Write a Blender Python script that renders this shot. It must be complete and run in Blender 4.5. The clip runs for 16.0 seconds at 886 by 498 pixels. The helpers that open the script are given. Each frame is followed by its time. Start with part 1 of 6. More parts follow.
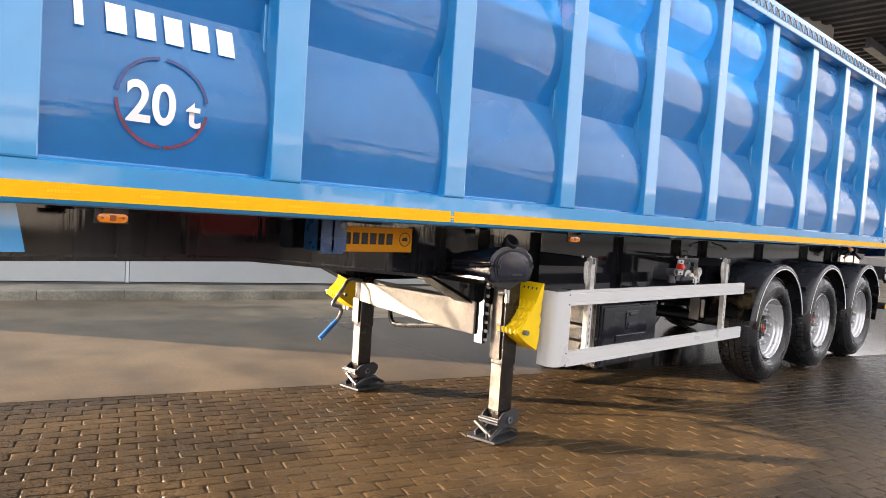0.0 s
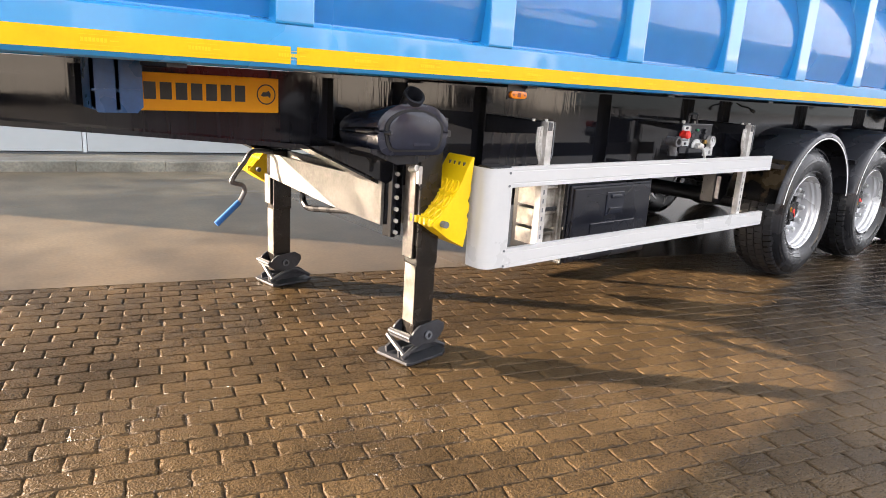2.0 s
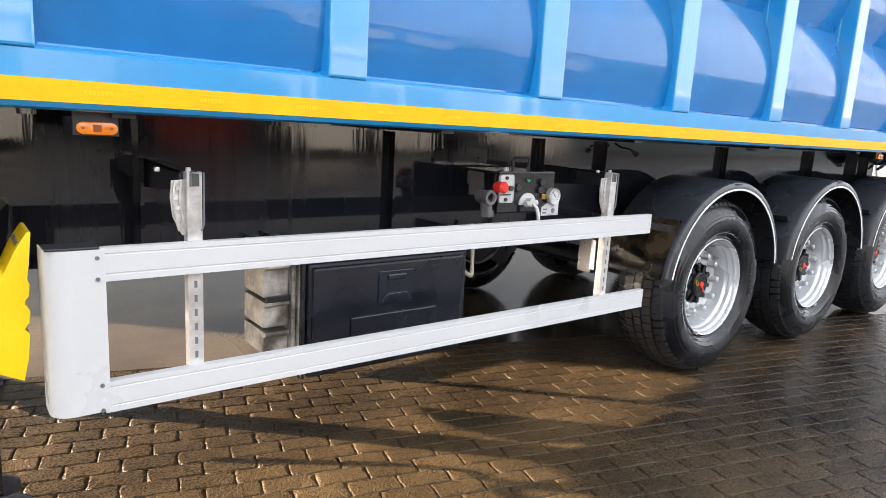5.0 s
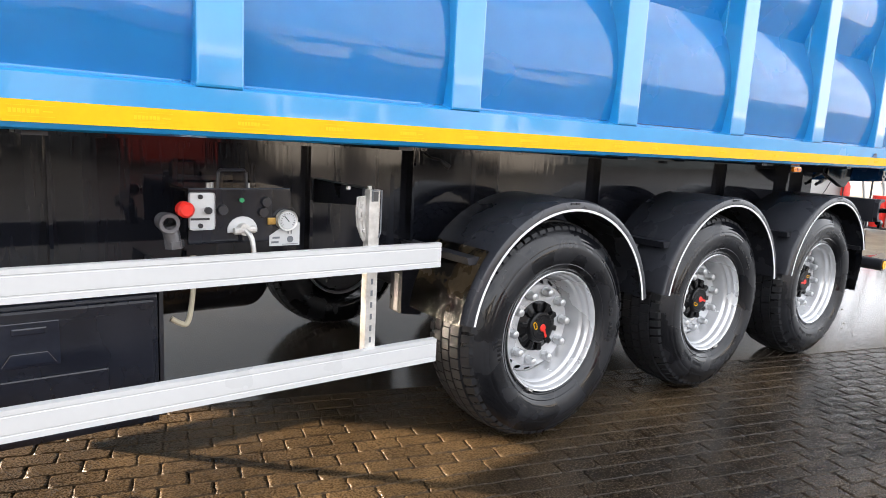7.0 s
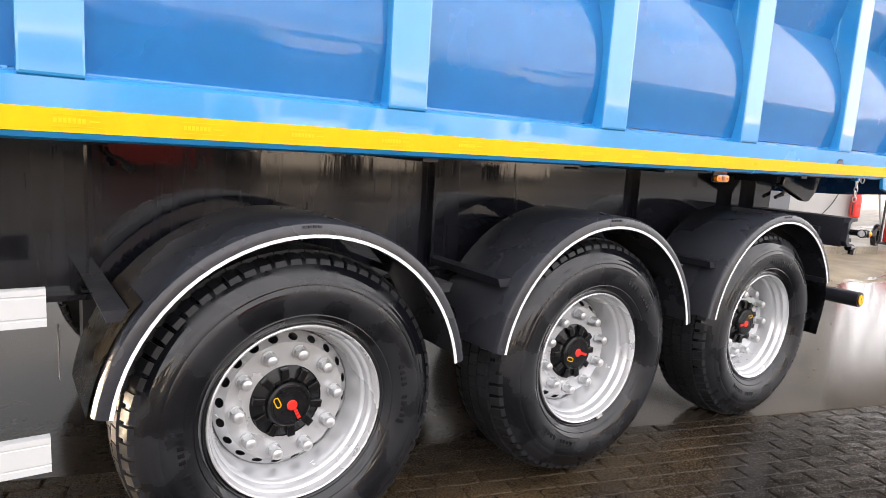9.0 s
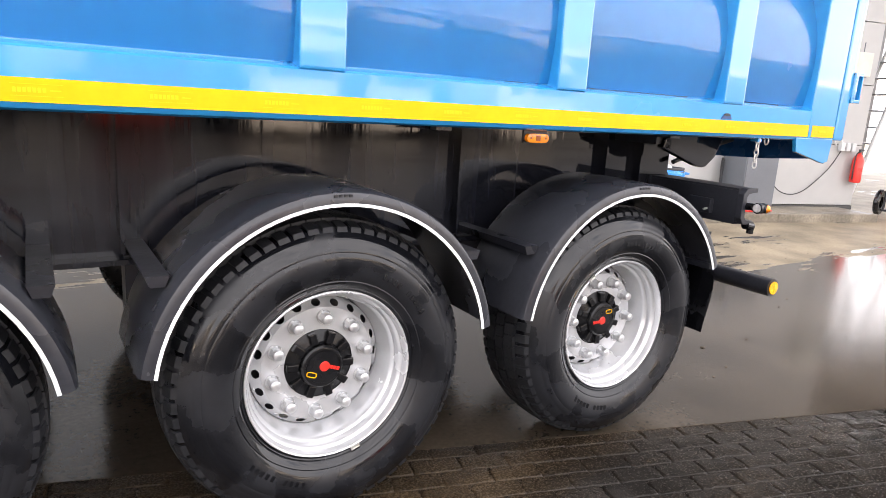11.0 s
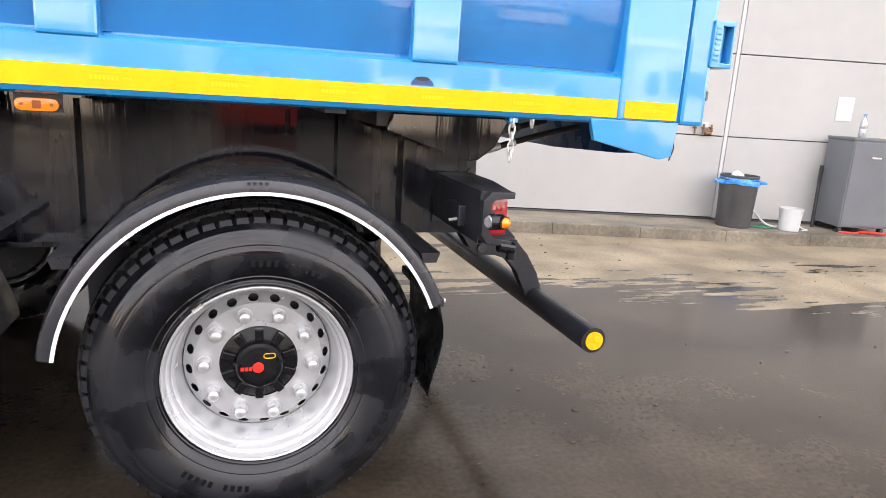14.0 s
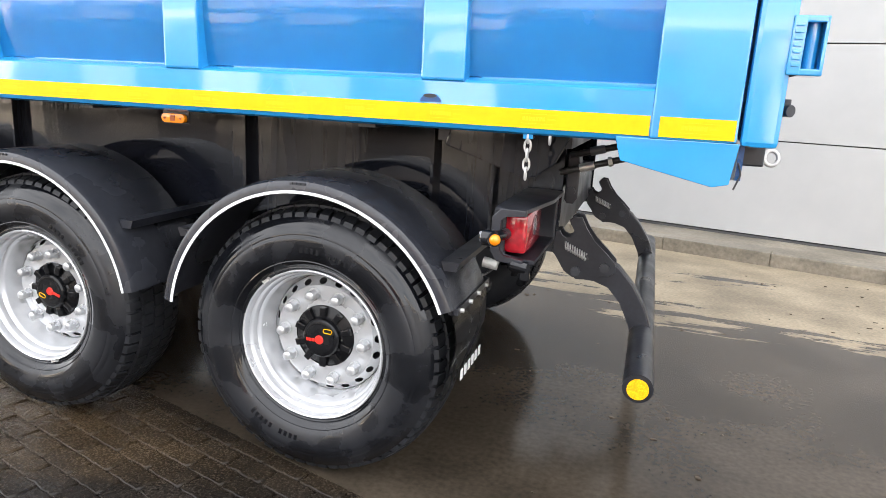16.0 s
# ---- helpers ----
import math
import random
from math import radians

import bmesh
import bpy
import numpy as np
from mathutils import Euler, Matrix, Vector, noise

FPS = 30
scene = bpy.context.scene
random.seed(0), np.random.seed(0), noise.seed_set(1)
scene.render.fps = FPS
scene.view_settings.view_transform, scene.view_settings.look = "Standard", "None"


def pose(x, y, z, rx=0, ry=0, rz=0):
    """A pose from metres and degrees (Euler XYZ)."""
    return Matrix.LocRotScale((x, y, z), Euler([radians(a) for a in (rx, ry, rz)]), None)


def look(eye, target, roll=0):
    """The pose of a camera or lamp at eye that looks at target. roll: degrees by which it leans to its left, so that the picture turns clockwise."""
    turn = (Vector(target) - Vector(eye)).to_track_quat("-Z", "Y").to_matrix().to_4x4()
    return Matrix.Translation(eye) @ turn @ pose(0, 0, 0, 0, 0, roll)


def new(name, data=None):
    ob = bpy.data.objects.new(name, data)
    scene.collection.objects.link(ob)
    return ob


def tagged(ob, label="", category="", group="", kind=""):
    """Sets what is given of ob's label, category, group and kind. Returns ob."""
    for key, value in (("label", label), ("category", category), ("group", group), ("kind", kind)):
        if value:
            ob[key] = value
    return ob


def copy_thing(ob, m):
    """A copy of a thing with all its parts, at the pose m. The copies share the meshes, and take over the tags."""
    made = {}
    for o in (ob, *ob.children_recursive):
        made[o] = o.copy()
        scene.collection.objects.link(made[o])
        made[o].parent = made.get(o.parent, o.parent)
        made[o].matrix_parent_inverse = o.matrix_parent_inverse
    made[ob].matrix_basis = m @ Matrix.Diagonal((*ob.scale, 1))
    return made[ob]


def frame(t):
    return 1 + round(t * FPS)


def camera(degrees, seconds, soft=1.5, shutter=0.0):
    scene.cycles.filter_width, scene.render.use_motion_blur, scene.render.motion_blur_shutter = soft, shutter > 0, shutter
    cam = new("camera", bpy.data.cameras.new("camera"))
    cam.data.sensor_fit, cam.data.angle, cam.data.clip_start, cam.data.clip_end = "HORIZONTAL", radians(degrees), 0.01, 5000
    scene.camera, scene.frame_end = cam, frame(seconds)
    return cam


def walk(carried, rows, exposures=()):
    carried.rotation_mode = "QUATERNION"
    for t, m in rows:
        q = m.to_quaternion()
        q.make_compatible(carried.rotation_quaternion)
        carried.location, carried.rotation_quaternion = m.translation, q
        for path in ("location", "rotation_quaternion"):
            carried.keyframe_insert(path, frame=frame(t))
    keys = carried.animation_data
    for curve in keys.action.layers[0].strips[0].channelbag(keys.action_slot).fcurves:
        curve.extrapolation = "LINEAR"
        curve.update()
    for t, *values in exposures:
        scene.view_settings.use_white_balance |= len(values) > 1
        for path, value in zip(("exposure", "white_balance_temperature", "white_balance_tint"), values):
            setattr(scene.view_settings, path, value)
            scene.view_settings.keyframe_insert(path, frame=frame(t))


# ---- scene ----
cam = camera(68.2, 16.0, soft=0.6)
PATH = [
    (0, (-6.543, -2.413, 1.381), (-5.203, -0.931, 1.284), 3.7),
    (0.5, (-6.239, -2.297, 1.357), (-4.942, -0.788, 1.152), 3.9),
    (1, (-5.938, -2.179, 1.324), (-4.678, -0.686, 0.899), 3.7),
    (1.5, (-5.616, -2.166, 1.356), (-4.382, -0.67, 0.868), 3.5),
    (2, (-5.316, -2.071, 1.333), (-4.092, -0.569, 0.838), 3.6),
    (2.5, (-5.029, -1.994, 1.345), (-3.806, -0.491, 0.849), 3.5),
    (3, (-4.729, -1.997, 1.362), (-3.506, -0.492, 0.87), 3.5),
    (3.5, (-4.457, -2.007, 1.37), (-3.245, -0.494, 0.879), 3.7),
    (4, (-4.133, -1.936, 1.357), (-2.922, -0.417, 0.881), 3.6),
    (4.2, (-4.007, -1.903, 1.358), (-2.791, -0.376, 0.922), 3.7),
    (6.3, (-2.673, -1.878, 1.345), (-1.472, -0.318, 0.994), 3.0),
    (6.5, (-2.524, -1.898, 1.377), (-1.325, -0.339, 1.017), 3.1),
    (7, (-2.192, -1.957, 1.366), (-1.006, -0.379, 1.041), 3.1),
    (7.5, (-1.794, -1.895, 1.341), (-0.633, -0.29, 1.06), 2.9),
    (8, (-1.457, -1.811, 1.339), (-0.311, -0.195, 1.065), 3.1),
    (8.5, (-1.1, -1.791, 1.358), (0.036, -0.167, 1.088), 3.2),
    (9, (-0.767, -1.77, 1.384), (0.358, -0.147, 1.07), 3.6),
    (9.2, (-0.622, -1.752, 1.42), (0.498, -0.139, 1.042), 3.7),
    (11.3, (0.709, -1.799, 1.402), (1.75, -0.148, 0.968), 3.2),
    (11.5, (0.842, -1.803, 1.393), (1.876, -0.146, 0.959), 2.9),
    (12, (1.222, -1.84, 1.415), (2.206, -0.154, 0.98), 2.9),
    (12.5, (1.625, -1.793, 1.394), (2.564, -0.085, 0.947), 3.2),
    (13, (1.976, -1.767, 1.384), (2.83, -0.014, 0.939), 3.2),
    (13.5, (2.318, -1.78, 1.38), (3.036, 0.031, 0.929), 3.3),
    (14, (2.554, -1.868, 1.383), (3.156, -0.013, 0.937), 3.5),
    (14.5, (2.854, -1.92, 1.398), (3.331, -0.031, 0.947), 3.2),
    (14.8, (3.016, -2.001, 1.391), (3.342, -0.075, 0.959), 2.7),
    (15, (3.184, -1.995, 1.383), (3.298, -0.043, 0.964), 3.3),
    (15.5, (3.431, -2.016, 1.402), (3.195, -0.077, 0.972), 3.3),
    (16, (3.725, -1.936, 1.443), (3.154, -0.075, 0.982), 3.0),
]
walk(cam, [(t, look(eye, target, roll)) for t, eye, target, roll in PATH],
     exposures=[(0.0, 2.54, 6800, 17), (2.0, 2.93, 6600, 16), (4.0, 2.91, 6350, 14), (6.5, 2.94, 6380, 13), (9.0, 3.12, 6900, 17), (12.0, 3.40, 6900, 19), (14.4, 3.29, 6800, 18), (15.0, 3.13, 6700, 16), (15.5, 3.15, 6650, 15), (16.0, 3.44, 6600, 13)])

# ---- light and sky ----
SUN_EL = radians(14.0)
TO_SUN = Vector((-0.725 * math.cos(SUN_EL), 0.689 * math.cos(SUN_EL), math.sin(SUN_EL)))
world = bpy.data.worlds.new("sky")
scene.world = world
world.use_nodes = True
wn, wl = world.node_tree.nodes, world.node_tree.links
wn.clear()
sky = wn.new("ShaderNodeTexSky")
sky.sky_type = "NISHITA"
sky.sun_disc = False
sky.sun_elevation = SUN_EL
sky.sun_rotation = math.atan2(TO_SUN.x, TO_SUN.y)
sky.air_density, sky.dust_density, sky.ozone_density = 1.0, 1.5, 1.2
sky_co = wn.new("ShaderNodeTexCoord")
sky_map = wn.new("ShaderNodeMapping")
sky_map.inputs["Scale"].default_value = (1.6, 1.6, 4.5)
cloud = wn.new("ShaderNodeTexNoise")
cloud.inputs["Scale"].default_value, cloud.inputs["Detail"].default_value = 2.2, 6.0
cloud_ramp = wn.new("ShaderNodeValToRGB")
cloud_ramp.color_ramp.elements[0].position, cloud_ramp.color_ramp.elements[1].position = 0.25, 0.49
cloud_mix = wn.new("ShaderNodeMixRGB")
cloud_mix.inputs[2].default_value = (8.5, 8.8, 9.1, 1)
sky_bg = wn.new("ShaderNodeBackground")
sky_bg.inputs["Strength"].default_value = 0.05
sky_out = wn.new("ShaderNodeOutputWorld")
wl.new(sky_co.outputs["Generated"], sky_map.inputs["Vector"])
wl.new(sky_map.outputs["Vector"], cloud.inputs["Vector"])
wl.new(cloud.outputs["Fac"], cloud_ramp.inputs["Fac"])
wl.new(cloud_ramp.outputs["Color"], cloud_mix.inputs[0])
wl.new(sky.outputs["Color"], cloud_mix.inputs[1])
wl.new(cloud_mix.outputs["Color"], sky_bg.inputs["Color"])
wl.new(sky_bg.outputs["Background"], sky_out.inputs["Surface"])

sun_data = bpy.data.lights.new("sun", "SUN")
sun_data.energy, sun_data.angle, sun_data.color = 5.2, radians(0.5), (1.0, 0.83, 0.62)
sun = new("sun", sun_data)
sun.matrix_world = look(TO_SUN * 60, (0, 0, 0))


# ---- materials ----
def material(name, base, rough=0.5, metal=0.0, var=0.15, scale=6.0, fine=60.0, bump=0.1, coat=0.0, second=None,
             rough_var=0.1, spec=0.5, per_object=0.0, edge=0.18, streak=1.0):
    """Principled surface with mottling at two scales, uneven gloss and fine relief."""
    m = bpy.data.materials.new(name)
    m.use_nodes = True
    n, l = m.node_tree.nodes, m.node_tree.links
    b = n["Principled BSDF"]
    co = n.new("ShaderNodeTexCoord")
    big = n.new("ShaderNodeTexNoise")
    big.inputs["Scale"].default_value, big.inputs["Detail"].default_value = scale, 5.0
    small = n.new("ShaderNodeTexNoise")
    small.inputs["Scale"].default_value, small.inputs["Detail"].default_value = fine, 3.0
    place = n.new("ShaderNodeMapping")
    place.inputs["Scale"].default_value = (1.0, 1.0, streak)
    l.new(co.outputs["Object"], place.inputs["Vector"])
    l.new(place.outputs["Vector"], big.inputs["Vector"])
    l.new(place.outputs["Vector"], small.inputs["Vector"])
    dark = tuple(c * (1 - var) for c in base)
    light = second or tuple(min(1.0, c * (1 + var)) for c in base)
    ramp = n.new("ShaderNodeValToRGB")
    ramp.color_ramp.elements[0].position, ramp.color_ramp.elements[1].position = 0.5 - edge, 0.5 + edge
    ramp.color_ramp.elements[0].color, ramp.color_ramp.elements[1].color = (*dark, 1), (*light, 1)
    l.new(big.outputs["Fac"], ramp.inputs["Fac"])
    grain = n.new("ShaderNodeMixRGB")
    grain.blend_type = "OVERLAY"
    grain.inputs[0].default_value = min(0.6, var * 1.5)
    l.new(ramp.outputs["Color"], grain.inputs[1])
    l.new(small.outputs["Fac"], grain.inputs[2])
    last = grain.outputs["Color"]
    if per_object:
        info = n.new("ShaderNodeObjectInfo")
        island = n.new("ShaderNodeNewGeometry")
        both = n.new("ShaderNodeMath")
        both.operation = "ADD"
        l.new(info.outputs["Random"], both.inputs[0])
        l.new(island.outputs["Random Per Island"], both.inputs[1])
        wrap = n.new("ShaderNodeMath")
        wrap.operation = "FRACT"
        l.new(both.outputs[0], wrap.inputs[0])
        span = n.new("ShaderNodeMapRange")
        span.inputs["To Min"].default_value, span.inputs["To Max"].default_value = 1 - per_object, 1 + per_object
        l.new(wrap.outputs[0], span.inputs["Value"])
        hsv = n.new("ShaderNodeHueSaturation")
        l.new(span.outputs["Result"], hsv.inputs["Value"])
        l.new(last, hsv.inputs["Color"])
        last = hsv.outputs["Color"]
    l.new(last, b.inputs["Base Color"])
    gloss = n.new("ShaderNodeMapRange")
    gloss.inputs["From Min"].default_value, gloss.inputs["From Max"].default_value = 0.5 - edge, 0.5 + edge
    gloss.inputs["To Min"].default_value = max(0.02, rough - rough_var)
    gloss.inputs["To Max"].default_value = min(1.0, rough + rough_var)
    l.new(big.outputs["Fac"], gloss.inputs["Value"])
    l.new(gloss.outputs["Result"], b.inputs["Roughness"])
    b.inputs["Metallic"].default_value = metal
    b.inputs["Specular IOR Level"].default_value = spec
    b.inputs["Coat Weight"].default_value, b.inputs["Coat Roughness"].default_value = coat, 0.05
    if bump:
        bp = n.new("ShaderNodeBump")
        bp.inputs["Strength"].default_value, bp.inputs["Distance"].default_value = bump, 0.004
        l.new(small.outputs["Fac"], bp.inputs["Height"])
        l.new(bp.outputs["Normal"], b.inputs["Normal"])
    return m


def wet_ground(name, dry, damp, puddle_at=0.5, patch=0.35, bump=0.3, fine=45.0, film=0.05, per_object=0.0, drying=0.0, spec=0.35, depth=0.006, soft=0.03, matt=0.5, tail_shade=0.0):
    """Wet mineral ground: mottled, with a smooth water film in uneven patches and rougher drying ones."""
    m = bpy.data.materials.new(name)
    m.use_nodes = True
    n, l = m.node_tree.nodes, m.node_tree.links
    b = n["Principled BSDF"]
    geo = n.new("ShaderNodeNewGeometry")
    stretch = n.new("ShaderNodeMapping")
    stretch.inputs["Rotation"].default_value = (0, 0, radians(14))
    stretch.inputs["Scale"].default_value = (0.50, 1.5, 1.0)
    l.new(geo.outputs["Position"], stretch.inputs["Vector"])
    pool = n.new("ShaderNodeTexNoise")
    pool.inputs["Scale"].default_value, pool.inputs["Detail"].default_value, pool.inputs["Roughness"].default_value = patch, 8.0, 0.62
    l.new(stretch.outputs["Vector"], pool.inputs["Vector"])
    grit = n.new("ShaderNodeTexNoise")
    grit.inputs["Scale"].default_value, grit.inputs["Detail"].default_value = fine, 6.0
    l.new(geo.outputs["Position"], grit.inputs["Vector"])
    stain = n.new("ShaderNodeTexNoise")
    stain.inputs["Scale"].default_value, stain.inputs["Detail"].default_value = 1.9, 8.0
    l.new(geo.outputs["Position"], stain.inputs["Vector"])
    wet = n.new("ShaderNodeMapRange")
    wet.inputs["From Min"].default_value, wet.inputs["From Max"].default_value = puddle_at - soft, puddle_at + soft
    if drying:
        # the strip along the hall dries first
        away = n.new("ShaderNodeVectorMath")
        away.operation = "DOT_PRODUCT"
        away.inputs[1].default_value = (0.231, 0.973, 0.0)
        l.new(geo.outputs["Position"], away.inputs[0])
        near_wall = n.new("ShaderNodeMapRange")
        near_wall.inputs["From Min"].default_value, near_wall.inputs["From Max"].default_value = 3.1, 4.4
        near_wall.inputs["To Min"].default_value, near_wall.inputs["To Max"].default_value = 0.12, -drying
        l.new(away.outputs["Value"], near_wall.inputs["Value"])
        less = n.new("ShaderNodeMath")
        less.operation = "ADD"
        l.new(pool.outputs["Fac"], less.inputs[0])
        l.new(near_wall.outputs["Result"], less.inputs[1])
        # thin runs of water drawn out along the hall
        run_map = n.new("ShaderNodeMapping")
        run_map.inputs["Rotation"].default_value = (0, 0, radians(13.4))
        run_map.inputs["Scale"].default_value = (0.9, 6.5, 1.0)
        l.new(geo.outputs["Position"], run_map.inputs["Vector"])
        runs = n.new("ShaderNodeTexNoise")
        runs.inputs["Scale"].default_value, runs.inputs["Detail"].default_value, runs.inputs["Roughness"].default_value = 1.0, 7.0, 0.65
        l.new(run_map.outputs["Vector"], runs.inputs["Vector"])
        run_span = n.new("ShaderNodeMapRange")
        run_span.inputs["To Min"].default_value, run_span.inputs["To Max"].default_value = -0.25, 0.25
        l.new(runs.outputs["Fac"], run_span.inputs["Value"])
        drawn = n.new("ShaderNodeMath")
        drawn.operation = "ADD"
        l.new(less.outputs[0], drawn.inputs[0])
        l.new(run_span.outputs["Result"], drawn.inputs[1])
        l.new(drawn.outputs[0], wet.inputs["Value"])
    elif tail_shade:
        # shade towards the tail put into the colour: the damp tone rises along x
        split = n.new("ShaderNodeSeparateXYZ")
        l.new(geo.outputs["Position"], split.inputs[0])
        shade_ramp = n.new("ShaderNodeMapRange")
        shade_ramp.inputs["From Min"].default_value, shade_ramp.inputs["From Max"].default_value = -2.2, 2.4
        shade_ramp.inputs["To Min"].default_value, shade_ramp.inputs["To Max"].default_value = -tail_shade, tail_shade
        l.new(split.outputs["X"], shade_ramp.inputs["Value"])
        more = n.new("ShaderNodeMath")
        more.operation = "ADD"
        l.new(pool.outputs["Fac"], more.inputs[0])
        l.new(shade_ramp.outputs["Result"], more.inputs[1])
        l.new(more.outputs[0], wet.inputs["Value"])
    else:
        l.new(pool.outputs["Fac"], wet.inputs["Value"])
    tone = n.new("ShaderNodeMixRGB")
    tone.inputs[1].default_value, tone.inputs[2].default_value = (*dry, 1), (*damp, 1)
    l.new(wet.outputs["Result"], tone.inputs[0])
    sandy = None
    if drying:
        # a film of washed-out sand lies on the concrete at the head of the yard
        place_x = n.new("ShaderNodeSeparateXYZ")
        l.new(geo.outputs["Position"], place_x.inputs[0])
        sandy = n.new("ShaderNodeMapRange")
        sandy.inputs["From Min"].default_value, sandy.inputs["From Max"].default_value = -0.8, -3.4
        sandy.inputs["To Max"].default_value = 0.85
        l.new(place_x.outputs["X"], sandy.inputs["Value"])
        sand_tone = n.new("ShaderNodeMixRGB")
        sand_tone.inputs[1].default_value, sand_tone.inputs[2].default_value = (0.110, 0.080, 0.048, 1), (0.073, 0.056, 0.037, 1)
        l.new(runs.outputs["Fac"], sand_tone.inputs[0])
        bare = tone
        tone = n.new("ShaderNodeMixRGB")
        l.new(sandy.outputs["Result"], tone.inputs[0])
        l.new(bare.outputs["Color"], tone.inputs[1])
        l.new(sand_tone.outputs["Color"], tone.inputs[2])
    blot = n.new("ShaderNodeMixRGB")
    blot.blend_type = "OVERLAY"
    blot.inputs[0].default_value = 0.5
    spread = n.new("ShaderNodeMapRange")
    spread.inputs["From Min"].default_value, spread.inputs["From Max"].default_value = 0.36, 0.64
    spread.inputs["To Min"].default_value, spread.inputs["To Max"].default_value = 0.2, 0.8
    l.new(stain.outputs["Fac"], spread.inputs["Value"])
    l.new(tone.outputs["Color"], blot.inputs[1])
    l.new(spread.outputs["Result"], blot.inputs[2])
    speck = n.new("ShaderNodeMixRGB")
    speck.blend_type = "OVERLAY"
    speck.inputs[0].default_value = 0.55
    l.new(blot.outputs["Color"], speck.inputs[1])
    grain = n.new("ShaderNodeMapRange")
    grain.inputs["From Min"].default_value, grain.inputs["From Max"].default_value = 0.36, 0.64
    grain.inputs["To Min"].default_value, grain.inputs["To Max"].default_value = 0.1, 0.9
    l.new(grit.outputs["Fac"], grain.inputs["Value"])
    l.new(grain.outputs["Result"] if per_object else grit.outputs["Fac"], speck.inputs[2])
    last = speck.outputs["Color"]
    if per_object:
        info = n.new("ShaderNodeObjectInfo")
        both = n.new("ShaderNodeMath")
        both.operation = "ADD"
        l.new(info.outputs["Random"], both.inputs[0])
        l.new(geo.outputs["Random Per Island"], both.inputs[1])
        wrap = n.new("ShaderNodeMath")
        wrap.operation = "FRACT"
        l.new(both.outputs[0], wrap.inputs[0])
        span = n.new("ShaderNodeMapRange")
        span.inputs["To Min"].default_value, span.inputs["To Max"].default_value = 1 - per_object, 1 + per_object
        l.new(wrap.outputs[0], span.inputs["Value"])
        hsv = n.new("ShaderNodeHueSaturation")
        l.new(span.outputs["Result"], hsv.inputs["Value"])
        l.new(last, hsv.inputs["Color"])
        last = hsv.outputs["Color"]
    l.new(last, b.inputs["Base Color"])
    rg = n.new("ShaderNodeMapRange")
    rg.inputs["To Min"].default_value, rg.inputs["To Max"].default_value = matt, film
    l.new(wet.outputs["Result"], rg.inputs["Value"])
    if sandy is not None:
        dull = n.new("ShaderNodeMix")
        dull.inputs["B"].default_value = 0.42
        l.new(sandy.outputs["Result"], dull.inputs["Factor"])
        l.new(rg.outputs["Result"], dull.inputs["A"])
        l.new(dull.outputs["Result"], b.inputs["Roughness"])
    elif per_object:
        # wet grains glint between rougher ones
        glint = n.new("ShaderNodeMath")
        glint.operation = "MULTIPLY_ADD"
        glint.use_clamp = True
        glint.inputs[1].default_value = 0.26
        less_dull = n.new("ShaderNodeMath")
        less_dull.operation = "SUBTRACT"
        less_dull.inputs[1].default_value = 0.13
        l.new(grain.outputs["Result"], glint.inputs[0])
        l.new(rg.outputs["Result"], glint.inputs[2])
        l.new(glint.outputs[0], less_dull.inputs[0])
        l.new(less_dull.outputs[0], b.inputs["Roughness"])
    else:
        l.new(rg.outputs["Result"], b.inputs["Roughness"])
    b.inputs["Specular IOR Level"].default_value = spec
    bp = n.new("ShaderNodeBump")
    bp.inputs["Distance"].default_value = depth
    amount = n.new("ShaderNodeMapRange")
    amount.inputs["To Min"].default_value, amount.inputs["To Max"].default_value = bump, bump * 0.14
    l.new(wet.outputs["Result"], amount.inputs["Value"])
    l.new(amount.outputs["Result"], bp.inputs["Strength"])
    l.new(grit.outputs["Fac"], bp.inputs["Height"])
    l.new(bp.outputs["Normal"], b.inputs["Normal"])
    return m


BLUE = material("blue_paint", (0.012, 0.258, 0.575), 0.24, var=0.07, scale=1.3, fine=9.0, bump=0.010, coat=1.0, rough_var=0.05)
BLUE.node_tree.nodes["Principled BSDF"].inputs["Coat IOR"].default_value = 1.55
BLUE.node_tree.nodes["Principled BSDF"].inputs["Coat Roughness"].default_value = 0.055
# deeper blue; on the gate lip it puts shade into the body paint
BLUE_DARK = material("dark_and_shaded_blue", (0.008, 0.065, 0.20), 0.3, var=0.15, bump=0.03)
YELLOW_TAPE = material("yellow_reflective_tape", (0.83, 0.430, 0.002), 0.42, var=0.05, scale=12, bump=0.05, spec=0.18)
TAPE_MARK = material("pale_tape_print", (0.87, 0.50, 0.010), 0.42, var=0.05, spec=0.18)
BLACK = material("black_chassis_paint", (0.0110, 0.0132, 0.0205), 0.07, var=0.4, scale=2.6, fine=24, bump=0.16, spec=0.45, second=(0.014, 0.0148, 0.019), rough_var=0.04, streak=0.07)
BLACK_MATT = material("matt_black_steel", (0.0145, 0.0158, 0.0210), 0.36, var=0.3, scale=5, bump=0.15)
RUBBER = material("wet_tyre_rubber", (0.0070, 0.0076, 0.0098), 0.23, var=0.3, scale=6.0, fine=26, bump=0.07, second=(0.0115, 0.0124, 0.0152), rough_var=0.17, edge=0.055, spec=0.42)
TREAD = material("worn_tread_rubber", (0.0135, 0.0144, 0.0170), 0.5, var=0.3, scale=12, fine=60, bump=0.15, spec=0.3)
FENDER = material("black_fender_plastic", (0.0195, 0.0212, 0.0268), 0.26, var=0.22, scale=3, fine=40, bump=0.06, second=(0.030, 0.032, 0.039), rough_var=0.09, edge=0.25)
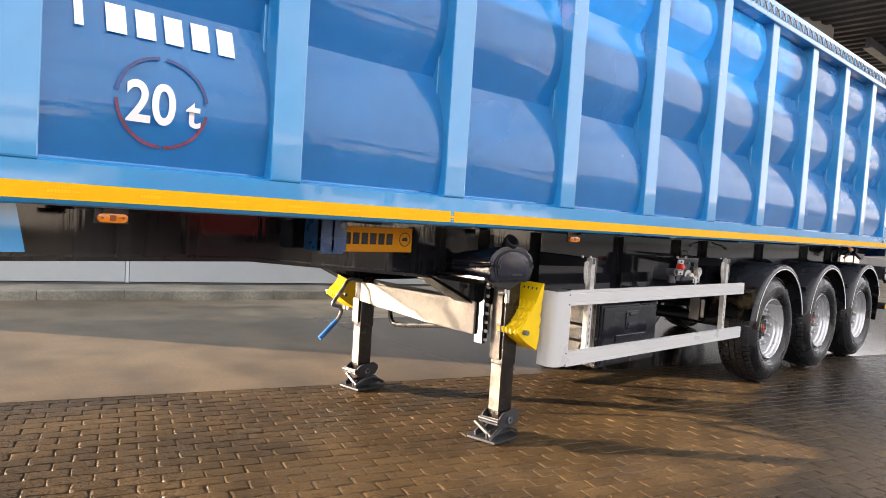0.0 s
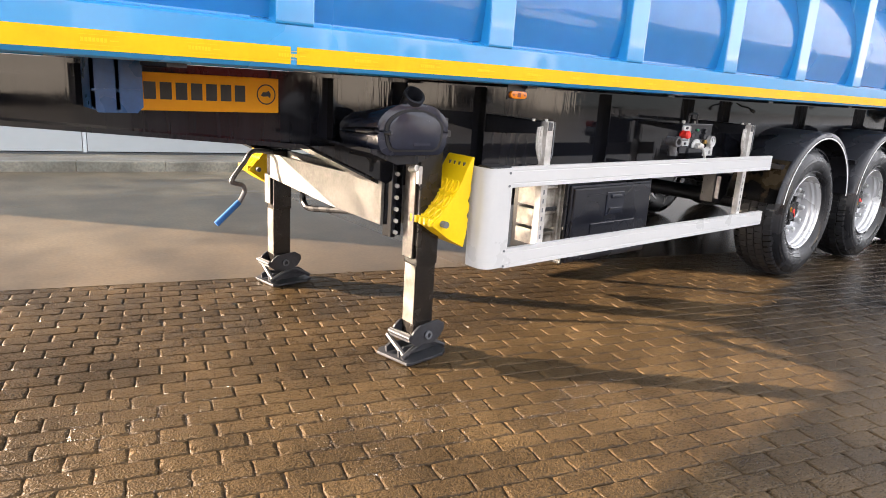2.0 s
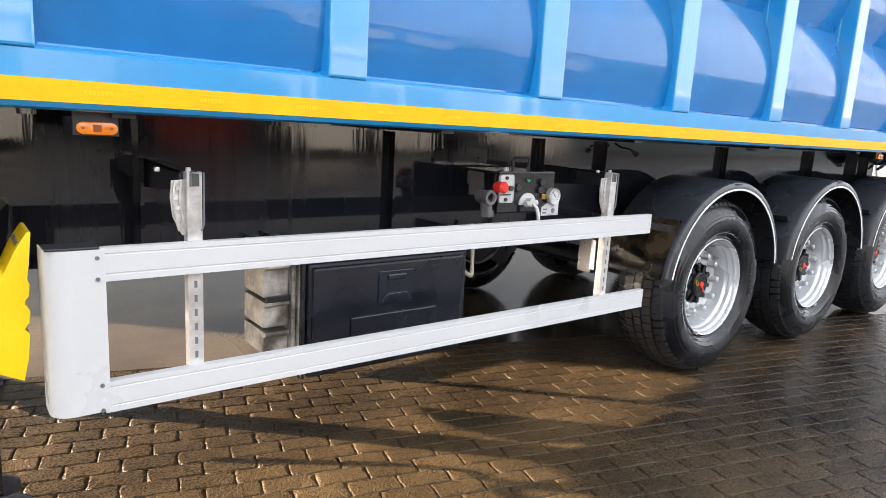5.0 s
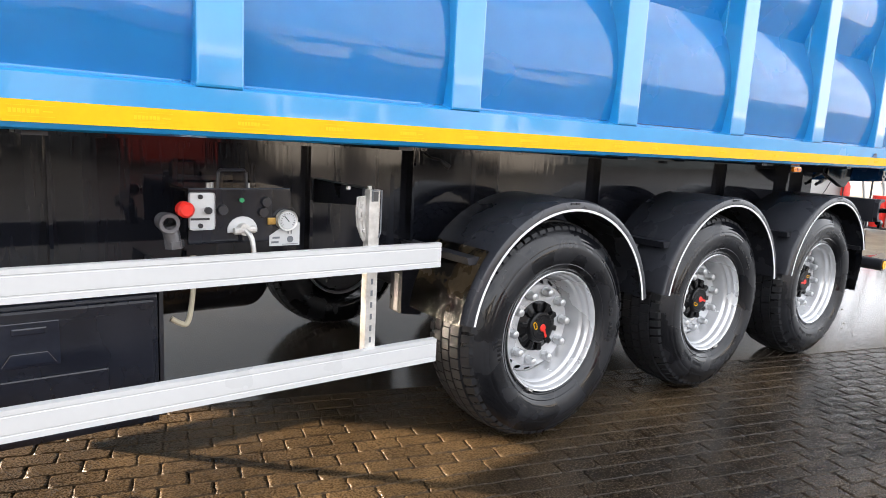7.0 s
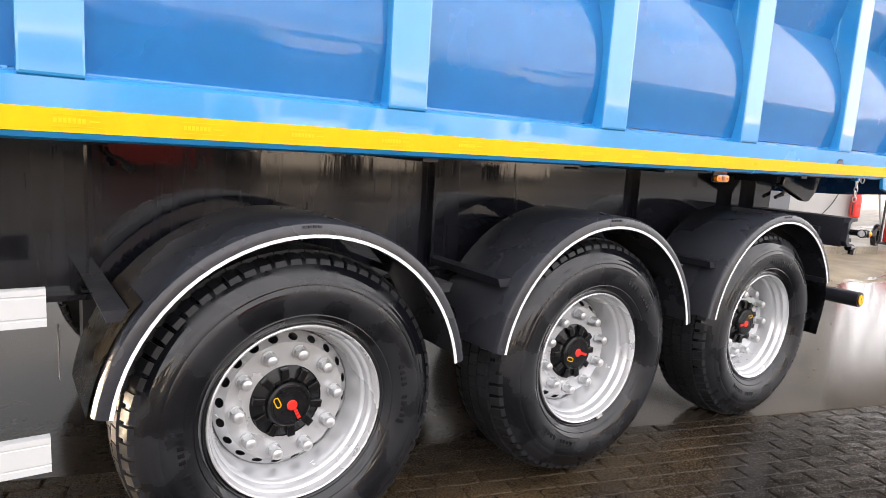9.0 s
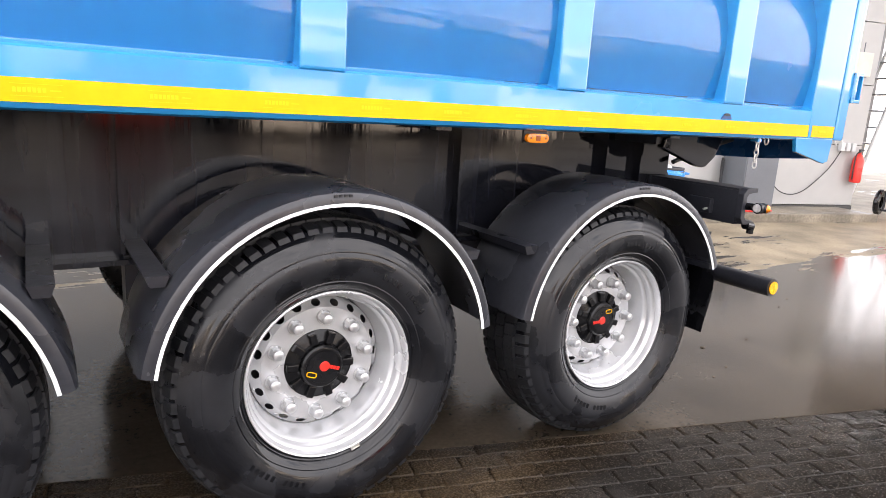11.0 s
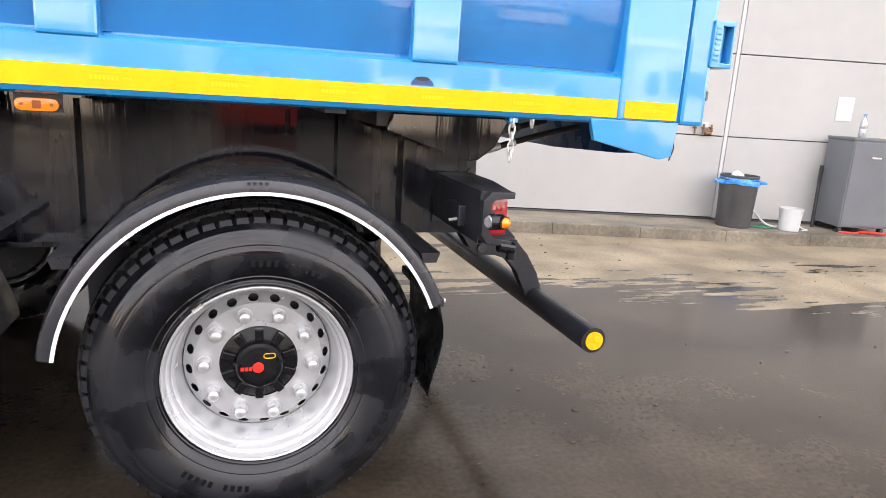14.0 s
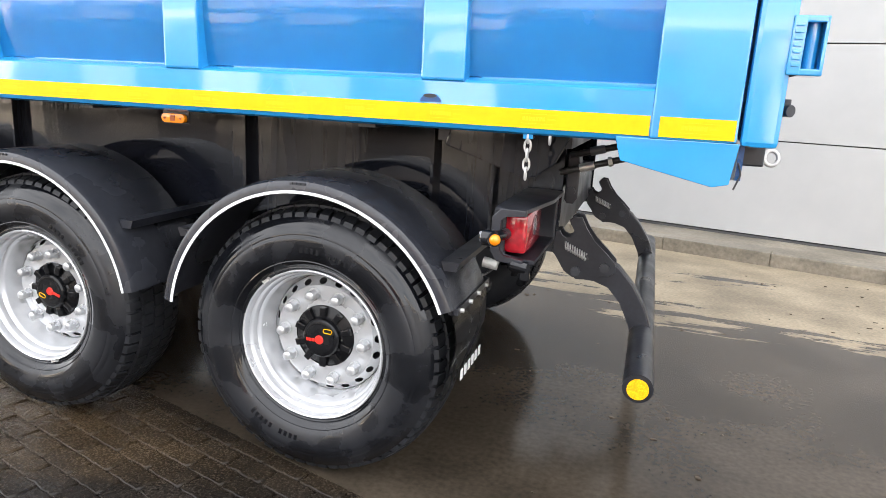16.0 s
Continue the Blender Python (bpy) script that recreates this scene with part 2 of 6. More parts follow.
WHITE = material("white_paint", (0.53, 0.54, 0.545), 0.35, var=0.02, scale=3, bump=0.02)
WHITE_LINE = material("white_line", (0.82, 0.82, 0.82), 0.4, var=0.04)
ALU = material("silver_painted_rim", (0.58, 0.59, 0.605), 0.24, metal=0.5, var=0.04, scale=5, fine=60, bump=0.02, rough_var=0.06)
ZINC = material("galvanised_steel", (0.56, 0.55, 0.53), 0.42, metal=0.5, var=0.2, scale=14, fine=60, bump=0.08)
DULL_GREY = material("galvanised_plate", (0.165, 0.158, 0.142), 0.48, metal=0.4, var=0.3, scale=9, fine=55, bump=0.08)
CAST_GREY = material("grey_cast_metal", (0.15, 0.15, 0.16), 0.35, metal=0.5, var=0.2, scale=14, bump=0.1)
NUT_STEEL = material("bright_wheel_nut_steel", (0.50, 0.51, 0.52), 0.34, metal=0.6, var=0.1, scale=30, bump=0.03)
HUB_BLACK = material("black_hub_paint", (0.0065, 0.0067, 0.0078), 0.26, var=0.3, scale=9, bump=0.06, spec=0.28)
GLEAM_SKIN = material("black_skin_tan_gleam", (0.010, 0.0102, 0.011), 0.20, var=0.4, scale=6, fine=45, bump=0.5, second=(0.075, 0.054, 0.030), spec=0.6, edge=0.10)
RACK = material("dusty_aluminium", (0.16, 0.145, 0.12), 0.42, metal=0.15, var=0.3, scale=9, fine=50, bump=0.08, second=(0.46, 0.44, 0.40), edge=0.12)
LEG_WORN = material("worn_black_leg", (0.0085, 0.009, 0.0105), 0.24, var=0.5, scale=7, fine=40, bump=0.10, second=(0.019, 0.0150, 0.0120))
FOOT_GREY = material("grey_cast_foot", (0.028, 0.030, 0.036), 0.42, var=0.35, scale=9, bump=0.25)
CHOCK_YELLOW = material("yellow_plastic", (0.86, 0.58, 0.004), 0.38, var=0.06, scale=6, bump=0.05)
ORANGE_SIGN = material("orange_sign_film", (0.85, 0.36, 0.004), 0.4, var=0.05, bump=0.02, spec=0.2)
SIGN_INK = material("black_print", (0.012, 0.012, 0.012), 0.5, var=0.1, bump=0)
AMBER = material("amber_lens", (0.85, 0.24, 0.005), 0.15, var=0.1, scale=50, bump=0.05, coat=0.5)
AMBER_DARK = material("dark_amber_insert", (0.28, 0.06, 0.004), 0.3, var=0.1)
YELLOW_REFLEX = material("amber_yellow_reflector", (0.9, 0.42, 0.005), 0.18, var=0.2, scale=120, bump=0.2, coat=0.5)
RED_LENS = material("red_lamp_lens", (0.36, 0.008, 0.016), 0.12, var=0.25, scale=30, bump=0.08, coat=0.8)
RED = material("red_plastic", (0.72, 0.03, 0.02), 0.35, var=0.1, bump=0.02)
PLASTIC = material("dark_grey_plastic", (0.0125, 0.0160, 0.0280), 0.20, var=0.2, scale=5, fine=45, bump=0.10, rough_var=0.08)
BOX_PLASTIC = material("black_toolbox_plastic", (0.0085, 0.0108, 0.0185), 0.28, var=0.2, scale=3, bump=0.04)
CLEAR = material("clear_lens", (0.40, 0.41, 0.43), 0.10, metal=0.5, var=0.2, scale=60, bump=0.1, coat=0.5)
BLUE_GRIP = material("blue_rubber_grip", (0.02, 0.13, 0.42), 0.45, var=0.2, bump=0.1)
WALL = material("pale_grey_cladding", (0.392, 0.390, 0.381), 0.45, var=0.04, scale=0.7, fine=5, bump=0.01, rough_var=0.05, per_object=0.015)
SEAM = material("dark_seam", (0.06, 0.06, 0.06), 0.7, var=0.1, bump=0)
SEAM_TRIM = material("seam_cover_strip", (0.5, 0.5, 0.49), 0.45, var=0.05, bump=0.01)
KERB = wet_ground("kerb_concrete", (0.215, 0.187, 0.145), (0.155, 0.134, 0.104), 0.52, 1.2, 0.35, 30, 0.3, soft=0.08)
APRON = wet_ground("wet_concrete", (0.240, 0.197, 0.138), (0.048, 0.038, 0.028), 0.42, 0.45, 0.35, 40, 0.15, drying=0.20, spec=0.32, soft=0.014)
PAVER = wet_ground("wet_concrete_paver", (0.0565, 0.0360, 0.0164), (0.0155, 0.0128, 0.0104), 0.50, 0.6, 1.0, 120, 0.19, per_object=0.13, spec=0.15, depth=0.008, soft=0.16, matt=0.34, tail_shade=0.16)
BED = wet_ground("wet_sand_joint", (0.060, 0.045, 0.030), (0.075, 0.066, 0.055), 0.5, 0.8, 0.8, 90, 0.35, spec=0.25, soft=0.16)
GROUND = wet_ground("wet_yard", (0.048, 0.035, 0.026), (0.030, 0.024, 0.018), 0.44, 0.3, 0.5, 60, 0.30, spec=0.25)
ROOF_DARK = material("dark_roof_sheet", (0.05, 0.05, 0.055), 0.6, var=0.2, scale=2, bump=0.05)
STEEL_GREY = material("grey_painted_steel", (0.125, 0.135, 0.15), 0.4, var=0.08, scale=3, bump=0.03)
BIN_GREY = material("dark_grey_bin_plastic", (0.045, 0.045, 0.047), 0.45, var=0.2, scale=4, bump=0.06)
BAG_BLUE = material("blue_bag_film", (0.04, 0.26, 0.7), 0.25, var=0.2, scale=20, bump=0.3)
SEAM_BLACK = material("black_groove_shade", (0.004, 0.0045, 0.006), 0.6, var=0.1, bump=0)
CABLE = material("black_cable", (0.02, 0.02, 0.02), 0.5, var=0.1, bump=0)
GLASS_DARK = material("dark_windscreen", (0.01, 0.012, 0.014), 0.05, var=0.1, bump=0, coat=0.5)


# ---- mesh tools ----
def mesh_of(bm, smooth=False):
    me = bpy.data.meshes.new("mesh")
    bmesh.ops.recalc_face_normals(bm, faces=bm.faces)
    bm.to_mesh(me)
    bm.free()
    if smooth:
        me.polygons.foreach_set("use_smooth", [True] * len(me.polygons))
        me.set_sharp_from_angle(angle=radians(32))
    return me


def part(name, bm, mat, parent=None, label="", smooth=False):
    """One mesh object under a thing or a part."""
    me = mesh_of(bm, smooth)
    me.materials.append(mat)
    ob = new(name, me)
    if parent is not None:
        ob.parent = parent
        ob.matrix_parent_inverse = parent.matrix_basis.inverted() if parent.parent is None else (parent.parent.matrix_basis @ parent.matrix_basis).inverted()
    if label:
        tagged(ob, label)
    return ob


def thing(name, label, category, group="", kind="", at=(0, 0, 0)):
    ob = new(name)
    ob.empty_display_size = 0.2
    ob.location = at
    ob.matrix_basis = Matrix.Translation(at)
    return tagged(ob, label, category, group, kind)


def box(bm, x0, x1, y0, y1, z0, z1, bevel=0.0, m=None):
    r = bmesh.ops.create_cube(bm, size=1.0)["verts"]
    for v in r:
        v.co = Vector(((x0 + x1) / 2 + v.co.x * (x1 - x0), (y0 + y1) / 2 + v.co.y * (y1 - y0), (z0 + z1) / 2 + v.co.z * (z1 - z0)))
        if m is not None:
            v.co = m @ v.co
    if bevel:
        edges = list({e for v in r for e in v.link_edges})
        bmesh.ops.bevel(bm, geom=edges, offset=bevel, segments=2, affect="EDGES", profile=0.6)
    return bm


def prism(bm, pts, axis, a0, a1, bevel=0.0):
    """An outline in the two other axes, drawn out along axis from a0 to a1."""
    def place(p, a):
        return {"x": (a, p[0], p[1]), "y": (p[0], a, p[1]), "z": (p[0], p[1], a)}[axis]
    lo = [bm.verts.new(place(p, a0)) for p in pts]
    hi = [bm.verts.new(place(p, a1)) for p in pts]
    n = len(pts)
    faces = [bm.faces.new(lo[::-1]), bm.faces.new(hi)]
    for i in range(n):
        faces.append(bm.faces.new((lo[i], lo[(i + 1) % n], hi[(i + 1) % n], hi[i])))
    if bevel:
        edges = list({e for f in faces for e in f.edges})
        bmesh.ops.bevel(bm, geom=edges, offset=bevel, segments=2, affect="EDGES", profile=0.6)
    return bm


def cyl(bm, p0, p1, r, seg=20, r1=None):
    p0, p1 = Vector(p0), Vector(p1)
    d = p1 - p0
    turn = d.to_track_quat("Z", "Y").to_matrix().to_4x4()
    bmesh.ops.create_cone(bm, cap_ends=True, segments=seg, radius1=r, radius2=r if r1 is None else r1, depth=d.length,
                          matrix=Matrix.Translation((p0 + p1) / 2) @ turn)
    return bm


def lathe(bm, profile, centre, axis="y", seg=64, closed=False, caps=False):
    """Turns a profile of (radius, along) round an axis through centre."""
    rings = []
    for r, a in profile:
        ring = []
        for i in range(seg):
            t = 2 * math.pi * i / seg
            c, s = r * math.cos(t), r * math.sin(t)
            p = (c, a, s) if axis == "y" else (c, s, a)
            ring.append(bm.verts.new(Vector(centre) + Vector(p)))
        rings.append(ring)
    pairs = list(zip(rings, rings[1:] + ([rings[0]] if closed else [])))[: len(rings) if closed else len(rings) - 1]
    for a, b in pairs:
        for i in range(seg):
            j = (i + 1) % seg
            bm.faces.new((a[i], a[j], b[j], b[i]))
    if caps:
        for ring in (rings[0], rings[-1]):
            if (ring[0].co - ring[seg // 2].co).length > 0.002:
                bm.faces.new(ring)
    return bm


def tube(bm, pts, r, seg=10):
    """A round bar through a row of places."""
    pts = [Vector(p) for p in pts]
    rings, side = [], None
    for i, p in enumerate(pts):
        d = (pts[min(i + 1, len(pts) - 1)] - pts[max(i - 1, 0)]).normalized()
        if side is None:
            side = d.orthogonal().normalized()
        side = (side - d * side.dot(d)).normalized()
        up = d.cross(side)
        rings.append([bm.verts.new(p + r * (math.cos(2 * math.pi * k / seg) * side + math.sin(2 * math.pi * k / seg) * up)) for k in range(seg)])
    for a, b in zip(rings, rings[1:]):
        for k in range(seg):
            bm.faces.new((a[k], a[(k + 1) % seg], b[(k + 1) % seg], b[k]))
    bm.faces.new(rings[0])
    bm.faces.new(rings[-1])
    return bm


def bend(points, steps=8):
    """A smooth row of places through the given ones."""
    pts = [Vector(p) for p in points]
    out = []
    for i in range(len(pts) - 1):
        a, b, c, d = pts[max(i - 1, 0)], pts[i], pts[i + 1], pts[min(i + 2, len(pts) - 1)]
        for k in range(steps):
            t = k / steps
            out.append(0.5 * ((2 * b) + (c - a) * t + (2 * a - 5 * b + 4 * c - d) * t * t + (3 * b - a - 3 * c + d) * t ** 3))
    return out + [pts[-1]]


def B():
    return bmesh.new()


# ---- yard and building ----
PAVE_A, PAVE_S = 0.85, -0.292          # edge between pavers and concrete: y = A + S x
WALL_A, WALL_S = 6.72, -0.238          # foot of the building's wall
KERB_H, KERB_D = 0.125, 0.75
WALL_TURN = math.atan(WALL_S)
WALL_X0, WALL_X1 = -9.5, 12.2


def wall_m(x=0.0, out=0.0, z=0.0):
    """Pose on the wall's face at plan x: local x runs along the wall, local -y points out of it."""
    base = Vector((x, WALL_A + WALL_S * x, z))
    return Matrix.Translation(base) @ Matrix.Rotation(WALL_TURN, 4, "Z") @ Matrix.Translation((0, -out, 0))


bm = B()
prism(bm, [(-400, -400), (400, -400), (400, 400), (-400, 400)], "z", -0.6, -0.012)
tagged(part("ground", bm, GROUND, None, "wet dark paved yard reaching to the horizon"), category="ground", kind="structure")

bm = B()
prism(bm, [(-70, PAVE_A - 70 * PAVE_S), (70, PAVE_A + 70 * PAVE_S), (70, 60), (-70, 60)], "z", -0.3, 0.0)
tagged(part("concrete_apron", bm, APRON, None, "wet brown concrete apron with puddles and drying patches"), category="concrete yard", kind="structure")

# kerb: a raised walk along the wall, its front edge of separate kerb stones
walk_len = (WALL_X1 - WALL_X0) / math.cos(WALL_TURN)
bm = B()
box(bm, 0, walk_len - 0.35, -KERB_D + 0.13, 0.02, -0.05, KERB_H, 0, wall_m(WALL_X0))
kerb = tagged(part("kerb", bm, KERB, None, "raised concrete kerb walk along the foot of the wall"), category="kerb", kind="structure")
stone_me = None
k = 0
while k * 1.0 < walk_len - 0.4:
    if stone_me is None:
        bm = B()
        box(bm, 0.001, 0.999, -KERB_D, -KERB_D + 0.127, -0.05, KERB_H + 0.003, 0.012)
        stone_me = mesh_of(bm)
        stone_me.materials.append(KERB)
    ob = new("kerb_stone", stone_me)
    ob.matrix_basis = wall_m(WALL_X0) @ Matrix.Translation((k * 1.0, random.uniform(-0.004, 0.004), random.uniform(-0.003, 0.002)))
    ob.parent = kerb
    k += 1

# building: shell, plinth, cladding panels
bm = B()
box(bm, 0.02, walk_len - 0.02, 0.05, 16, 0, 7.2, 0, wall_m(WALL_X0))
building = tagged(part("wall_north", bm, SEAM, None, "long hall wall of pale grey cladding panels"), category="wall", kind="structure")
bm = B()
box(bm, 0, walk_len, -0.004, 0.06, 0.0, 0.15, 0, wall_m(WALL_X0))
part("plinth", bm, SEAM, building, "dark plinth gap at the foot of the wall")
heights = [0.155, 1.145, 2.105, 3.065, 4.025, 4.985, 5.945, 7.2]
seam_x = [-9.5, -3.6, 2.3, 8.2, 12.2]
for a, b in zip(seam_x, seam_x[1:]):
    for lo, hi in zip(heights, heights[1:]):
        bm = B()
        w = (b - a) / math.cos(WALL_TURN)
        box(bm, 0.03, w - 0.03, -0.01, 0.06, lo + 0.006, hi - 0.006, 0.004, wall_m(a))
        part("cladding_panel", bm, WALL, building)
for a in seam_x[1:-1]:
    bm = B()
    box(bm, -0.022, 0.022, -0.012, 0.05, 0.15, 7.2, 0.003, wall_m(a))
    part("seam_strip", bm, SEAM_TRIM, building)
bm = B()
box(bm, -0.1, walk_len + 0.1, -0.12, 16, 7.2, 7.45, 0, wall_m(WALL_X0))
part("roof_edge", bm, STEEL_GREY, building)

# plain hall that closes the yard on the other side
bm = B()
box(bm, -70, 160, -44, -34, 0, 5.5)
tagged(part("wall_south", bm, material("grey_hall_wall", (0.045, 0.060, 0.075), 0.6, var=0.1, scale=0.2, fine=2, bump=0), None, "plain grey hall wall across the yard"), category="wall", kind="structure")

hall_trim = material("pale_hall_trim", (0.62, 0.61, 0.60), 0.5, var=0.05, scale=0.4, fine=2, bump=0)
bm = B()
box(bm, -70, 160, -33.99, -33.85, 5.2, 5.65)
part("parapet", bm, hall_trim, bpy.data.objects["wall_south"], "pale parapet band")
gate_me = mesh_of(box(B(), 0, 3.6, -33.99, -33.93, 0.05, 4.0))
gate_me.materials.append(material("grey_hall_gate", (0.22, 0.23, 0.24), 0.5, var=0.05, scale=0.4, fine=2, bump=0))
for k in range(9):
    ob = new("hall_gate", gate_me)
    ob.location = (-34 + k * 8.5, 0, 0)
    ob.parent = bpy.data.objects["wall_south"]

# dark canopy over the far end of the yard
bm = B()
for i in range(57):
    x = 8.5 + i * 0.45
    prism(bm, [(x, 6.9), (x + 0.16, 6.9), (x + 0.22, 6.96), (x + 0.39, 6.96), (x + 0.45, 6.9), (x + 0.45, 7.02), (x, 7.02)], "y", 1.0 if x < 12.5 else -1.5, 4.6 if x < 12.5 else 10)
canopy = tagged(part("canopy_roof", bm, ROOF_DARK, None, "dark corrugated canopy roof on steel beams"), category="canopy", kind="structure")
for i, y in enumerate((-1.2, 3.4, 7.0, 9.9)):
    bm = B()
    box(bm, 13.5, 34.2, y - 0.06, y + 0.06, 6.64, 6.9)
    box(bm, 13.5, 34.2, y - 0.12, y + 0.12, 6.62, 6.645)
    part("roof_beam", bm, STEEL_GREY, canopy)
for x in (14, 24, 34):
    for y in (9.6,) if x < 30 else (-1.2, 9.6):
        bm = B()
        box(bm, x - 0.12, x + 0.12, y - 0.12, y + 0.12, 0, 6.64)
        part("column", bm, STEEL_GREY, canopy)
for x in (18, 27):
    bm = B()
    box(bm, x - 0.5, x + 0.5, -1.2, 6.9, 6.84, 6.87)
    part("skylight", bm, WHITE, canopy, "pale skylight sheet in the roof")

# ---- semi-trailer ----
trailer = thing("semi_trailer", "blue ribbed tipper semi-trailer on a black chassis, standing on its legs", "trailer")
RIBS = [-6.25, -5.313, -4.378, -3.46, -2.547, -1.629, -0.719, 0.225, 1.162, 2.097, 3.033]
RIB_W = 0.138
BODY_X0, BODY_X1, BODY_W = -6.95, 3.94, 2.54
CUSPS = [(1.50, 0.050), (2.085, 0.126), (2.715, 0.126), (3.235, 0.10)]


def panel_y(z):
    """Depth of the pillowed side sheet behind the rib faces at height z."""
    for (z0, y0), (z1, y1) in zip(CUSPS, CUSPS[1:]):
        if z <= z1:
            s = min(1.0, max(0.0, (z - z0) / (z1 - z0)))
            return y0 + (y1 - y0) * s - (0.055 if z0 < 1.6 else 0.070) * math.sin(math.pi * s) ** (1.0 if z0 < 1.6 else 0.9)
    return CUSPS[-1][1]


bm = B()
# sill, ledge, floor, far side, front
prism(bm, [(0.022, 1.338), (0.008, 1.344), (0.0, 1.357), (0.0, 1.480), (0.012, 1.486), (0.10, 1.512), (0.14, 1.50), (0.14, 1.36), (0.04, 1.338)], "x", BODY_X0, 3.715)
box(bm, BODY_X0, BODY_X1, 0.14, BODY_W - 0.02, 1.37, 1.44)
box(bm, BODY_X0, BODY_X1, BODY_W - 0.14, BODY_W, 1.338, 3.38)
box(bm, BODY_X0, BODY_X0 + 0.14, 0.02, BODY_W, 1.338, 3.38, 0.02)
body = part("tipper_body", bm, BLUE, trailer, "blue painted steel tipper body with upright ribs")

edges = [BODY_X0 + 0.1] + [r + RIB_W / 2 for r in RIBS] + [3.74]
noise_off = Vector((3.1, 7.7, 1.3))
for i, (a, b) in enumerate(zip(edges, edges[1:])):
    bm = B()
    nx, nz = 10, 54
    rows = []
    for k in range(nz + 1):
        z = 1.50 + (3.235 - 1.50) * k / nz
        row = []
        for j in range(nx + 1):
            x = a + (b - a) * j / nx
            dent = 0.0028 * noise.noise(Vector((x * 2.1, z * 2.6, 0.0)) + noise_off) + 0.0014 * noise.noise(Vector((x * 5.5, z * 6.5, 4.0)))
            row.append(bm.verts.new((x, panel_y(z) + dent, z)))
        rows.append(row)
    for p, q in zip(rows, rows[1:]):
        for j in range(nx):
            bm.faces.new((p[j], p[j + 1], q[j + 1], q[j]))
    bmesh.ops.solidify(bm, geom=bm.faces[:], thickness=-0.004)
    for e in bm.edges:
        e.smooth = len(e.link_faces) == 2 and e.calc_face_angle() < 0.6
    part("side_panel", bm, BLUE, body, "pillowed blue sheet with a weld seam between its bulges", smooth=True)

rib_me = None
for x in RIBS:
    if rib_me is None:
        bm = B()
        prism(bm, [(-0.005, 1.484), (0.006, 1.479), (0.16, 1.479), (0.16, 3.25), (-0.005, 3.25)], "x", 0, RIB_W, 0.007)
        box(bm, -0.014, 0.0, 0.09, 0.16, 1.50, 3.24, 0.004)
        box(bm, RIB_W, RIB_W + 0.014, 0.09, 0.16, 1.50, 3.24, 0.004)
        rib_me = mesh_of(bm)
        rib_me.materials.append(BLUE)
    ob = new("rib", rib_me)
    ob.location = (x, 0, 0)
    ob.parent = body

bm = B()
prism(bm, [(-0.03, 3.22), (-0.03, 3.385), (0.12, 3.385), (0.12, 3.22)], "x", BODY_X0, BODY_X1, 0.012)
rail = part("top_rail", bm, BLUE, body)
bm = B()
k = 0
while BODY_X0 + 0.1 + k * 0.13 < BODY_X1 - 0.1:
    x = BODY_X0 + 0.1 + k * 0.13
    for s in (-1, 1):
        tube(bm, [(x - 0.04, -0.036, 3.30 - 0.035 * s), (x, -0.042, 3.30), (x + 0.04, -0.036, 3.30 + 0.035 * s)], 0.005, 6)
    k += 1
tagged(part("lashing", bm, DULL_GREY, body, "row of grey crossed cover lashings on the top rail"), kind="stuff")

# rear post with its lower flange, and the tailgate
bm = B()
box(bm, 3.715, BODY_X1, -0.004, 0.16, 1.352, 3.40, 0.006)
part("rear_post", bm, BLUE, body, "broad flat blue rear corner post")
bm = B()
prism(bm, [(3.622, 1.352), (3.642, 1.285), (3.893, 1.230), (3.936, 1.240), (3.950, 1.352)], "y", 0.0, 0.02, 0.003)
part("rear_flange", bm, BLUE, body)
bm = B()
prism(bm, [(0.0, 1.345), (0.0, 3.38), (BODY_W, 3.38), (BODY_W, 1.345)], "x", 3.972, 4.035, 0.006)
box(bm, 3.949, 4.043, -0.004, 0.12, 1.345, 3.36, 0.014)
tailgate = part("tailgate", bm, BLUE, trailer, "blue steel tailgate with a hinge bracket on its edge")
part("gate_lip", prism(B(), [(0.04, 1.358), (0.04, 1.25), (0.35, 1.222), (0.9, 1.20), (1.6, 1.20), (BODY_W - 0.35, 1.222), (BODY_W - 0.04, 1.25), (BODY_W - 0.04, 1.358)], "x", 3.953, 3.968), BLUE_DARK, tailgate, "lower lip of the gate in shade-darkened blue")
part("gate_block", box(B(), 3.978, 4.052, 0.25, 0.36, 1.276, 1.345, 0.006), BLACK_MATT, tailgate, "black steel block under the gate")
bm = B()
box(bm, 3.941, 3.967, 0.16, BODY_W - 0.03, 1.36, 3.36)
part("gate_seal", bm, SEAM, tailgate, "black rubber seal")
bm = B()
for z0, z1 in ((1.535, 1.552), (1.665, 1.682)):
    box(bm, 4.03, 4.113, -0.012, 0.09, z0, z1, 0.004)
box(bm, 4.03, 4.062, -0.014, 0.09, 1.535, 1.682, 0.004)
box(bm, 4.104, 4.113, -0.012, 0.05, 1.535, 1.682, 0.003)
for k in range(7):
    box(bm, 4.036, 4.056, -0.017, -0.01, 1.556 + k * 0.0165, 1.566 + k * 0.0165, 0.002)
hinge = part("hinge_bracket", bm, BLUE, tailgate, "blue steel hinge bracket with raised marks")
bm = B()
cyl(bm, (4.085, 0.03, 1.55), (4.085, 0.03, 1.67), 0.016)
part("hinge_pin", bm, BLUE, tailgate)
part("hinge_back", box(B(), 4.05, 4.108, 0.05, 0.062, 1.545, 1.675, 0.002), BLUE, tailgate)
bm = B()
cyl(bm, (4.05, 0.035, 1.43), (4.05, 0.035, 1.475), 0.012)
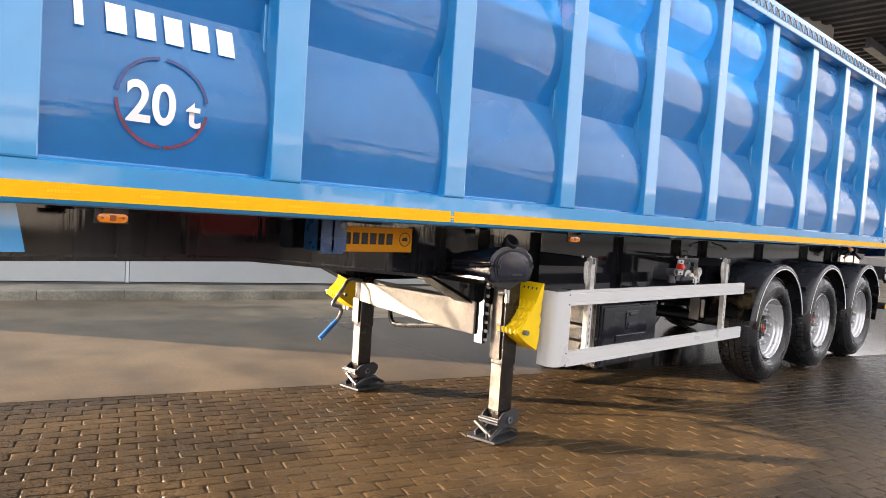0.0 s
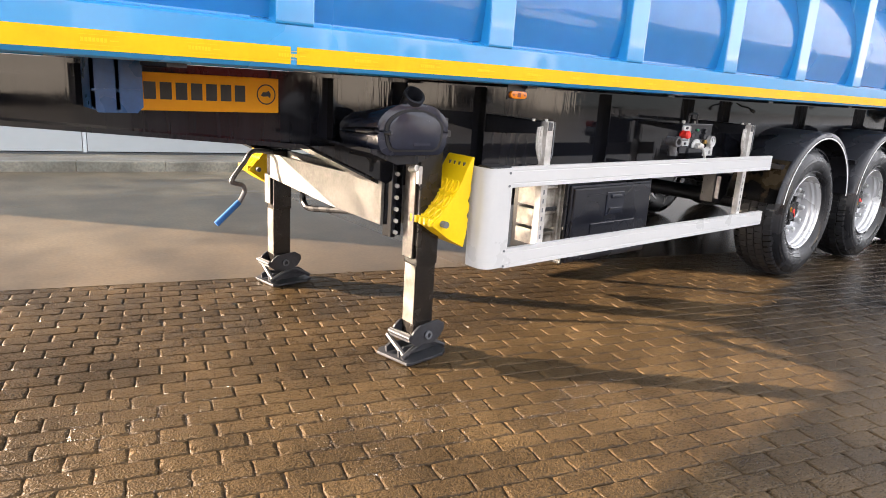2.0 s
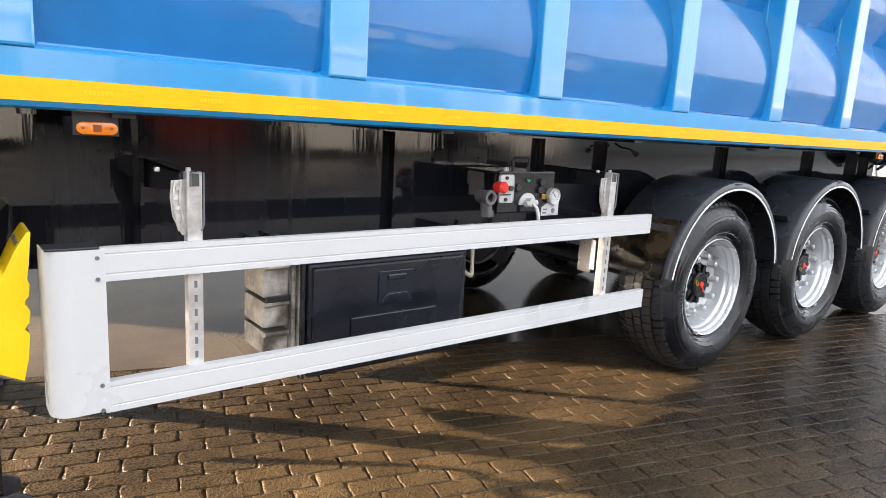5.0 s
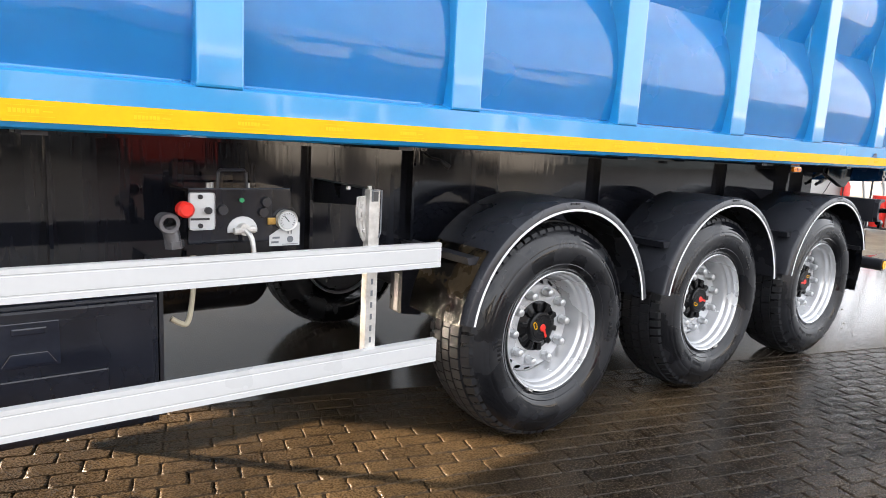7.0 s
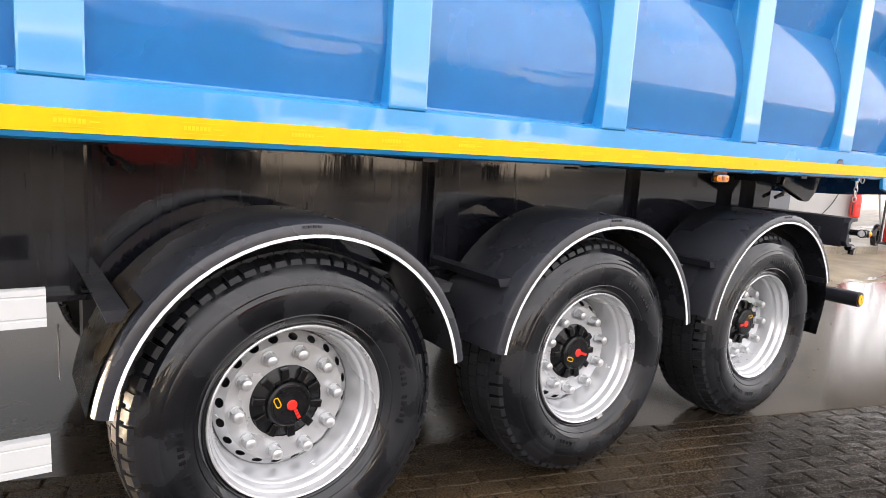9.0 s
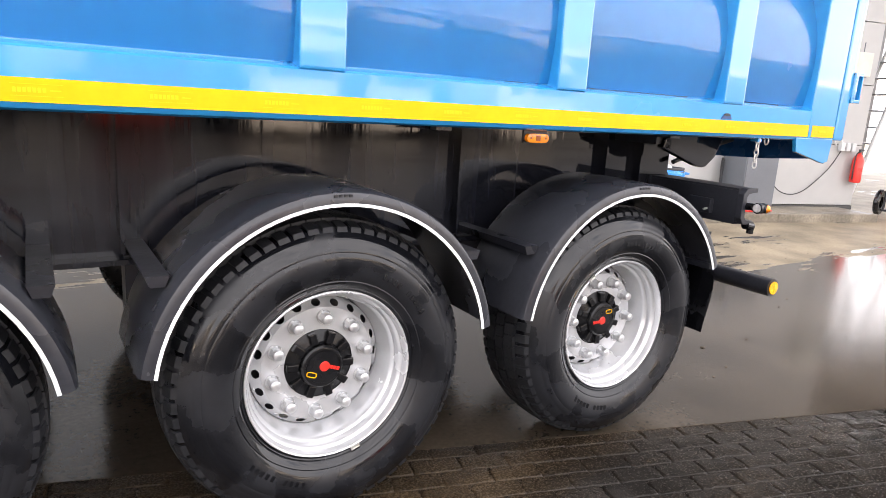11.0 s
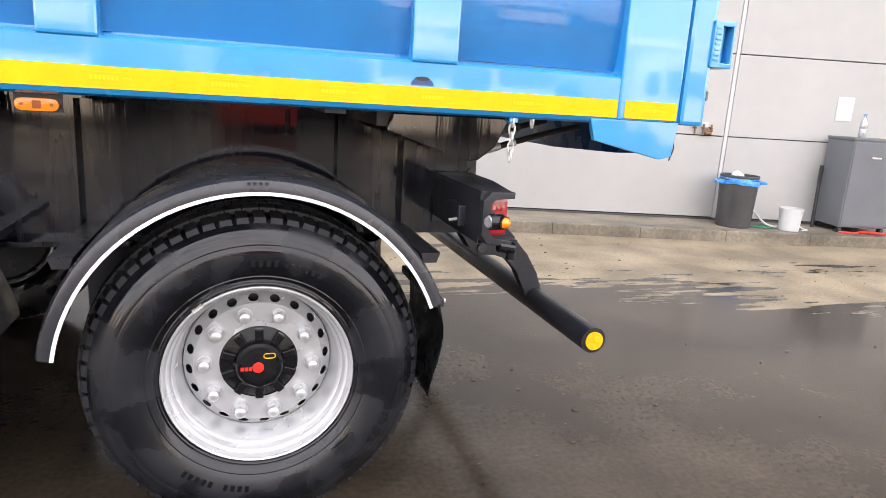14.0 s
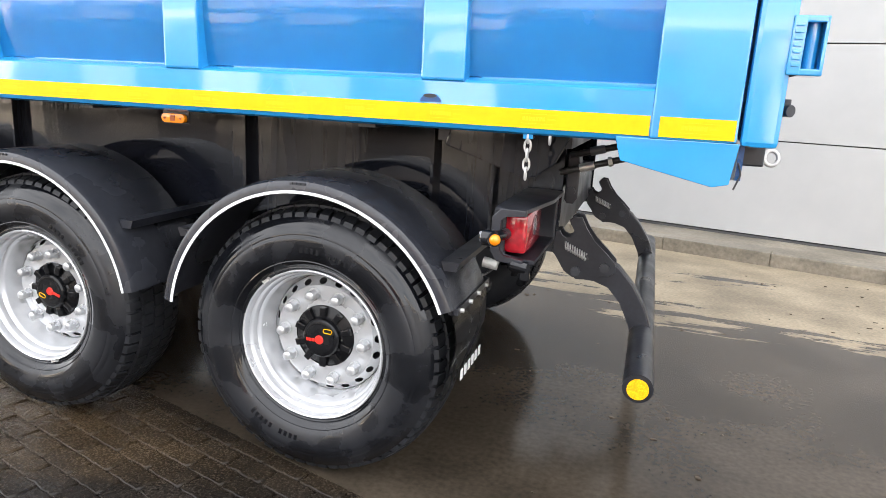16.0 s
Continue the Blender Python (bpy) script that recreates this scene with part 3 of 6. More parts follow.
cyl(bm, (4.05, 0.035, 1.445), (4.062, 0.02, 1.445), 0.016)
part("latch", bm, BLACK_MATT, tailgate)
bm = B()
ring = [(4.078 + 0.020 * math.cos(t * math.pi / 12), 0.30 + 0.008 * math.sin(t * math.pi / 12), 1.302 + 0.022 * math.sin(t * math.pi / 12)) for t in range(25)]
tube(bm, ring, 0.0065, 10)
tube(bm, [(4.03, 0.30, 1.302), (4.062, 0.30, 1.302)], 0.008)
part("eye_bolt", bm, ZINC, tailgate, "silver eye bolt under the gate")
bm = B()
tube(bm, bend([(3.955, 0.03, 1.30), (3.965, 0.03, 1.27), (3.962, 0.03, 1.255), (3.952, 0.03, 1.225)]), 0.0025, 6)
part("wire", bm, CABLE, tailgate)

TAPE_STEP = 0.286
# yellow tape along the sill, with faint printed marks
for a, b in ((BODY_X0, -4.325), (-4.302, 3.712), (3.737, 3.933)):
    bm = B()
    box(bm, a, b, -0.006 if a > 3.7 else -0.0025, 0.0, 1.358, 1.413)
    tape = part("reflective_tape", bm, YELLOW_TAPE, body, "yellow reflective tape")
bm = B()
box(bm, 0, 0.105, -0.0036, -0.002, 1.3715, 1.3727)
box(bm, 0, 0.105, -0.0036, -0.002, 1.3985, 1.3997)
for k in range(7):
    box(bm, 0.004 + k * 0.0098, 0.011 + k * 0.0098, -0.0036, -0.002, 1.380, 1.391)
box(bm, 0.078, 0.10, -0.0036, -0.002, 1.384, 1.387)
mark_me = mesh_of(bm)
mark_me.materials.append(TAPE_MARK)
for k in range(37):
    ob = new("tape_mark", mark_me)
    ob.location = (-6.66 + k * TAPE_STEP, 0, 0) if k < 36 else (3.792, -0.0035, 0)
    ob.parent = body
# scuffed notch under the last rib
bm = B()
prism(bm, [(3.034 + 0.033 + 0.034 * math.cos(t), 1.418 + 0.022 * math.sin(t)) for t in [i * math.pi / 10 for i in range(11)]], "y", -0.004, 0.0)
part("notch", bm, BLUE_DARK, body)
bm = B()
prism(bm, [(3.045 + 0.021 + 0.022 * math.cos(t), 1.436 + 0.006 * math.sin(t)) for t in [i * math.pi / 8 for i in range(16)]], "y", -0.006, -0.003)
part("scuff", bm, BLACK_MATT, body)


def on_panel(bm, lift=0.003):
    for v in bm.verts:
        v.co.y = panel_y(v.co.z) - lift - 0.006
    return bm


def lettering(text, size, x, z, name, mat, parent, label, squeeze=1.0):
    cu = bpy.data.curves.new("text", "FONT")
    cu.body, cu.size, cu.offset = text, size, size * 0.02
    tmp = bpy.data.objects.new("text", cu)
    scene.collection.objects.link(tmp)
    me = bpy.data.meshes.new_from_object(tmp.evaluated_get(bpy.context.evaluated_depsgraph_get()))
    bpy.data.objects.remove(tmp)
    b = B()
    b.from_mesh(me)
    bmesh.ops.subdivide_edges(b, edges=b.edges[:], cuts=1)
    for v in b.verts:
        v.co = Vector((x + v.co.x * squeeze, 0, z + v.co.y))
    on_panel(b)
    return part(name, b, mat, parent, label)


lettering("20", 0.20, -5.855, 1.648, "stencil_number", WHITE_LINE, body, "white stencilled 20 sprayed on the side", 0.86)
lettering("t", 0.150, -5.645, 1.652, "stencil_letter", WHITE_LINE, body, "white stencilled t sprayed on the side")


def arc_band(bm, cx, cz, r0, r1, a0, a1, n=20):
    prev = None
    for i in range(n + 1):
        t = radians(a0 + (a1 - a0) * i / n)
        p = [bm.verts.new((cx + r * math.cos(t), 0, cz + r * math.sin(t))) for r in (r0, r1)]
        if prev:
            bm.faces.new((prev[0], prev[1], p[1], p[0]))
        prev = p
    return bm


RING_RED = material("faded_red_stencil", (0.15, 0.035, 0.075), 0.5, var=0.3, scale=14, bump=0)
RING_DARK = material("dark_blue_stencil", (0.03, 0.06, 0.18), 0.5, var=0.3, scale=14, bump=0)
bm = arc_band(B(), -5.728, 1.722, 0.151, 0.163, 182, 268)
arc_band(bm, -5.728, 1.722, 0.151, 0.163, 272, 350)
part("stencil_ring", on_panel(bm), RING_RED, body, "faded red half of a stencilled ring")
bm = arc_band(B(), -5.728, 1.722, 0.151, 0.163, 8, 86)
arc_band(bm, -5.728, 1.722, 0.151, 0.163, 94, 172)
part("stencil_ring", on_panel(bm), RING_DARK, body, "dark half of a stencilled ring")
for k in range(6):
    bm = B()
    x0 = -6.01 + k * 0.098
    wd = 0.028 if k == 0 else 0.066
    for i in range(5):
        z0 = 1.941 + i * 0.021
        vs = [bm.verts.new(p) for p in ((x0, 0, z0), (x0 + wd, 0, z0), (x0 + wd, 0, z0 + 0.021), (x0, 0, z0 + 0.021))]
        bm.faces.new(vs)
    bmesh.ops.remove_doubles(bm, verts=bm.verts[:], dist=0.0005)
    part("name_bar", on_panel(bm), WHITE_LINE, body, "plain white block of painted lettering")
bm = arc_band(B(), -5.70, 2.36, 0.0, 0.16, 0, 360, 30)
part("name_mark", on_panel(bm), WHITE_LINE, body, "round white painted mark")

# ---- chassis ----
WEB_Y, FAR_WEB_Y = 0.56, 1.98
OUT = [(-6.9, 1.33), (-6.9, 1.13), (-5.15, 1.13), (-4.0, 1.035), (-3.62, 0.855), (3.02, 0.855), (3.06, 0.867), (3.42, 0.867), (3.42, 1.318), (2.92, 1.33)]
bm = B()
prism(bm, OUT, "y", WEB_Y, WEB_Y + 0.014)
chassis = part("chassis", bm, BLACK, trailer, "glossy wet black chassis beam")
bm = B()
prism(bm, OUT, "y", FAR_WEB_Y, FAR_WEB_Y + 0.014)
part("far_beam", bm, BLACK, chassis)
low = [(-6.9, 1.13), (-5.15, 1.13), (-4.0, 1.035), (-3.62, 0.855), (3.02, 0.855)]
for y in (WEB_Y, FAR_WEB_Y):
    bm = B()
    prism(bm, low + [(x, z - 0.018) for x, z in low[::-1]], "y", y - 0.07, y + 0.09)
    part("lower_flange", bm, BLACK, chassis)
    bm = B()
    box(bm, -6.9, 3.0, y - 0.07, y + 0.09, 1.318, 1.334)
    part("upper_flange", bm, BLACK, chassis)
for x, w in ((-5.44, 0.03), (-3.88, 0.03), (-3.50, 0.03), (-2.985, 0.035), (-1.955, 0.03), (-1.03, 0.035), (-0.53, 0.035), (0.75, 0.03), (2.05, 0.035), (2.905, 0.03), (3.15, 0.03)):
    bm = B()
    z0 = 0.87 if x > -3.7 else (1.14 if x < -5 else 1.03)
    box(bm, x, x + w * 0.4, WEB_Y - 0.05, WEB_Y, z0, 1.318)
    part("stiffener", bm, BLACK, chassis)
for x in (-6.3, -5.0, -3.9, -2.6, -1.5, -0.6, 0.65, 1.95, 2.95):
    bm = B()
    box(bm, x, x + 0.08, WEB_Y + 0.016, FAR_WEB_Y - 0.002, 1.16, 1.31)
    part("cross_member", bm, BLACK_MATT, chassis)
for x in (-5.9, -4.7, -3.15, -2.05, -0.9, 0.4, 1.65, 2.8):
    bm = B()
    box(bm, x, x + 0.06, 0.06, BODY_W - 0.06, 1.325, 1.372)
    part("floor_bearer", bm, BLACK_MATT, chassis)
# rear hinge plate and tail beam
bm = B()
prism(bm, [(3.05, 1.332), (3.03, 1.27), (3.30, 1.185), (3.33, 1.178), (3.36, 1.183), (3.42, 1.23), (3.47, 1.332)], "y", 0.28, 0.32, 0.006)
part("hinge_plate", bm, BLACK, chassis)
bm = B()
box(bm, 3.0, 3.47, 0.3, BODY_W - 0.3, 1.285, 1.37)
part("tail_beam", bm, BLACK_MATT, chassis)
bm = B()
prism(bm, [(3.425, 1.25), (3.425, 1.07), (3.435, 1.055), (3.46, 1.055), (3.475, 1.08), (3.475, 1.2), (3.465, 1.25)], "y", 0.60, 0.72, 0.006)
cyl(bm, (3.45, 0.585, 1.105), (3.45, 0.60, 1.105), 0.016, 14)
part("tipping_hinge", bm, BLACK_MATT, chassis, "black cast tipping hinge block")
bm = B()
tube(bm, bend([(-0.48, 0.5, 1.31), (-0.47, 0.46, 1.29), (-0.45, 0.42, 1.283), (-0.44, 0.40, 1.265)]), 0.006, 8)
cyl(bm, (-0.44, 0.40, 1.268), (-0.425, 0.38, 1.252), 0.013, 10)
part("cable_plug", bm, CABLE, chassis, "short black cable end with a plug")
for y, pts in ((0.56, [(3.44, 0.56, 1.243), (3.53, 0.56, 1.268), (3.62, 0.56, 1.292), (3.74, 0.56, 1.325)]), (0.52, [(3.41, 0.52, 1.182), (3.50, 0.52, 1.208), (3.60, 0.52, 1.238), (3.72, 0.52, 1.272), (3.86, 0.5, 1.31)])):
    bm = B()
    tube(bm, bend(pts), 0.012)
    hose = part("hydraulic_hose", bm, CABLE, chassis, "black hydraulic hose at the tail", smooth=True)
    a, b = Vector(pts[1]), Vector(pts[2])
    d = (b - a).normalized()
    bm = B()
    cyl(bm, a - d * 0.02, a + d * 0.035, 0.016, 14)
    cyl(bm, a + d * 0.035, a + d * 0.085, 0.009, 12)
    cyl(bm, a + d * 0.085, a + d * 0.10, 0.018, 6)
    part("hose_coupling", bm, ZINC if y < 0.55 else STEEL_GREY, chassis, "metal hose coupling")
# blue catch hooks below the body front
bm = B()
prism(bm, [(-4.855, 1.34), (-4.855, 1.185), (-4.835, 1.165), (-4.715, 1.165), (-4.695, 1.185), (-4.695, 1.34)], "y", 0.36, 0.372)
for x in (-4.855, -4.78):
    box(bm, x, x + 0.012, 0.36, 0.5, 1.175, 1.34)
box(bm, -4.855, -4.695, 0.355, 0.372, 1.235, 1.243)
part("catch_hook", bm, BLUE_DARK, body, "dark blue catch bracket under the body")
bm = B()
prism(bm, [(-6.6, 1.34), (-6.6, 1.17), (-6.115, 1.175), (-6.145, 1.335)], "y", 0.14, 0.16)
part("front_bracket", bm, BLUE, body)
# orange name plate on the front beam
bm = B()
box(bm, -4.66, -4.117, 0.545, 0.552, 1.163, 1.302, 0.003)
plate = part("name_plate", bm, ORANGE_SIGN, chassis, "orange name plate with black print")
for k in range(7):
    x0 = -4.645 + k * 0.057
    part("print_block", box(B(), x0, x0 + 0.042, 0.5425, 0.546, 1.205, 1.268), SIGN_INK, chassis)
bm = B()
arc = arc_band(B(), 0, 0, 0.036, 0.041, 0, 360, 28)
for f in arc.faces:
    bm.faces.new([bm.verts.new((-4.172 + v.co.x, 0.543, 1.237 + v.co.z)) for v in f.verts])
prism(bm, [(-4.195, 1.232), (-4.185, 1.247), (-4.172, 1.245), (-4.162, 1.252), (-4.152, 1.240), (-4.155, 1.222), (-4.163, 1.230), (-4.184, 1.228)], "y", 0.5425, 0.546)
part("print_mark", bm, SIGN_INK, chassis, "round black printed mark")


def marker_light(x, y, z):
    bm = B()
    pts = []
    for cx, a0 in ((0.034, -90), (-0.034, 90)):
        pts += [(x + cx + 0.0165 * math.cos(radians(a0 + a)), z + 0.0165 * math.sin(radians(a0 + a))) for a in range(0, 181, 30)]
    prism(bm, pts, "y", y - 0.012, y + 0.006, 0.003)
    ob = part("marker_light", bm, AMBER, trailer, "small amber side marker light", smooth=True)
    part("insert", box(B(), x - 0.010, x + 0.010, y - 0.0145, y - 0.010, z - 0.010, z + 0.010, 0.002), AMBER_DARK, ob)
    for s in (-1, 1):
        part("screw", cyl(B(), (x + s * 0.034, y - 0.0145, z), (x + s * 0.034, y - 0.010, z), 0.004, 10), AMBER_DARK, ob)
    bm = B()
    box(bm, x - 0.055, x + 0.055, y + 0.006, y + 0.014, z - 0.02, 1.345)
    part("bracket", bm, BLACK_MATT, ob)


for x, y, z in ((-5.866, 0.08, 1.303), (-3.183, 0.088, 1.295), (2.076, 0.062, 1.309)):
    marker_light(x, y, z)

# ---- wheels ----
WR, HUB_Z = 0.520, 0.521


def build_wheel(parent):
    """Wheel at the origin, outer side towards -y; the disc sits deep in the rim."""
    bm = B()
    prof = [(0.275, 0.095), (0.285, 0.088), (0.2875, 0.079), (0.2868, 0.072), (0.2835, 0.069), (0.2790, 0.071), (0.2755, 0.080), (0.2725, 0.096), (0.2660, 0.103), (0.2625, 0.112), (0.2600, 0.130), (0.2520, 0.139), (0.2490, 0.150), (0.2400, 0.200), (0.2345, 0.219), (0.2330, 0.235), (0.243, 0.245), (0.25, 0.25), (0.27, 0.38), (0.28, 0.385)]
    lathe(bm, prof, (0, 0, 0), "y", 72)
    wheel = part("wheel", bm, ALU, parent, "silver deep-dish steel rim with a wet black tyre", smooth=True)
    # disc with hand holes round its edge
    bm = B()
    n = 20
    ring_in, ring_mid, ring_out, sub = 0.122, 0.2000, 0.2315, 14
    q = lambda r, a, y: bm.verts.new((r * math.cos(a), y, r * math.sin(a)))
    dep = lambda r: 0.188 + 0.034 * (r - ring_mid) / (ring_out - ring_mid)
    half = lambda k: 0.0102 * math.sqrt(max(0.0, 1 - (2 * k / 7 - 1) ** 2))
    for k in range(n * sub):
        a0, a1 = 2 * math.pi * k / (n * sub), 2 * math.pi * (k + 1) / (n * sub)
        bm.faces.new((q(ring_in, a0, 0.188), q(ring_in, a1, 0.188), q(ring_mid, a1, 0.188), q(ring_mid, a0, 0.188)))
        step = k % sub
        if step >= 7:
            bm.faces.new((q(ring_mid, a0, 0.188), q(ring_mid, a1, 0.188), q(ring_out, a1, 0.222), q(ring_out, a0, 0.222)))
        else:
            h0, h1 = half(step), half(step + 1)
            bm.faces.new((q(ring_mid, a0, 0.188), q(ring_mid, a1, 0.188), q(0.2138 - h1, a1, dep(0.2138 - h1)), q(0.2138 - h0, a0, dep(0.2138 - h0))))
            bm.faces.new((q(0.2138 + h0, a0, dep(0.2138 + h0)), q(0.2138 + h1, a1, dep(0.2138 + h1)), q(ring_out, a1, 0.222), q(ring_out, a0, 0.222)))
    bmesh.ops.remove_doubles(bm, verts=bm.verts[:], dist=0.0002)
    bmesh.ops.recalc_face_normals(bm, faces=bm.faces[:])
    part("disc", bm, ALU, wheel, "silver wheel disc with a ring of vent holes")
    bm = B()
    lathe(bm, [(0.0, 0.372), (0.245, 0.372), (0.262, 0.364), (0.262, 0.352), (0.238, 0.345), (0.228, 0.262), (0.20, 0.258), (0.0, 0.258)], (0, 0, 0), "y", 40)
    part("brake_drum", bm, BLACK_MATT, wheel)
    bm = B()
    lathe(bm, [(0.0, 0.148), (0.056, 0.148), (0.0575, 0.1505), (0.0600, 0.1505), (0.0615, 0.148), (0.068, 0.149), (0.074, 0.155), (0.076, 0.172), (0.081, 0.178), (0.112, 0.187), (0.124, 0.192), (0.124, 0.23)], (0, 0, 0), "y", 48)
    hub = part("hub", bm, HUB_BLACK, wheel, "black hub with radial ribs", smooth=True)
    rib_me = mesh_of(box(B(), 0.077, 0.119, 0.164, 0.192, -0.013, 0.013, 0.004))
    rib_me.materials.append(HUB_BLACK)
    for k in range(10):
        ob = new("hub_rib", rib_me)
        ob.matrix_basis = Matrix.Rotation(2 * math.pi * (k + 0.5) / 10, 4, "Y")
        ob.parent = wheel
    bm = B()
    lathe(bm, [(0.0, 0.143), (0.015, 0.143), (0.018, 0.147), (0.018, 0.15)], (-0.004, 0, -0.004), "y", 24)
    part("hub_button", bm, RED, wheel, "red button on the hub cap", smooth=True)
    for k in range(3):
        part("hub_mark", box(B(), -0.058 + k * 0.0125, -0.048 + k * 0.0125, 0.1455, 0.149, -0.013, -0.001), RED, wheel, "plain red printed mark")
    bm = B()
    loop = []
    for cx, a0 in ((0.041, -90), (0.021, 90)):
        loop += [(cx + 0.008 * math.cos(radians(a0 + a)), 0.1475, 0.034 + 0.008 * math.sin(radians(a0 + a))) for a in range(0, 181, 30)]
    tube(bm, loop + [loop[0]], 0.0019, 6)
    part("hub_mark", bm, YELLOW_TAPE, wheel, "small yellow printed mark")
    nut_me = None
    for k in range(10):
        if nut_me is None:
            bm = B()
            cyl(bm, (0, 0.180, 0), (0, 0.190, 0), 0.0245, 24, 0.0215)
            cyl(bm, (0, 0.160, 0), (0, 0.182, 0), 0.0212, 6)
            lathe(bm, [(0.0188, 0.162), (0.0188, 0.149), (0.0172, 0.1435), (0.0130, 0.1400), (0.0070, 0.1384), (0.0005, 0.1380)], (0, 0, 0), "y", 18)
            nut_me = mesh_of(bm, True)
            nut_me.materials.append(NUT_STEEL)
        a = 2 * math.pi * (k - 0.08) / 10
        ob = new("wheel_nut", nut_me)
        ob.location = (0.1675 * math.cos(a), 0, 0.1675 * math.sin(a))
        ob.parent = wheel
    # tyre: carcass, then the lugs on its shoulders and crown
    bm = B()
    prof = [(0.276, 0.096), (0.2845, 0.084), (0.2905, 0.0745), (0.2960, 0.0690), (0.3000, 0.0700), (0.3035, 0.0640), (0.322, 0.0535), (0.3255, 0.0545), (0.3295, 0.0510), (0.352, 0.0425), (0.376, 0.0375),
            (0.398, 0.0370), (0.416, 0.0395), (0.419, 0.0420), (0.423, 0.0420), (0.438, 0.0480), (0.441, 0.0510), (0.445, 0.0520), (0.462, 0.062), (0.477, 0.074), (0.488, 0.086), (0.497, 0.110), (0.505, 0.150), (0.508, 0.22), (0.506, 0.31), (0.500, 0.342),
            (0.475, 0.372), (0.41, 0.395), (0.34, 0.385), (0.28, 0.36)]
    lathe(bm, prof, (0, 0, 0), "y", 96)
    tyre = part("tyre", bm, RUBBER, wheel, "wet black truck tyre", smooth=True)
    bm = B()
    for k in range(64):
        a = 2 * math.pi * k / 64
        for y0, y1, off, e0, e1 in ((0.068, 0.128, 0.0, 0.494, 0.508), (0.133, 0.188, 0.5, 0.514, 0.519), (0.193, 0.244, 0.0, 0.5195, WR), (0.249, 0.304, 0.5, WR, 0.516), (0.309, 0.360, 0.0, 0.513, 0.500)):
            m = Matrix.Rotation(-(a + off * 2 * math.pi / 64), 4, "Y")
            outer = y0 < 0.1
            w = 0.0185 if outer or y1 > 0.35 else 0.0246
            lo = 0.470 if outer else 0.490
            skew = 0.004
            vs = [(lo, y0 + (0.004 if outer else 0), -w), (lo, y1, -w + skew), (lo, y1, w + skew), (lo, y0 + (0.004 if outer else 0), w),
                  (e0, y0 + (0.014 if outer else 0.002), -w + 0.002), (e1, y1 - 0.002, -w + 0.002 + skew), (e1, y1 - 0.002, w - 0.002 + skew), (e0, y0 + (0.014 if outer else 0.002), w - 0.002)]
            v = [bm.verts.new(m @ Vector(p)) for p in vs]
            for f in ((4, 5, 6, 7), (0, 1, 5, 4), (1, 2, 6, 5), (2, 3, 7, 6), (3, 0, 4, 7)):
                bm.faces.new([v[i] for i in f])
    tagged(part("tread", bm, TREAD, wheel, "worn tread lugs"), kind="stuff")
    mark = mesh_of(box(B(), 0.356, 0.375, 0.0372, 0.044, -0.006, 0.006, 0.0008))
    mark.materials.append(RUBBER)
    for a0 in (62, 232):
        for k in range(9):
            ob = new("sidewall_mark", mark)
            ob.matrix_basis = Matrix.Rotation(-radians(a0 + k * 3.4 + (4 if k > 4 else 0)), 4, "Y")
            ob.parent = wheel
    bm = B()
    box(bm, 0.282, 0.292, 0.064, 0.078, -0.014, 0.014, 0.003, Matrix.Rotation(-radians(128), 4, "Y"))
    part("balance_weight", bm, ZINC, wheel)
    return wheel


first = build_wheel(trailer)
first.matrix_basis = pose(0, 0, HUB_Z, 0, -115, 0)
for x, spin in ((1.31, -160), (2.62, 0)):
    copy_thing(first, pose(x, 0, HUB_Z, 0, spin, 0))
for x in (0, 1.31, 2.62):
    copy_thing(first, pose(x, BODY_W, HUB_Z, 0, 40 * x, 180))
for x in (0, 1.31, 2.62):
    bm = B()
    cyl(bm, (x, 0.25, HUB_Z), (x, BODY_W - 0.25, HUB_Z), 0.065, 20)
    axle = part("axle", bm, BLACK_MATT, trailer, "black axle tube")
    for y in (WEB_Y + 0.02, FAR_WEB_Y):
        bm = B()
        prism(bm, [(x - 0.55, 0.86), (x - 0.55, 0.56), (x - 0.44, 0.54), (x - 0.36, 0.62), (x - 0.34, 0.86)], "y", y - 0.05, y + 0.05)
        part("hanger", bm, BLACK_MATT, axle)
        bm = B()
        tube(bm, bend([(x - 0.46, y, 0.62), (x - 0.2, y, 0.60), (x, y, 0.61), (x + 0.3, y, 0.62)]), 0.045, 10)
        part("spring_arm", bm, BLACK_MATT, axle)
        bm = B()
        lathe(bm, [(0.10, 0.60), (0.13, 0.63), (0.13, 0.72), (0.115, 0.74), (0.13, 0.76), (0.13, 0.85)], (x + 0.34, y, 0), "z", 24)
        part("air_spring", bm, RUBBER, axle, smooth=True)
    bm = B()
    cyl(bm, (x + 0.16, 0.7, 0.62), (x + 0.16, 0.92, 0.62), 0.085, 20)
    part("brake_chamber", bm, BLACK_MATT, axle)


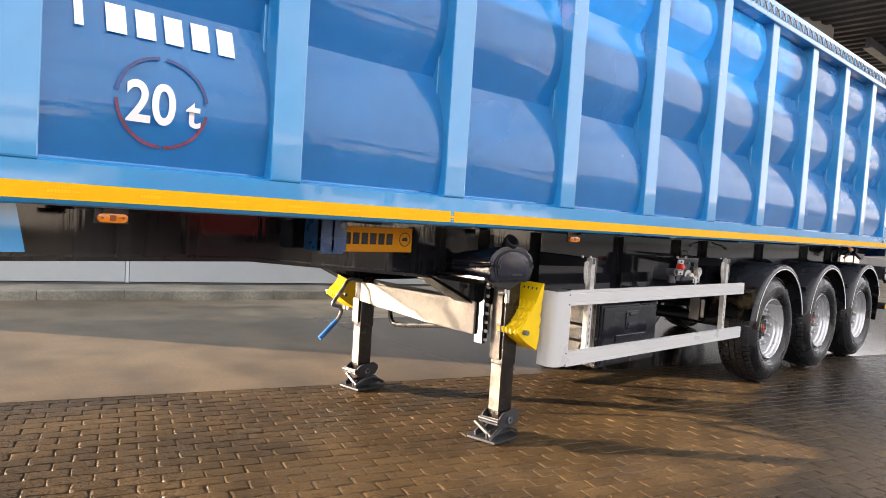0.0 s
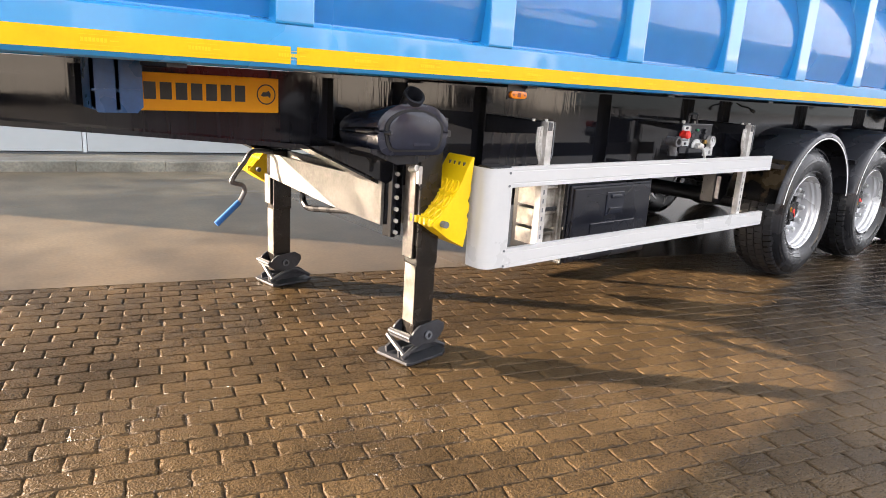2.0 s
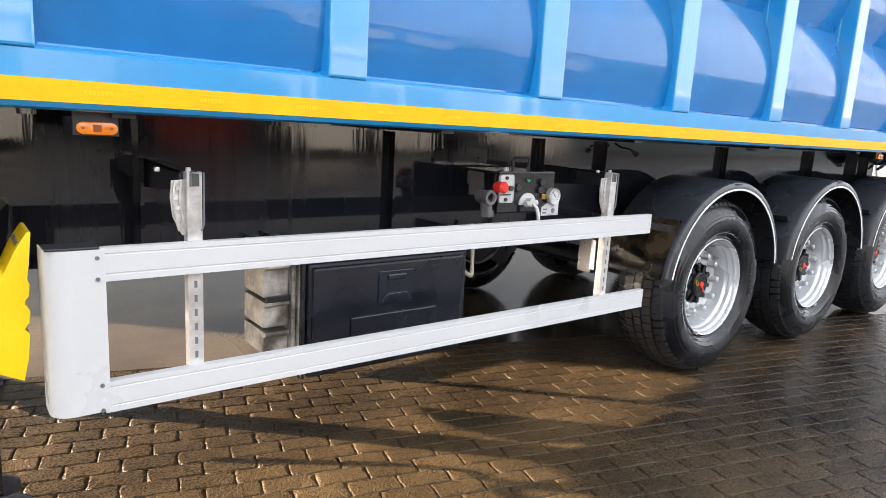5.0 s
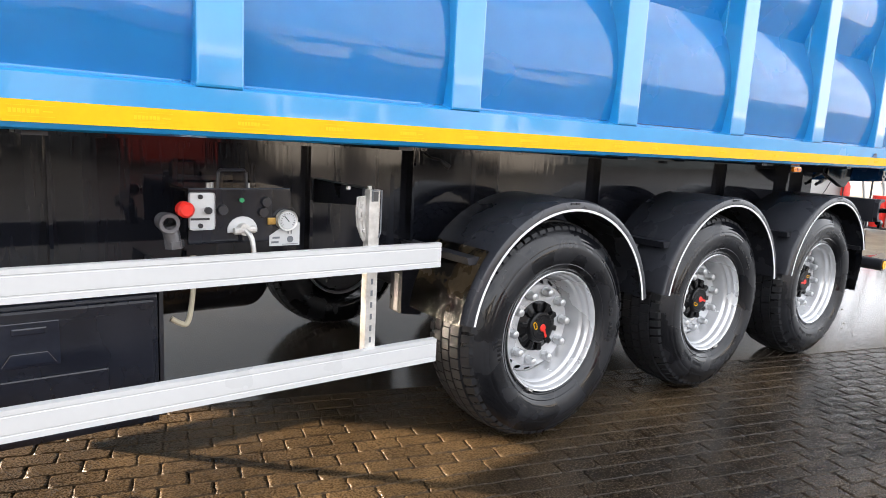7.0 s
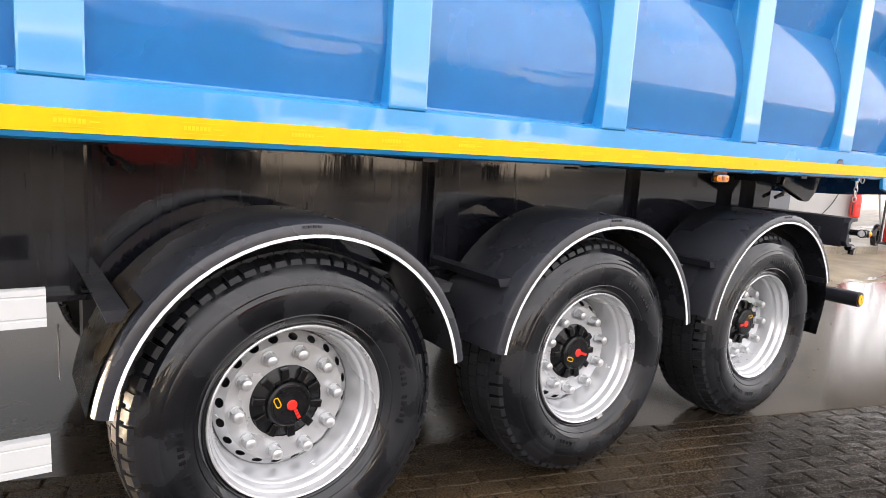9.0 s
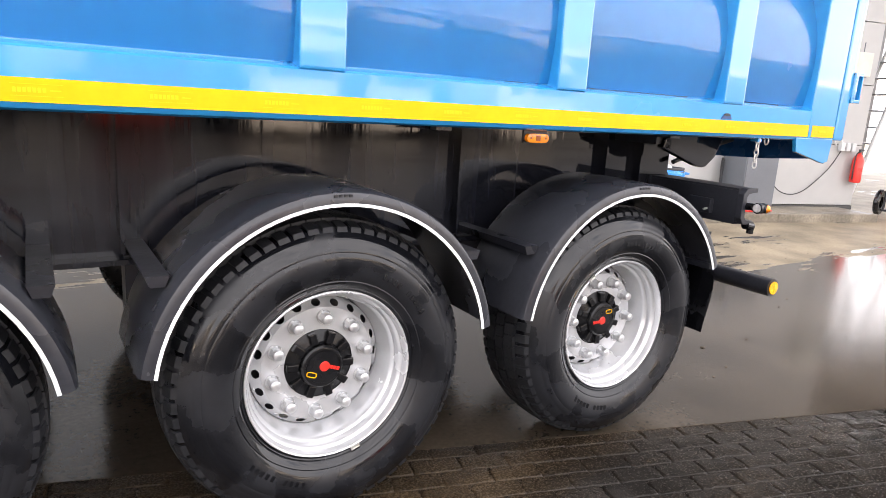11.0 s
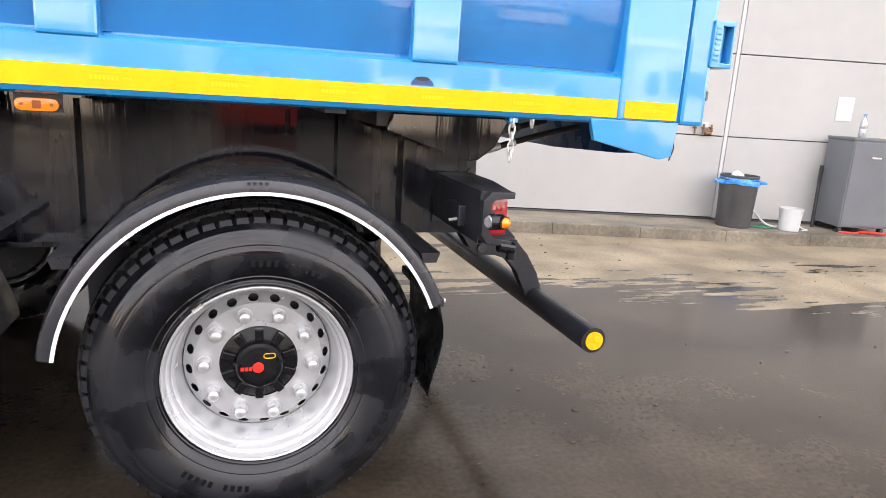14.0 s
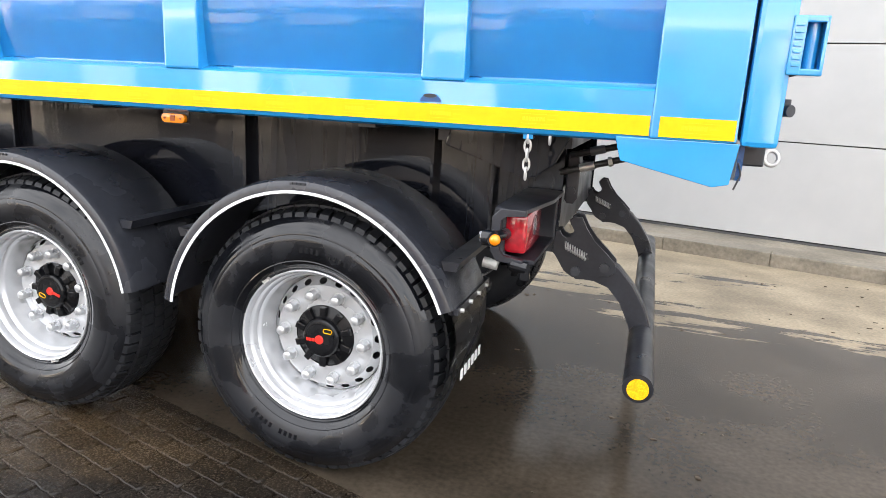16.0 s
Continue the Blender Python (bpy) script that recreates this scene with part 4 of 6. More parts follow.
# ---- fenders ----
def build_fender(cx, a_left, a_right, flap):
    """Half-round mudguard; angles from the crown, in degrees."""
    n = 36
    cz = 0.548
    def at(r, a, y):
        return (cx + r * math.sin(radians(a)), y, cz + r * 1.0 * math.cos(radians(a)))
    sect = [(0.545, 0.006), (0.545, -0.002), (0.572, -0.004), (0.586, 0.003), (0.594, 0.022), (0.597, 0.20), (0.597, 0.40), (0.592, 0.41), (0.588, 0.40), (0.588, 0.2), (0.585, 0.03), (0.575, 0.008)]
    bm = B()
    rings = []
    for i in range(n + 1):
        a = a_left + (a_right - a_left) * i / n
        rings.append([bm.verts.new(at(r, a, y)) for r, y in sect])
    for p, q in zip(rings, rings[1:]):
        for k in range(len(sect)):
            j = (k + 1) % len(sect)
            bm.faces.new((p[k], p[j], q[j], q[k]))
    bm.faces.new(rings[0])
    bm.faces.new(rings[-1])
    fender = part("fender", bm, FENDER, trailer, "black plastic half-round mudguard with a white rim line", smooth=True)
    bm = B()
    prev = None
    for i in range(n + 1):
        a = a_left + (a_right - a_left) * i / n
        p = [bm.verts.new(at(0.5445, a, -0.0045)), bm.verts.new(at(0.5545, a, -0.0052)), bm.verts.new(at(0.5545, a, -0.002)), bm.verts.new(at(0.5445, a, -0.002))]
        if prev:
            for k in range(4):
                bm.faces.new((prev[k], prev[(k + 1) % 4], p[(k + 1) % 4], p[k]))
        prev = p
    part("rim_line", bm, WHITE_LINE, fender, "white line along the rim", smooth=True)
    bm = B()
    for k in range(4):
        a = -3.2 + k * 1.6
        box(bm, -0.005, 0.005, -0.0065, -0.002, 0.574, 0.582, 0, Matrix.Translation((cx, 0, cz)) @ Matrix.Rotation(radians(a), 4, "Y"))
    part("moulded_mark", bm, BLACK_MATT, fender)
    for s in (-1, 1):
        bm = B()
        z = 0.885
        x = cx + s * 0.52
        prism(bm, [(x - 0.032, z + 0.022), (x + 0.032, z + 0.022), (x + 0.02, z - 0.010), (x - 0.02, z - 0.010)], "y", 0.06, WEB_Y)
        part("stay", bm, BLACK_MATT, fender)
    return fender


build_fender(0.0, -81, 81, False)
build_fender(1.31, -81, 81, False)
build_fender(2.62, -81, 69, True)
# skin added on the first mudguard; its tan stands for reflected sunlit ground
bm = B()
rows = []
for i in range(17):
    a = radians(-50 - 32 * i / 16)
    rows.append([bm.verts.new((0.6015 * math.sin(a), 0.032 + j * 0.0405, 0.548 + 0.6015 * math.cos(a) + 0.0015 * noise.noise(Vector((i * 0.6, j * 0.8, 3.0))))) for j in range(10)])
for p, q in zip(rows, rows[1:]):
    for j in range(9):
        bm.faces.new((p[j], p[j + 1], q[j + 1], q[j]))
bmesh.ops.solidify(bm, geom=bm.faces[:], thickness=0.002)
part("fender_gleam_skin", bm, GLEAM_SKIN, trailer, "added glossy black mudguard skin with a tan reflection in its colour", smooth=True)
# mud flap at the tail
bm = B()
rows = []
for i in range(9):
    z = 0.76 - i * 0.041
    dx = 0.02 * math.sin(i * 0.55)
    rows.append([bm.verts.new((3.165 + dx + 0.004 * noise.noise(Vector((j * 0.7, i * 0.6, 0))), 0.02 + j * 0.053, z)) for j in range(9)])
for p, q in zip(rows, rows[1:]):
    for j in range(8):
        bm.faces.new((p[j], p[j + 1], q[j + 1], q[j]))
bmesh.ops.solidify(bm, geom=bm.faces[:], thickness=0.008)
flap = part("mud_flap", bm, RUBBER, trailer, "black rubber mud flap with plain white print", smooth=True)
for k in range(6):
    part("print_block", box(B(), 3.186, 3.189, 0.10 + k * 0.048, 0.126 + k * 0.048, 0.480, 0.517), WHITE_LINE, flap, "plain white block of print")
part("flap_bar", box(B(), 3.15, 3.185, 0.03, 0.46, 0.735, 0.762, 0.003), BLACK_MATT, flap, "black clamp strip")
for k in range(4):
    part("clamp_bolt", cyl(B(), (3.18, 0.06 + k * 0.11, 0.748), (3.197, 0.06 + k * 0.11, 0.748), 0.008, 8), ZINC, flap)

part("hanger_plate", box(B(), -0.625, -0.621, 0.445, 0.48, 0.60, 0.77, 0.002), CAST_GREY, trailer, "small galvanised hanger plate")

# ---- side guard ----
GY = 0.075


def rail_outline(z0, z1):
    """Section of a guard rail in (y, z), with two shallow grooves."""
    h = z1 - z0
    return [(GY, z0), (GY, z0 + 0.18 * h), (GY + 0.0025, z0 + 0.20 * h), (GY + 0.0025, z0 + 0.23 * h), (GY, z0 + 0.25 * h),
            (GY, z0 + 0.77 * h), (GY + 0.0025, z0 + 0.79 * h), (GY + 0.0025, z0 + 0.82 * h), (GY, z0 + 0.84 * h), (GY, z1), (GY + 0.028, z1), (GY + 0.028, z0)]


bm = prism(B(), rail_outline(0.876, 0.972), "x", -3.19, -0.672)
guard = part("side_guard", bm, WHITE, trailer, "white two-rail side guard with a rounded front end")
bm = prism(B(), rail_outline(0.488, 0.582), "x", -3.19, -0.672)
part("lower_rail", bm, WHITE, guard)
# rounded front end, closing into the trailer
bm = B()
sect = [(-3.178, GY - 0.002), (-3.27, GY - 0.003)] + [(-3.27 - 0.055 * math.sin(radians(a)), GY + 0.052 - 0.055 * math.cos(radians(a))) for a in range(15, 91, 15)] + [(-3.325, 0.20)]
inner = [(x + 0.004 * (1 if i > 1 else 0.2), y + 0.004) for i, (x, y) in enumerate(sect)][::-1]
prism(bm, sect + inner, "z", 0.495, 0.968)
part("end_cap", bm, WHITE, guard, "rounded white end plate", smooth=True)
part("top_cap", box(B(), -3.322, -3.19, GY + 0.001, 0.16, 0.9685, 0.976, 0.003), BLACK_MATT, guard, "black rubber cap")
bm = B()
for x, z in ((-3.198, 0.945), (-3.198, 0.885), (-3.198, 0.575), (-3.198, 0.50)):
    cyl(bm, (x, GY - 0.006, z), (x, GY, z), 0.006, 10)
part("screw", bm, STEEL_GREY, guard)
for px in (-2.925, -0.965):
    bm = B()
    u_sect = [(px - 0.022, GY + 0.030), (px + 0.022, GY + 0.030), (px + 0.022, GY + 0.068), (px + 0.018, GY + 0.068), (px + 0.018, GY + 0.035), (px - 0.018, GY + 0.035), (px - 0.018, GY + 0.068), (px - 0.022, GY + 0.068)]
    prism(bm, u_sect, "z", 0.50, 1.178)
    post = part("guard_post", bm, ZINC, guard, "slotted galvanised post")
    for k in range(6):
        part("slot", box(B(), px - 0.0045, px + 0.0045, GY + 0.0288, GY + 0.031, 0.60 + k * 0.045, 0.622 + k * 0.045), STEEL_GREY, post)
    bm = B()
    prism(bm, [(px - 0.060, 1.150), (px - 0.063, 1.10), (px - 0.058, 1.045), (px - 0.045, 1.015), (px - 0.030, 0.985), (px - 0.015, 0.985), (px - 0.012, 1.155)], "y", GY + 0.055, GY + 0.061, 0.002)
    for dx in (-0.048, -0.030):
        tube(bm, bend([(px + dx, GY + 0.054, 1.15), (px + dx - 0.006, GY + 0.054, 1.09), (px + dx + 0.004, GY + 0.054, 1.03), (px + dx + 0.012, GY + 0.054, 1.0)]), 0.006, 8)
    for dx, dz in ((-0.044, 1.13), (-0.046, 1.07), (-0.03, 1.025), (-0.05, 1.10)):
        cyl(bm, (px + dx, GY + 0.043, dz), (px + dx, GY + 0.055, dz), 0.007, 8)
    part("post_bracket", bm, ZINC, post, "bolted galvanised bracket plate")
    bm = B()
    prism(bm, [(GY + 0.064, 1.178), (GY + 0.064, 1.118), (WEB_Y, 1.085), (WEB_Y, 1.185)], "x", px - 0.034, px - 0.028)
    prism(bm, [(GY + 0.064, 1.178), (WEB_Y, 1.185), (WEB_Y, 1.179), (GY + 0.064, 1.172)], "x", px - 0.034, px + 0.012)
    part("guard_arm", bm, BLACK_MATT, post, "black carrying arm")
    bm = B()
    tube(bm, [(px - 0.012, GY + 0.026, 1.135), (px - 0.012, GY + 0.026, 1.176), (px + 0.026, GY + 0.026, 1.176), (px + 0.026, GY + 0.026, 1.02), (px + 0.018, GY + 0.026, 1.0)], 0.003, 6)
    part("spring_clip", bm, STEEL_GREY, post, "bent wire clip over the post")
    part("clip_slot", box(B(), px - 0.014, px + 0.014, GY + 0.0285, GY + 0.031, 1.135, 1.172), SEAM, post)
    for dx in (-0.012, -0.10):
        part("bolt", cyl(B(), (px + dx, GY + 0.05, 1.178), (px + dx, GY + 0.05, 1.19), 0.008, 8), ZINC, post)

# ---- guard and box on the far side ----
FAR_Y = BODY_W - GY
bm = B()
box(bm, -3.29, -1.0, FAR_Y - 0.028, FAR_Y, 0.895, 0.991, 0.002)
far_guard = part("far_side_guard", bm, WHITE, trailer, "white two-rail side guard on the far side")
part("lower_rail", box(B(), -3.29, -1.0, FAR_Y - 0.028, FAR_Y, 0.510, 0.604, 0.002), WHITE, far_guard)
for px in (-3.255, -1.30):
    part("guard_post", box(B(), px - 0.022, px + 0.022, FAR_Y - 0.068, FAR_Y - 0.030, 0.51, 1.19, 0.003), ZINC, far_guard, "galvanised post")
    part("guard_arm", box(B(), px - 0.03, px + 0.012, FAR_WEB_Y + 0.014, FAR_Y - 0.064, 1.11, 1.185, 0.003), BLACK_MATT, far_guard)
# unseen box, set by the shadow edge it must throw on the pavers
bm = B()
box(bm, -1.88, -1.12, 1.86, 2.25, 0.345, 0.805, 0.012)
box(bm, -1.86, -1.14, 2.24, 2.262, 0.36, 0.79, 0.01)
part("far_shade_box", bm, BOX_PLASTIC, trailer, "unseen black box on the far side, added to block sun")

# ---- tool box ----
bm = B()
box(bm, -2.43, -1.66, 0.345, 0.80, 0.345, 0.805, 0.012)
toolbox = part("tool_box", bm, BOX_PLASTIC, trailer, "black plastic tool box hung under the chassis")
bm = B()
box(bm, -2.415, -1.675, 0.333, 0.352, 0.36, 0.79, 0.01)
prism(bm, [(-2.30, 0.735), (-1.80, 0.742), (-1.80, 0.752), (-2.30, 0.745)], "y", 0.328, 0.340)
box(bm, -2.25, -1.82, 0.326, 0.336, 0.44, 0.575, 0.006)
lid = part("lid", bm, BOX_PLASTIC, toolbox, "moulded lid with ribs")
bm = B()
box(bm, -2.125, -1.955, 0.326, 0.336, 0.61, 0.755, 0.004)
box(bm, -2.085, -1.99, 0.318, 0.332, 0.715, 0.74, 0.006)
prism(bm, [(-2.115, 0.62), (-1.965, 0.62), (-1.99, 0.66), (-2.09, 0.66)], "y", 0.318, 0.334, 0.003)
part("latch", bm, PLASTIC, toolbox, "recessed grey latch")
part("strap", box(B(), -2.45, -2.435, 0.36, 0.78, 0.34, 0.84, 0.003), BLACK_MATT, toolbox)
part("strap", box(B(), -1.655, -1.64, 0.36, 0.78, 0.36, 0.9, 0.003), BLACK_MATT, toolbox)
# pale slatted holder beside it
bm = B()
box(bm, -2.476, -2.460, 0.395, 0.64, 0.44, 0.812, 0.003)
box(bm, -2.455, -2.447, 0.38, 0.64, 0.43, 0.82, 0.002)
rack = part("slat_rack", bm, RACK, trailer, "pale dusty aluminium slat rack beside the tool box")
for z0, z1 in ((0.445, 0.535), (0.552, 0.655), (0.672, 0.80)):
    bm = B()
    prism(bm, [(0.425, z0), (0.425, z1 - 0.022), (0.408, z1 - 0.014), (0.408, z1), (0.62, z1), (0.62, z0)], "x", -2.578, -2.478, 0.002)
    part("slat", bm, RACK, rack)
bm = B()
box(bm, -2.575, -2.48, 0.402, 0.412, 0.655, 0.68, 0.002)
for k in range(4):
    cyl(bm, (-2.566 + k * 0.026, 0.398, 0.667), (-2.566 + k * 0.026, 0.404, 0.667), 0.005, 8)
part("bolt_strip", bm, BLACK_MATT, rack)
for x in (-2.58, -2.5):
    part("hanger", box(B(), x - 0.02, x + 0.02, 0.5, 0.56, 0.80, 0.90), BLACK_MATT, rack)

# ---- air control panel ----
bm = B()
box(bm, -1.59, -1.238, 0.232, 0.25, 0.985, 1.172, 0.004)
box(bm, -1.59, -1.238, 0.25, 0.50, 1.158, 1.170)
panel = part("control_panel", bm, BLACK, trailer, "black air control panel with valves and a gauge")
bm = B()
box(bm, -1.590, -1.506, 0.222, 0.232, 1.035, 1.160, 0.012)
part("valve_plate", bm, WHITE, panel, "white valve plate", smooth=True)
for z in (1.05, 1.145):
    part("plate_screw", cyl(B(), (-1.555, 0.214, z), (-1.555, 0.223, z), 0.008, 10), BLACK_MATT, panel)
part("plate_print", box(B(), -1.585, -1.525, 0.2195, 0.223, 1.068, 1.075), BLACK_MATT, panel)
part("plate_hole", cyl(B(), (-1.53, 0.21, 1.10), (-1.53, 0.223, 1.10), 0.012, 12), BLACK_MATT, panel)
bm = B()
lathe(bm, [(0.0, -0.06), (0.018, -0.06), (0.026, -0.05), (0.022, -0.03), (0.026, -0.015), (0.02, 0.0)], (-1.612, 0.222, 1.108), "y", 16)
part("release_knob", bm, RED, panel, "red push knob", smooth=True)
bm = B()
arc_pts = [(-1.412 + 0.052 * math.cos(radians(a)), 1.030 + 0.047 * math.sin(radians(a))) for a in range(-10, 191, 20)]
prism(bm, arc_pts, "y", 0.224, 0.232, 0.002)
part("lever_dial", bm, WHITE, panel, "white half-round lever dial")
bm = B()
cyl(bm, (-1.415, 0.19, 1.035), (-1.415, 0.232, 1.035), 0.02, 14)
tube(bm, bend([(-1.415, 0.195, 1.035), (-1.40, 0.175, 1.01), (-1.395, 0.165, 0.96), (-1.40, 0.165, 0.915)]), 0.0085, 10)
cyl(bm, (-1.45, 0.2, 1.03), (-1.38, 0.2, 1.035), 0.013, 10)
part("raise_lever", bm, ZINC, panel, "grey metal lever", smooth=True)
bm = B()
prism(bm, [(-1.315, 0.968), (-1.202, 0.968), (-1.202, 1.049), (-1.245, 1.049), (-1.315, 1.005)], "y", 0.2285, 0.2325)
part("rating_label", bm, WHITE, panel, "small white instruction label")
bm = B()
box(bm, -1.308, -1.282, 0.227, 0.229, 0.978, 0.985)
box(bm, -1.304, -1.278, 0.227, 0.229, 0.994, 1.001)
box(bm, -1.268, -1.208, 0.227, 0.229, 0.972, 0.974)
box(bm, -1.248, -1.244, 0.227, 0.229, 1.010, 1.030)
box(bm, -1.236, -1.232, 0.227, 0.229, 1.010, 1.030)
cyl(bm, (-1.238, 0.227, 0.990), (-1.238, 0.229, 0.990), 0.012, 14)
part("label_print", bm, STEEL_GREY, panel)
bm = B()
lathe(bm, [(0.0, 0.0), (0.031, 0.0), (0.037, -0.004), (0.037, 0.022), (0.0, 0.022)], (-1.257, 0.208, 1.061), "y", 28)
part("pressure_gauge", bm, ZINC, panel, "round pressure gauge with a white face", smooth=True)
bm = B()
cyl(bm, (-1.257, 0.205, 1.061), (-1.257, 0.209, 1.061), 0.030, 28)
part("gauge_face", bm, WHITE, panel)
bm = B()
for a in range(-40, 221, 20):
    c, s = math.cos(radians(a)), math.sin(radians(a))
    box(bm, -0.001, 0.001, -0.001, 0.001, 0.022, 0.027, 0, Matrix.Translation((-1.257, 0.204, 1.061)) @ Matrix.Rotation(radians(90 - a), 4, "Y"))
box(bm, -0.0015, 0.0015, -0.001, 0.001, -0.006, 0.022, 0, Matrix.Translation((-1.257, 0.2035, 1.061)) @ Matrix.Rotation(radians(-40), 4, "Y"))
part("gauge_needle", bm, BLACK_MATT, panel)
bm = B()
cyl(bm, (-1.415, 0.222, 1.132), (-1.415, 0.233, 1.132), 0.008, 10)
part("green_button", bm, material("green_plastic", (0.02, 0.3, 0.12), 0.4, bump=0), panel)
for x, z in ((-1.48, 1.10), (-1.33, 1.125), (-1.34, 1.09)):
    part("dark_knob", cyl(B(), (x, 0.215, z), (x, 0.233, z), 0.016, 16, 0.019), BLACK_MATT, panel, smooth=True)
bm = B()
box(bm, -1.325, -1.295, 0.22, 0.23, 1.045, 1.07, 0.003)
part("brass_fitting", bm, material("brass", (0.45, 0.28, 0.08), 0.35, metal=0.8, bump=0), panel)
for x in (-1.512, -1.500, -1.375):
    part("fitting", cyl(B(), (x, 0.28, 1.17), (x, 0.28, 1.187), 0.007, 10), ZINC, panel)
bm = B()
tube(bm, [(-1.487, 0.26, 1.17), (-1.485, 0.26, 1.222), (-1.478, 0.26, 1.231), (-1.396, 0.26, 1.231), (-1.389, 0.26, 1.222), (-1.387, 0.26, 1.17)], 0.006, 8)
part("bow_handle", bm, BLACK_MATT, panel)
# pipe coupling beside the panel
bm = B()
lathe(bm, [(0.020, -0.05), (0.031, -0.05), (0.034, -0.042), (0.034, -0.032), (0.029, -0.028), (0.029, 0.03), (0.018, 0.04)], (-1.655, 0.25, 1.062), "y", 24)
cyl(bm, (-1.645, 0.25, 1.05), (-1.63, 0.25, 0.985), 0.026, 16)
cyl(bm, (-1.63, 0.25, 1.0), (-1.628, 0.25, 0.975), 0.031, 6)
part("pipe_coupling", bm, CAST_GREY, trailer, "grey cast air coupling", smooth=True)
bm = B()
tube(bm, bend([(-1.50, 0.50, 0.90), (-1.505, 0.48, 0.80), (-1.525, 0.45, 0.70), (-1.545, 0.43, 0.662), (-1.575, 0.42, 0.672), (-1.60, 0.42, 0.69)]), 0.010, 10)
part("drain_hose", bm, material("cream_pipe", (0.50, 0.45, 0.33), 0.4, var=0.1, bump=0.03), trailer, "pale cream bent drain pipe", smooth=True)
# air tank under the frame
TANK_R, TANK_L = 0.215, 0.73
bm = B()
lathe(bm, [(TANK_R * math.sin(radians(k * 11.25)), 0.13 * (1 - math.cos(radians(k * 11.25)))) for k in range(9)] + [(TANK_R * math.cos(radians(k * 11.25)), TANK_L - 0.13 + 0.13 * math.sin(radians(k * 11.25))) for k in range(9)], (0, 0, 0), "z", 28)
bmesh.ops.transform(bm, matrix=Matrix.Translation((-1.60, 1.38, 0.665)) @ Matrix.Rotation(radians(90), 4, "Y"), verts=bm.verts[:])
part("air_tank", bm, BLACK, trailer, "black cylindrical air tank", smooth=True)

# ---- plastic water tank ----
bm = B()
cx, cz = -3.755, 1.125
half = [(0.118, -0.092), (0.146, -0.078), (0.160, -0.045), (0.168, -0.006), (0.150, 0.001), (0.150, 0.012)] + [(0.167 * math.cos(radians(a)), 0.018 + 0.102 * math.sin(radians(a))) for a in (0, 9, 18, 28, 38, 48, 58, 68, 78)]
dome = half + [(-x, z) for x, z in half[::-1]]
turn = Matrix.Translation((cx, 0.0, cz)) @ Matrix.Rotation(radians(-6), 4, "Z")
prism(bm, dome, "y", 0.085, 0.42, 0.012)
for v in bm.verts:
    if v.co.y > 0.3:
        v.co.x, v.co.z = v.co.x * 0.85 - 0.04, v.co.z * 0.72 - 0.02
prism(bm, [(x * 0.72, z * 0.72) for x, z in dome if abs(z - 0.01) > 0.015], "y", 0.072, 0.09, 0.006)
bmesh.ops.transform(bm, matrix=turn, verts=bm.verts[:])
tank = part("water_tank", bm, PLASTIC, trailer, "dark grey moulded plastic tank with an open filler neck", smooth=True)
# flat black ring paints the shade of the groove in the tank's face
bm = prism(B(), [(x * 0.80, z * 0.80) for x, z in dome if abs(z - 0.01) > 0.015], "y", 0.0795, 0.0865)
bmesh.ops.transform(bm, matrix=turn, verts=bm.verts[:])
part("groove_shade", bm, SEAM_BLACK, tank, "black ring standing for shade in the tank's front groove")
bm = box(B(), -0.01, 0.07, 0.0695, 0.0725, -0.052, -0.040, 0.001)
bmesh.ops.transform(bm, matrix=turn, verts=bm.verts[:])
part("moulded_mark", bm, PLASTIC, tank)
bm = B()
lathe(bm, [(0.032, 0.0), (0.036, 0.002), (0.04, 0.05), (0.044, 0.052), (0.044, 0.075), (0.034, 0.075), (0.032, 0.02)], (0, 0, 0), "z", 28, True)
bmesh.ops.transform(bm, matrix=turn @ Matrix.Translation((0.0, 0.15, 0.10)) @ Matrix.Rotation(radians(48), 4, "X"), verts=bm.verts[:])
part("filler_neck", bm, BLACK_MATT, tank, smooth=True)
part("strap_rod", tube(B(), [(-3.91, 0.26, 1.12), (-3.87, 0.06, 1.128)], 0.007, 8), BLACK_MATT, tank)
bm = B()
box(bm, -3.59, -3.55, 0.09, 0.13, 1.11, 1.135, 0.003)
box(bm, -3.60, -3.545, 0.12, 0.14, 1.135, 1.185, 0.003)
part("tank_strap", bm, BLACK_MATT, tank)
bm = B()
prism(bm, [(-3.93, 1.06), (-3.58, 1.06), (-3.58, 1.045), (-3.70, 0.995), (-3.80, 0.995), (-3.93, 1.045)], "y", 0.12, 0.56)
part("tank_bracket", bm, BLACK, tank)


